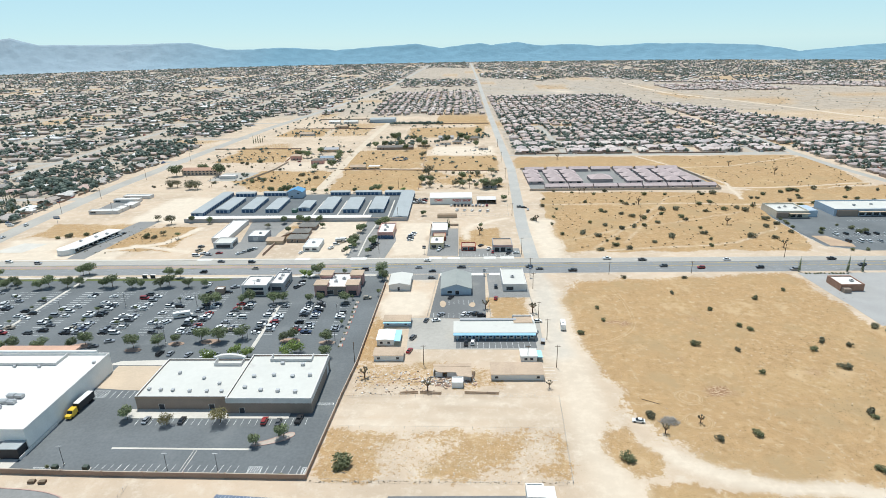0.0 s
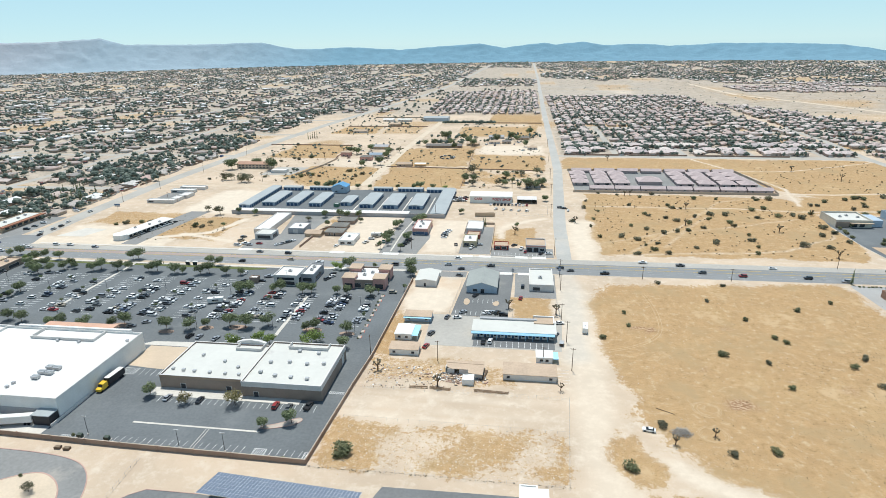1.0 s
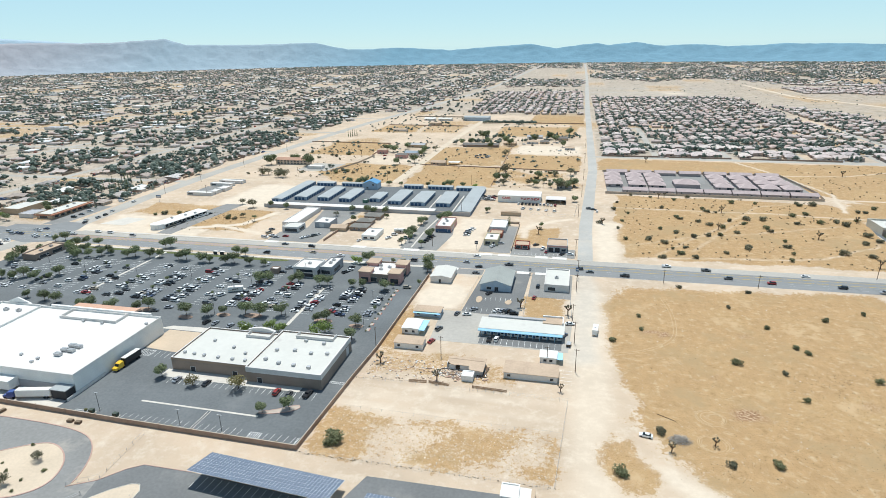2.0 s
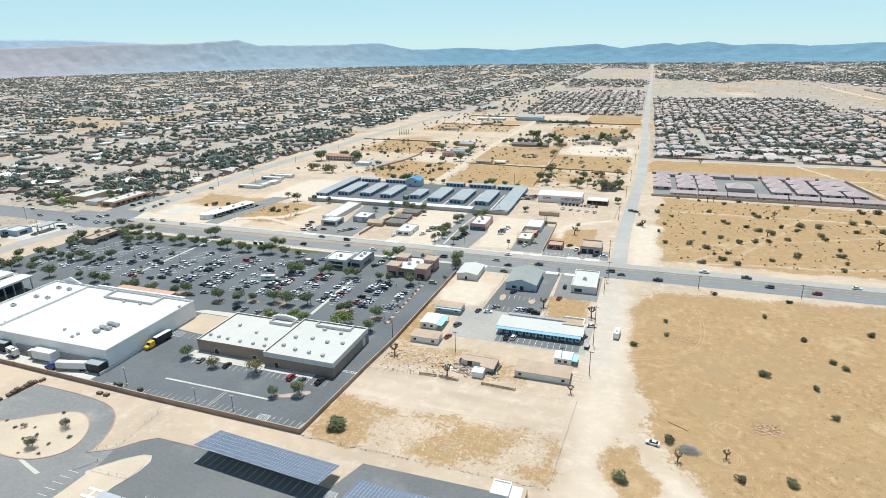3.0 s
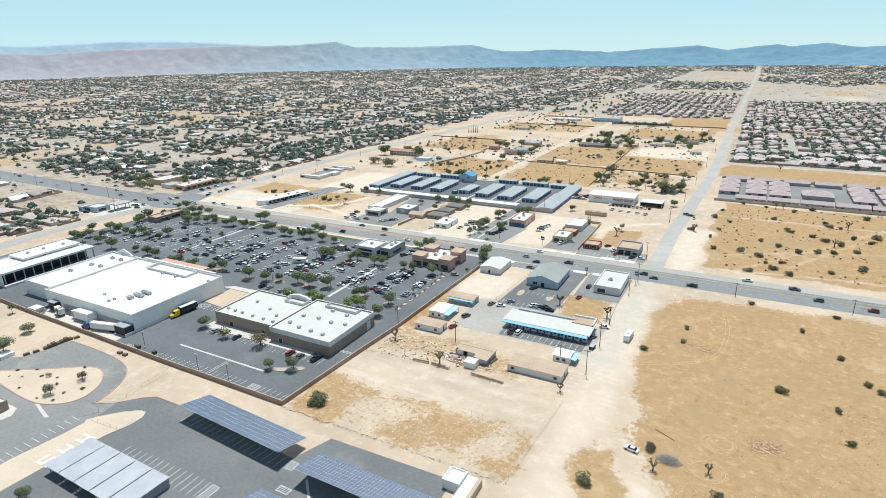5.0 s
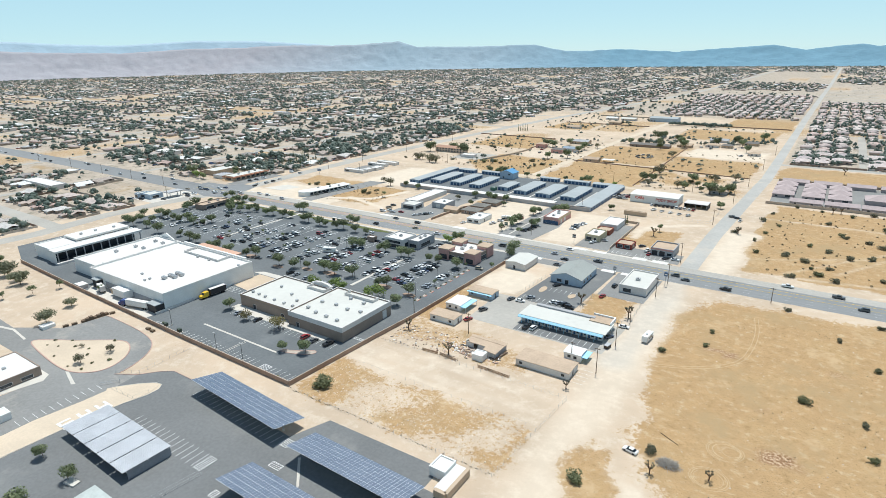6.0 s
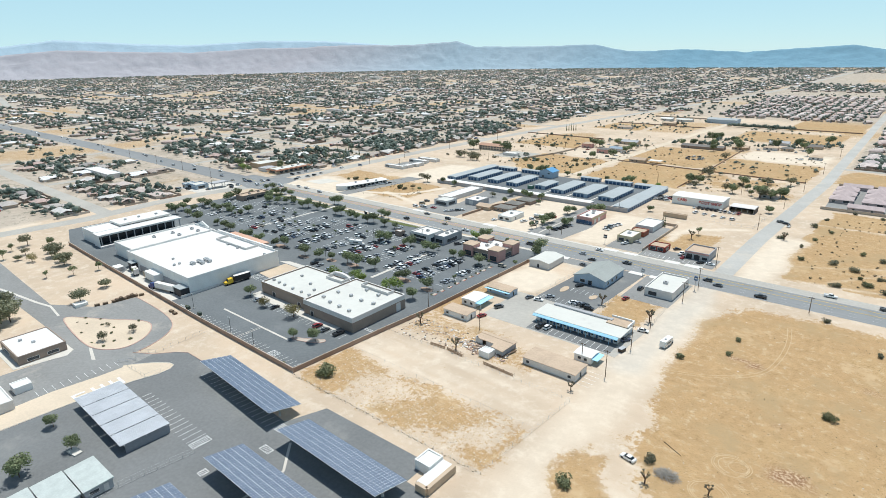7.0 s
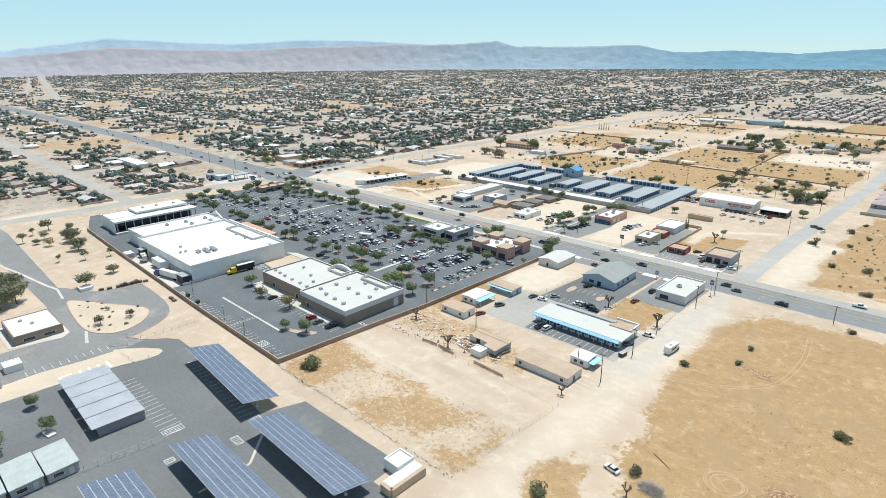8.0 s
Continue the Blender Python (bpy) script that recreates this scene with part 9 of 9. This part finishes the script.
for block in range(-4, 60):
    ystreet = 718 + block * 51.0
    for half in (15, 35):
        y = ystreet + half
        for ix in range(-15, 120):
            x = 80 + ix * 16.8
            if math.hypot(x, y) > 4150 or x > 70 + 1.1 * y:
                continue
            px, py = x + R.uniform(-1.2, 1.2), y + R.uniform(-1.5, 1.5)
            if town_zone(px, py) != "tract" or near_street(px, py) or R.rand() < 0.10:
                continue
            if any(abs(px - lane) < 8 and py < top for lane, top in TRACT_LANES):
                continue
            if 96 < px < 316 and 1560 < py < 1750:
                continue
            row = (px, py, R.uniform(11, 13.4), R.uniform(12, 15), R.choice([4.4, 4.8, 6.6]), R.uniform(-2, 2) + (0 if half > 20 else 180))
            (tract_near if y < 790 and x < 420 else tract_far).append(row)


def joined(name, rows, mats, label, shape=(HOUSE_V, HOUSE_F, HOUSE_M)):
    a = np.array(rows)
    pos = np.stack([a[:, 0], a[:, 1], np.zeros(len(a))], 1)
    ob = new(name, repeat_mesh(name, *shape, pos, a[:, 2:5], np.radians(a[:, 5]), mats))
    return tagged(ob, label, "houses", kind="stuff")


joined("distant_houses", far_houses, [M_FAR_WALL, M_FAR_ROOF], "many low houses of the town reaching to the horizon")
joined("distant_tract_houses", tract_far, [M_TRACT_WALL, M_TRACT_ROOF], "many alike tract houses with brown-pink roofs in rows", (TRACT_V, TRACT_F, TRACT_M))

WALLS, ROOFS, WINDOWS, DOORS = {}, {}, {}, {}


def small_house(x, y, w, d, h, turn, wall, roof, label, group, style):
    """A house with walls, a roof with overhang, windows and a garage door."""
    k = int(w) % 3
    key = (style, k)
    if key not in WALLS:
        e = h * 0.6
        W, D = 12 + k * 2.5, 10.5
        body = Shape().box(-W / 2, -D / 2, 0, W / 2, D / 2, e)
        r = Shape()
        if style == "gable":
            r.gable(-W / 2, -D / 2, W / 2, D / 2, e + 0.01, h, "x", 0.6)
        else:
            r.hip(-W / 2, -D / 2, W / 2, D / 2, e + 0.16, h, 0.6)
        r.hip(-W / 2 - 1.0, -D / 2 - 4.2, -W / 2 + 6, -D / 2 + 2, e * 0.9, h * 0.86, 0.4)
        body.box(-W / 2 - 0.8, -D / 2 - 4, 0, -W / 2 + 5.8, -D / 2 - 0.01, e * 0.86)
        WALLS[key], ROOFS[key] = body.mesh("wall", wall), r.mesh("roof", roof)
        WINDOWS[key] = Shape().box(W / 2 - 5, -D / 2 - 0.05, 0.9, W / 2 - 2.6, -D / 2 + 0.02, 2.1).mesh("window", M_GLASS)
        DOORS[key] = Shape().box(-W / 2 + 0.2, -D / 2 - 4.06, 0.02, -W / 2 + 4.8, -D / 2 - 3.98, 2.2).mesh("garage_door", M_OFFWHITE)
    root = thing("house", label, "house", x, y, 0, turn, group)
    part("wall", WALLS[key], None, root)
    part("roof", ROOFS[key], None, root)
    part("window", WINDOWS[key], None, root)
    part("garage_door", DOORS[key], None, root)


for i, (x, y, w, d, h, t) in enumerate(near_houses):
    small_house(x, y, w, d, 4.1, t, M_TOWN_WALL_ONE, M_TOWN_ROOF_ONE, "low house with a shingle roof on a dry lot", "houses of the western streets", "gable" if i % 3 == 0 else "hip")
for i, (x, y, w, d, h, t) in enumerate(tract_near):
    small_house(x, y, w, d, 6.2, 0, M_TRACT_WALL_ONE, M_TRACT_ROOF_ONE, "tract house with a brown-pink tile roof", "tract houses", "tract")
wall_line("tract_wall", [(70, 723), (136, 722.5)], 1.8, M_BLOCK, "brown block wall behind the tract houses")
wall_line("tract_wall", [(146, 722), (216, 721.5)], 1.8, M_BLOCK, "brown block wall behind the tract houses")
wall_line("tract_wall", [(226, 721), (330, 718)], 1.8, M_BLOCK, "brown block wall behind the tract houses")


# trees of the town
def clump_template(blobs, sides, leaves, seed):
    """A crown of a few uneven clumps with loose sprays round them, one unit wide and high."""
    r = np.random.RandomState(seed)
    v, f = [], []
    for k in range(blobs):
        a = k * 2.4 + r.uniform(-0.4, 0.4)
        d = 0.0 if k == 0 else r.uniform(0.20, 0.30)
        c = np.array([math.cos(a) * d, math.sin(a) * d, 0.58 if k == 0 else r.uniform(0.40, 0.66)])
        rad = 0.32 if k == 0 else r.uniform(0.17, 0.25)
        n = len(v)
        v.append(c + np.array([r.uniform(-0.05, 0.05), r.uniform(-0.05, 0.05), rad * r.uniform(0.9, 1.15)]))
        for ring, z in ((0.85, 0.5), (0.95, -0.35)) if sides > 4 else ((1.0, 0.0),):
            for j in range(sides):
                b = (j + ring) * math.tau / sides
                w = rad * ring * r.uniform(0.72, 1.22)
                v.append(c + np.array([math.cos(b) * w, math.sin(b) * w, rad * (z + r.uniform(-0.22, 0.22))]))
        v.append(c - np.array([0, 0, rad * 0.9]))
        m = len(v) - 1 - n
        for j in range(sides):
            i = (j + 1) % sides
            f.append((n, n + 1 + j, n + 1 + i))
            if sides > 4:
                f.append((n + 1 + j, n + 1 + sides + j, n + 1 + sides + i, n + 1 + i))
                f.append((n + m, n + 1 + sides + i, n + 1 + sides + j))
            else:
                f.append((n + m, n + 1 + i, n + 1 + j))
    for k in range(leaves):
        d = r.normal(size=3)
        d /= np.linalg.norm(d)
        p = d * np.array([0.47, 0.47, 0.36]) + np.array([0, 0, 0.55])
        u = np.cross(d, r.normal(size=3))
        u /= np.linalg.norm(u)
        w = np.cross(d, u)
        n = len(v)
        v += [p - u * 0.09 - d * 0.03, p + w * 0.07, p + u * 0.09 + d * 0.03, p - w * 0.07]
        f.append((n, n + 1, n + 2, n + 3))
    v = np.array(v)
    v[:, 2] = np.maximum(v[:, 2], 0.0)
    return v, f


near_trees, far_trees = [], []
for row in near_houses:
    lush = 0.6 + 1.1 * field_at(70, row[0], row[1])
    for k in range(int(R.choice([3, 4, 6, 7, 9]) * lush)):
        w = R.choice([R.uniform(2.5, 4.5), R.uniform(4, 7.5), R.uniform(6.5, 12)])
        near_trees.append((row[0] + R.uniform(-17, 17), row[1] + R.uniform(-17, 17), w, 1.2 + w * R.uniform(0.55, 0.85)))
for row in far_houses:
    lush = 0.5 + 1.2 * field_at(150, row[0], row[1])
    for k in range(int(R.choice([2, 3, 4, 5]) * lush + 0.5)):
        w = R.uniform(5, 13)
        far_trees.append((row[0] + R.uniform(-20, 20), row[1] + R.uniform(-20, 20), w, 2 + w * R.uniform(0.5, 0.75)))
for row in tract_near + tract_far:
    for k in range(R.choice([2, 3, 3, 4, 5]) if row[1] < 1500 else R.choice([1, 1, 2])):
        (near_trees if row[1] < 1150 else far_trees).append((row[0] + R.uniform(-9, 9), row[1] + R.choice([-1, 1]) * R.uniform(7, 11), R.uniform(4, 8.5), R.uniform(4.5, 8)))
for k in range(900):
    x, y = R.uniform(-200, 1300), R.uniform(900, 2400)
    if in_wash(x, y):
        far_trees.append((x, y, R.uniform(3, 6.5), R.uniform(2, 4)))
for k in range(230):
    x, y = R.uniform(-262, 52), R.uniform(1165, 1690)
    near_trees.append((x, y, R.uniform(5, 9), R.uniform(5, 8)))
for k in range(260):
    near_trees.append((R.uniform(68, 402), R.uniform(860, 1540), R.uniform(4.5, 8.5), R.uniform(5, 8)))
for x0, x1, y0, y1, n in ((-300, -218, 692, 784, 34), (-240, -144, 548, 634, 26), (-290, -144, 880, 1030, 60), (-40, 44, 640, 716, 20), (-128, -46, 650, 760, 9), (-36, 42, 548, 622, 22), (-80, 42, 820, 1010, 60), (-210, -142, 640, 860, 34), (-320, -140, 1040, 1150, 60), (-330, -290, 700, 1000, 14)):
    for k in range(n):
        x, y, w = R.uniform(x0, x1), R.uniform(y0, y1), R.choice([R.uniform(2.6, 4.2), R.uniform(3.8, 6.2)])
        if abs(x + 135) > 8:
            near_trees.append((x, y, w, w * R.uniform(0.6, 0.8)))
for x0, x1, y0, y1, n in ((68, 128, 730, 800, 26), (70, 400, 760, 800, 90), (150, 340, 800, 860, 70), (62, 68, 730, 1300, 60), (250, 400, 820, 850, 30)):
    for k in range(n):
        near_trees.append((R.uniform(x0, x1), R.uniform(y0, y1), R.uniform(5, 9.5), R.uniform(5, 8)))
for k in range(70):
    near_trees.append((R.uniform(-470, -372), R.uniform(470, 860), R.uniform(6, 12), R.uniform(6, 9)))
for k in range(150):
    near_trees.append((R.uniform(-475, -376), R.uniform(425, 720), R.uniform(3.5, 10), R.uniform(3, 7)))
for k in range(4300):
    x, y = -378 - 1150 * R.rand() ** 1.3, R.uniform(110, 1300)
    w = R.choice([R.uniform(2.5, 4.5), R.uniform(4, 8), R.uniform(6.5, 12)])
    if town_zone(x, y) == "town" and (not patch_at(x, y) or R.rand() < 0.25):
        near_trees.append((x, y, w, 0.8 + w * R.uniform(0.55, 0.85)))
for k in range(44):
    near_trees.append((-118 + k * 2.05, 1011 + R.uniform(-3, 3), R.uniform(5, 8), R.uniform(5, 8)))
for x, y in ((-104, 790), (-80, 800), (-50, 805), (-95, 850), (-70, 840), (-15, 818), (20, 842), (-238, 906), (-198, 990), (30, 860)):
    for k in range(8):
        near_trees.append((x + R.uniform(-22, 22), y + R.uniform(-4, 20), R.uniform(4, 8), R.uniform(4, 7)))
# both tree meshes take the leaf colour with haze mixed in
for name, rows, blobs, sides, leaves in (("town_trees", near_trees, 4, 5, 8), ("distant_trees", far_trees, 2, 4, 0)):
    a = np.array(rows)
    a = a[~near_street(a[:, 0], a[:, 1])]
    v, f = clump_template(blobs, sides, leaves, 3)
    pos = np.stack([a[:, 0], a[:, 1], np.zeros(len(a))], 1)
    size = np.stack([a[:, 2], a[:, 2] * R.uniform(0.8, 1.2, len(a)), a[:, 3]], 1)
    tagged(new(name, repeat_mesh(name, v, f, [0] * len(f), pos, size, R.uniform(0, 6.28, len(a)), [M_LEAF_HAZY])), "many green garden trees among the houses", "trees", kind="stuff")

# block walls and fences round the yards
fences = Shape()
for x, y, w, d, h, t in near_houses:
    if R.rand() < 0.75:
        a, b = R.uniform(11, 13), R.uniform(12, 15)
        z = R.uniform(1.4, 1.9)
        fences.box(x - a, y + b, 0, x + a, y + b + 0.2, z)
        fences.box(x + a, y - b * R.uniform(0.2, 1), 0, x + a + 0.2, y + b + 0.2, z)
        if R.rand() < 0.6:
            fences.box(x - a - 0.2, y - b * R.uniform(0.2, 1), 0, x - a, y + b + 0.2, z)
tagged(new("yard_walls", fences.mesh("yard_walls", palette("yard_wall", [(0.30, 0.21, 0.16), (0.44, 0.36, 0.29), (0.22, 0.16, 0.12), (0.50, 0.45, 0.40)]))), "block walls and board fences round the yards", "walls", kind="stuff")

# sheds, trailers and parked cars in the yards
yard_shape = Shape().box(-0.5, -0.5, 0, 0.5, 0.5, 0.55).box(-0.28, -0.42, 0.55, 0.22, 0.42, 1.0)
rows = []
for row in near_houses + [h for h in far_houses if math.hypot(h[0], h[1]) < 1900]:
    for k in range(R.choice([0, 1, 2, 3])):
        rows.append((row[0] + R.uniform(-14, 14), row[1] + R.uniform(-15, 15), R.uniform(4.2, 6.5), R.uniform(1.8, 2.4), R.uniform(1.4, 2.4), R.choice([0, 90]) + R.uniform(-8, 8)))
for row in tract_near + tract_far:
    if R.rand() < 0.4:
        rows.append((row[0] + R.uniform(-3, 3), row[1] - R.uniform(9, 11), 4.6, 1.8, 1.5, 90))
a = np.array(rows)
pos = np.stack([a[:, 0], a[:, 1], np.zeros(len(a))], 1)
tagged(new("yard_vehicles", repeat_mesh("yard_vehicles", yard_shape.v, yard_shape.f, [0] * 12, pos, a[:, 2:5], np.radians(a[:, 5]), [palette("yard_paint", [(0.72, 0.72, 0.70), (0.45, 0.46, 0.47), (0.05, 0.05, 0.06), (0.65, 0.62, 0.58), (0.30, 0.08, 0.06), (0.08, 0.12, 0.22)], 0.5)])), "parked cars and trailers in the yards of the town", "vehicles", kind="stuff")

# a few long flat-roofed buildings further out
for k in range(46):
    x, y = R.uniform(-2600, -420), R.uniform(360, 2600)
    if near_street(x, y):
        continue
    w, d = R.uniform(26, 60), R.uniform(14, 26)
    b = thing("long_building", "long flat-roofed building among the houses", "building", x, y, 0, R.choice([0, 90]), "long buildings of the town")
    part("wall", Shape().box(-w / 2, -d / 2, 0, w / 2, d / 2, 4.5), M_OFFWHITE, b)
    part("roof", Shape().box(-w / 2 - 0.3, -d / 2 - 0.3, 4.5, w / 2 + 0.3, d / 2 + 0.3, 4.9), M_ROOF_WHITE if k % 2 else M_ROOF_GREY, b)
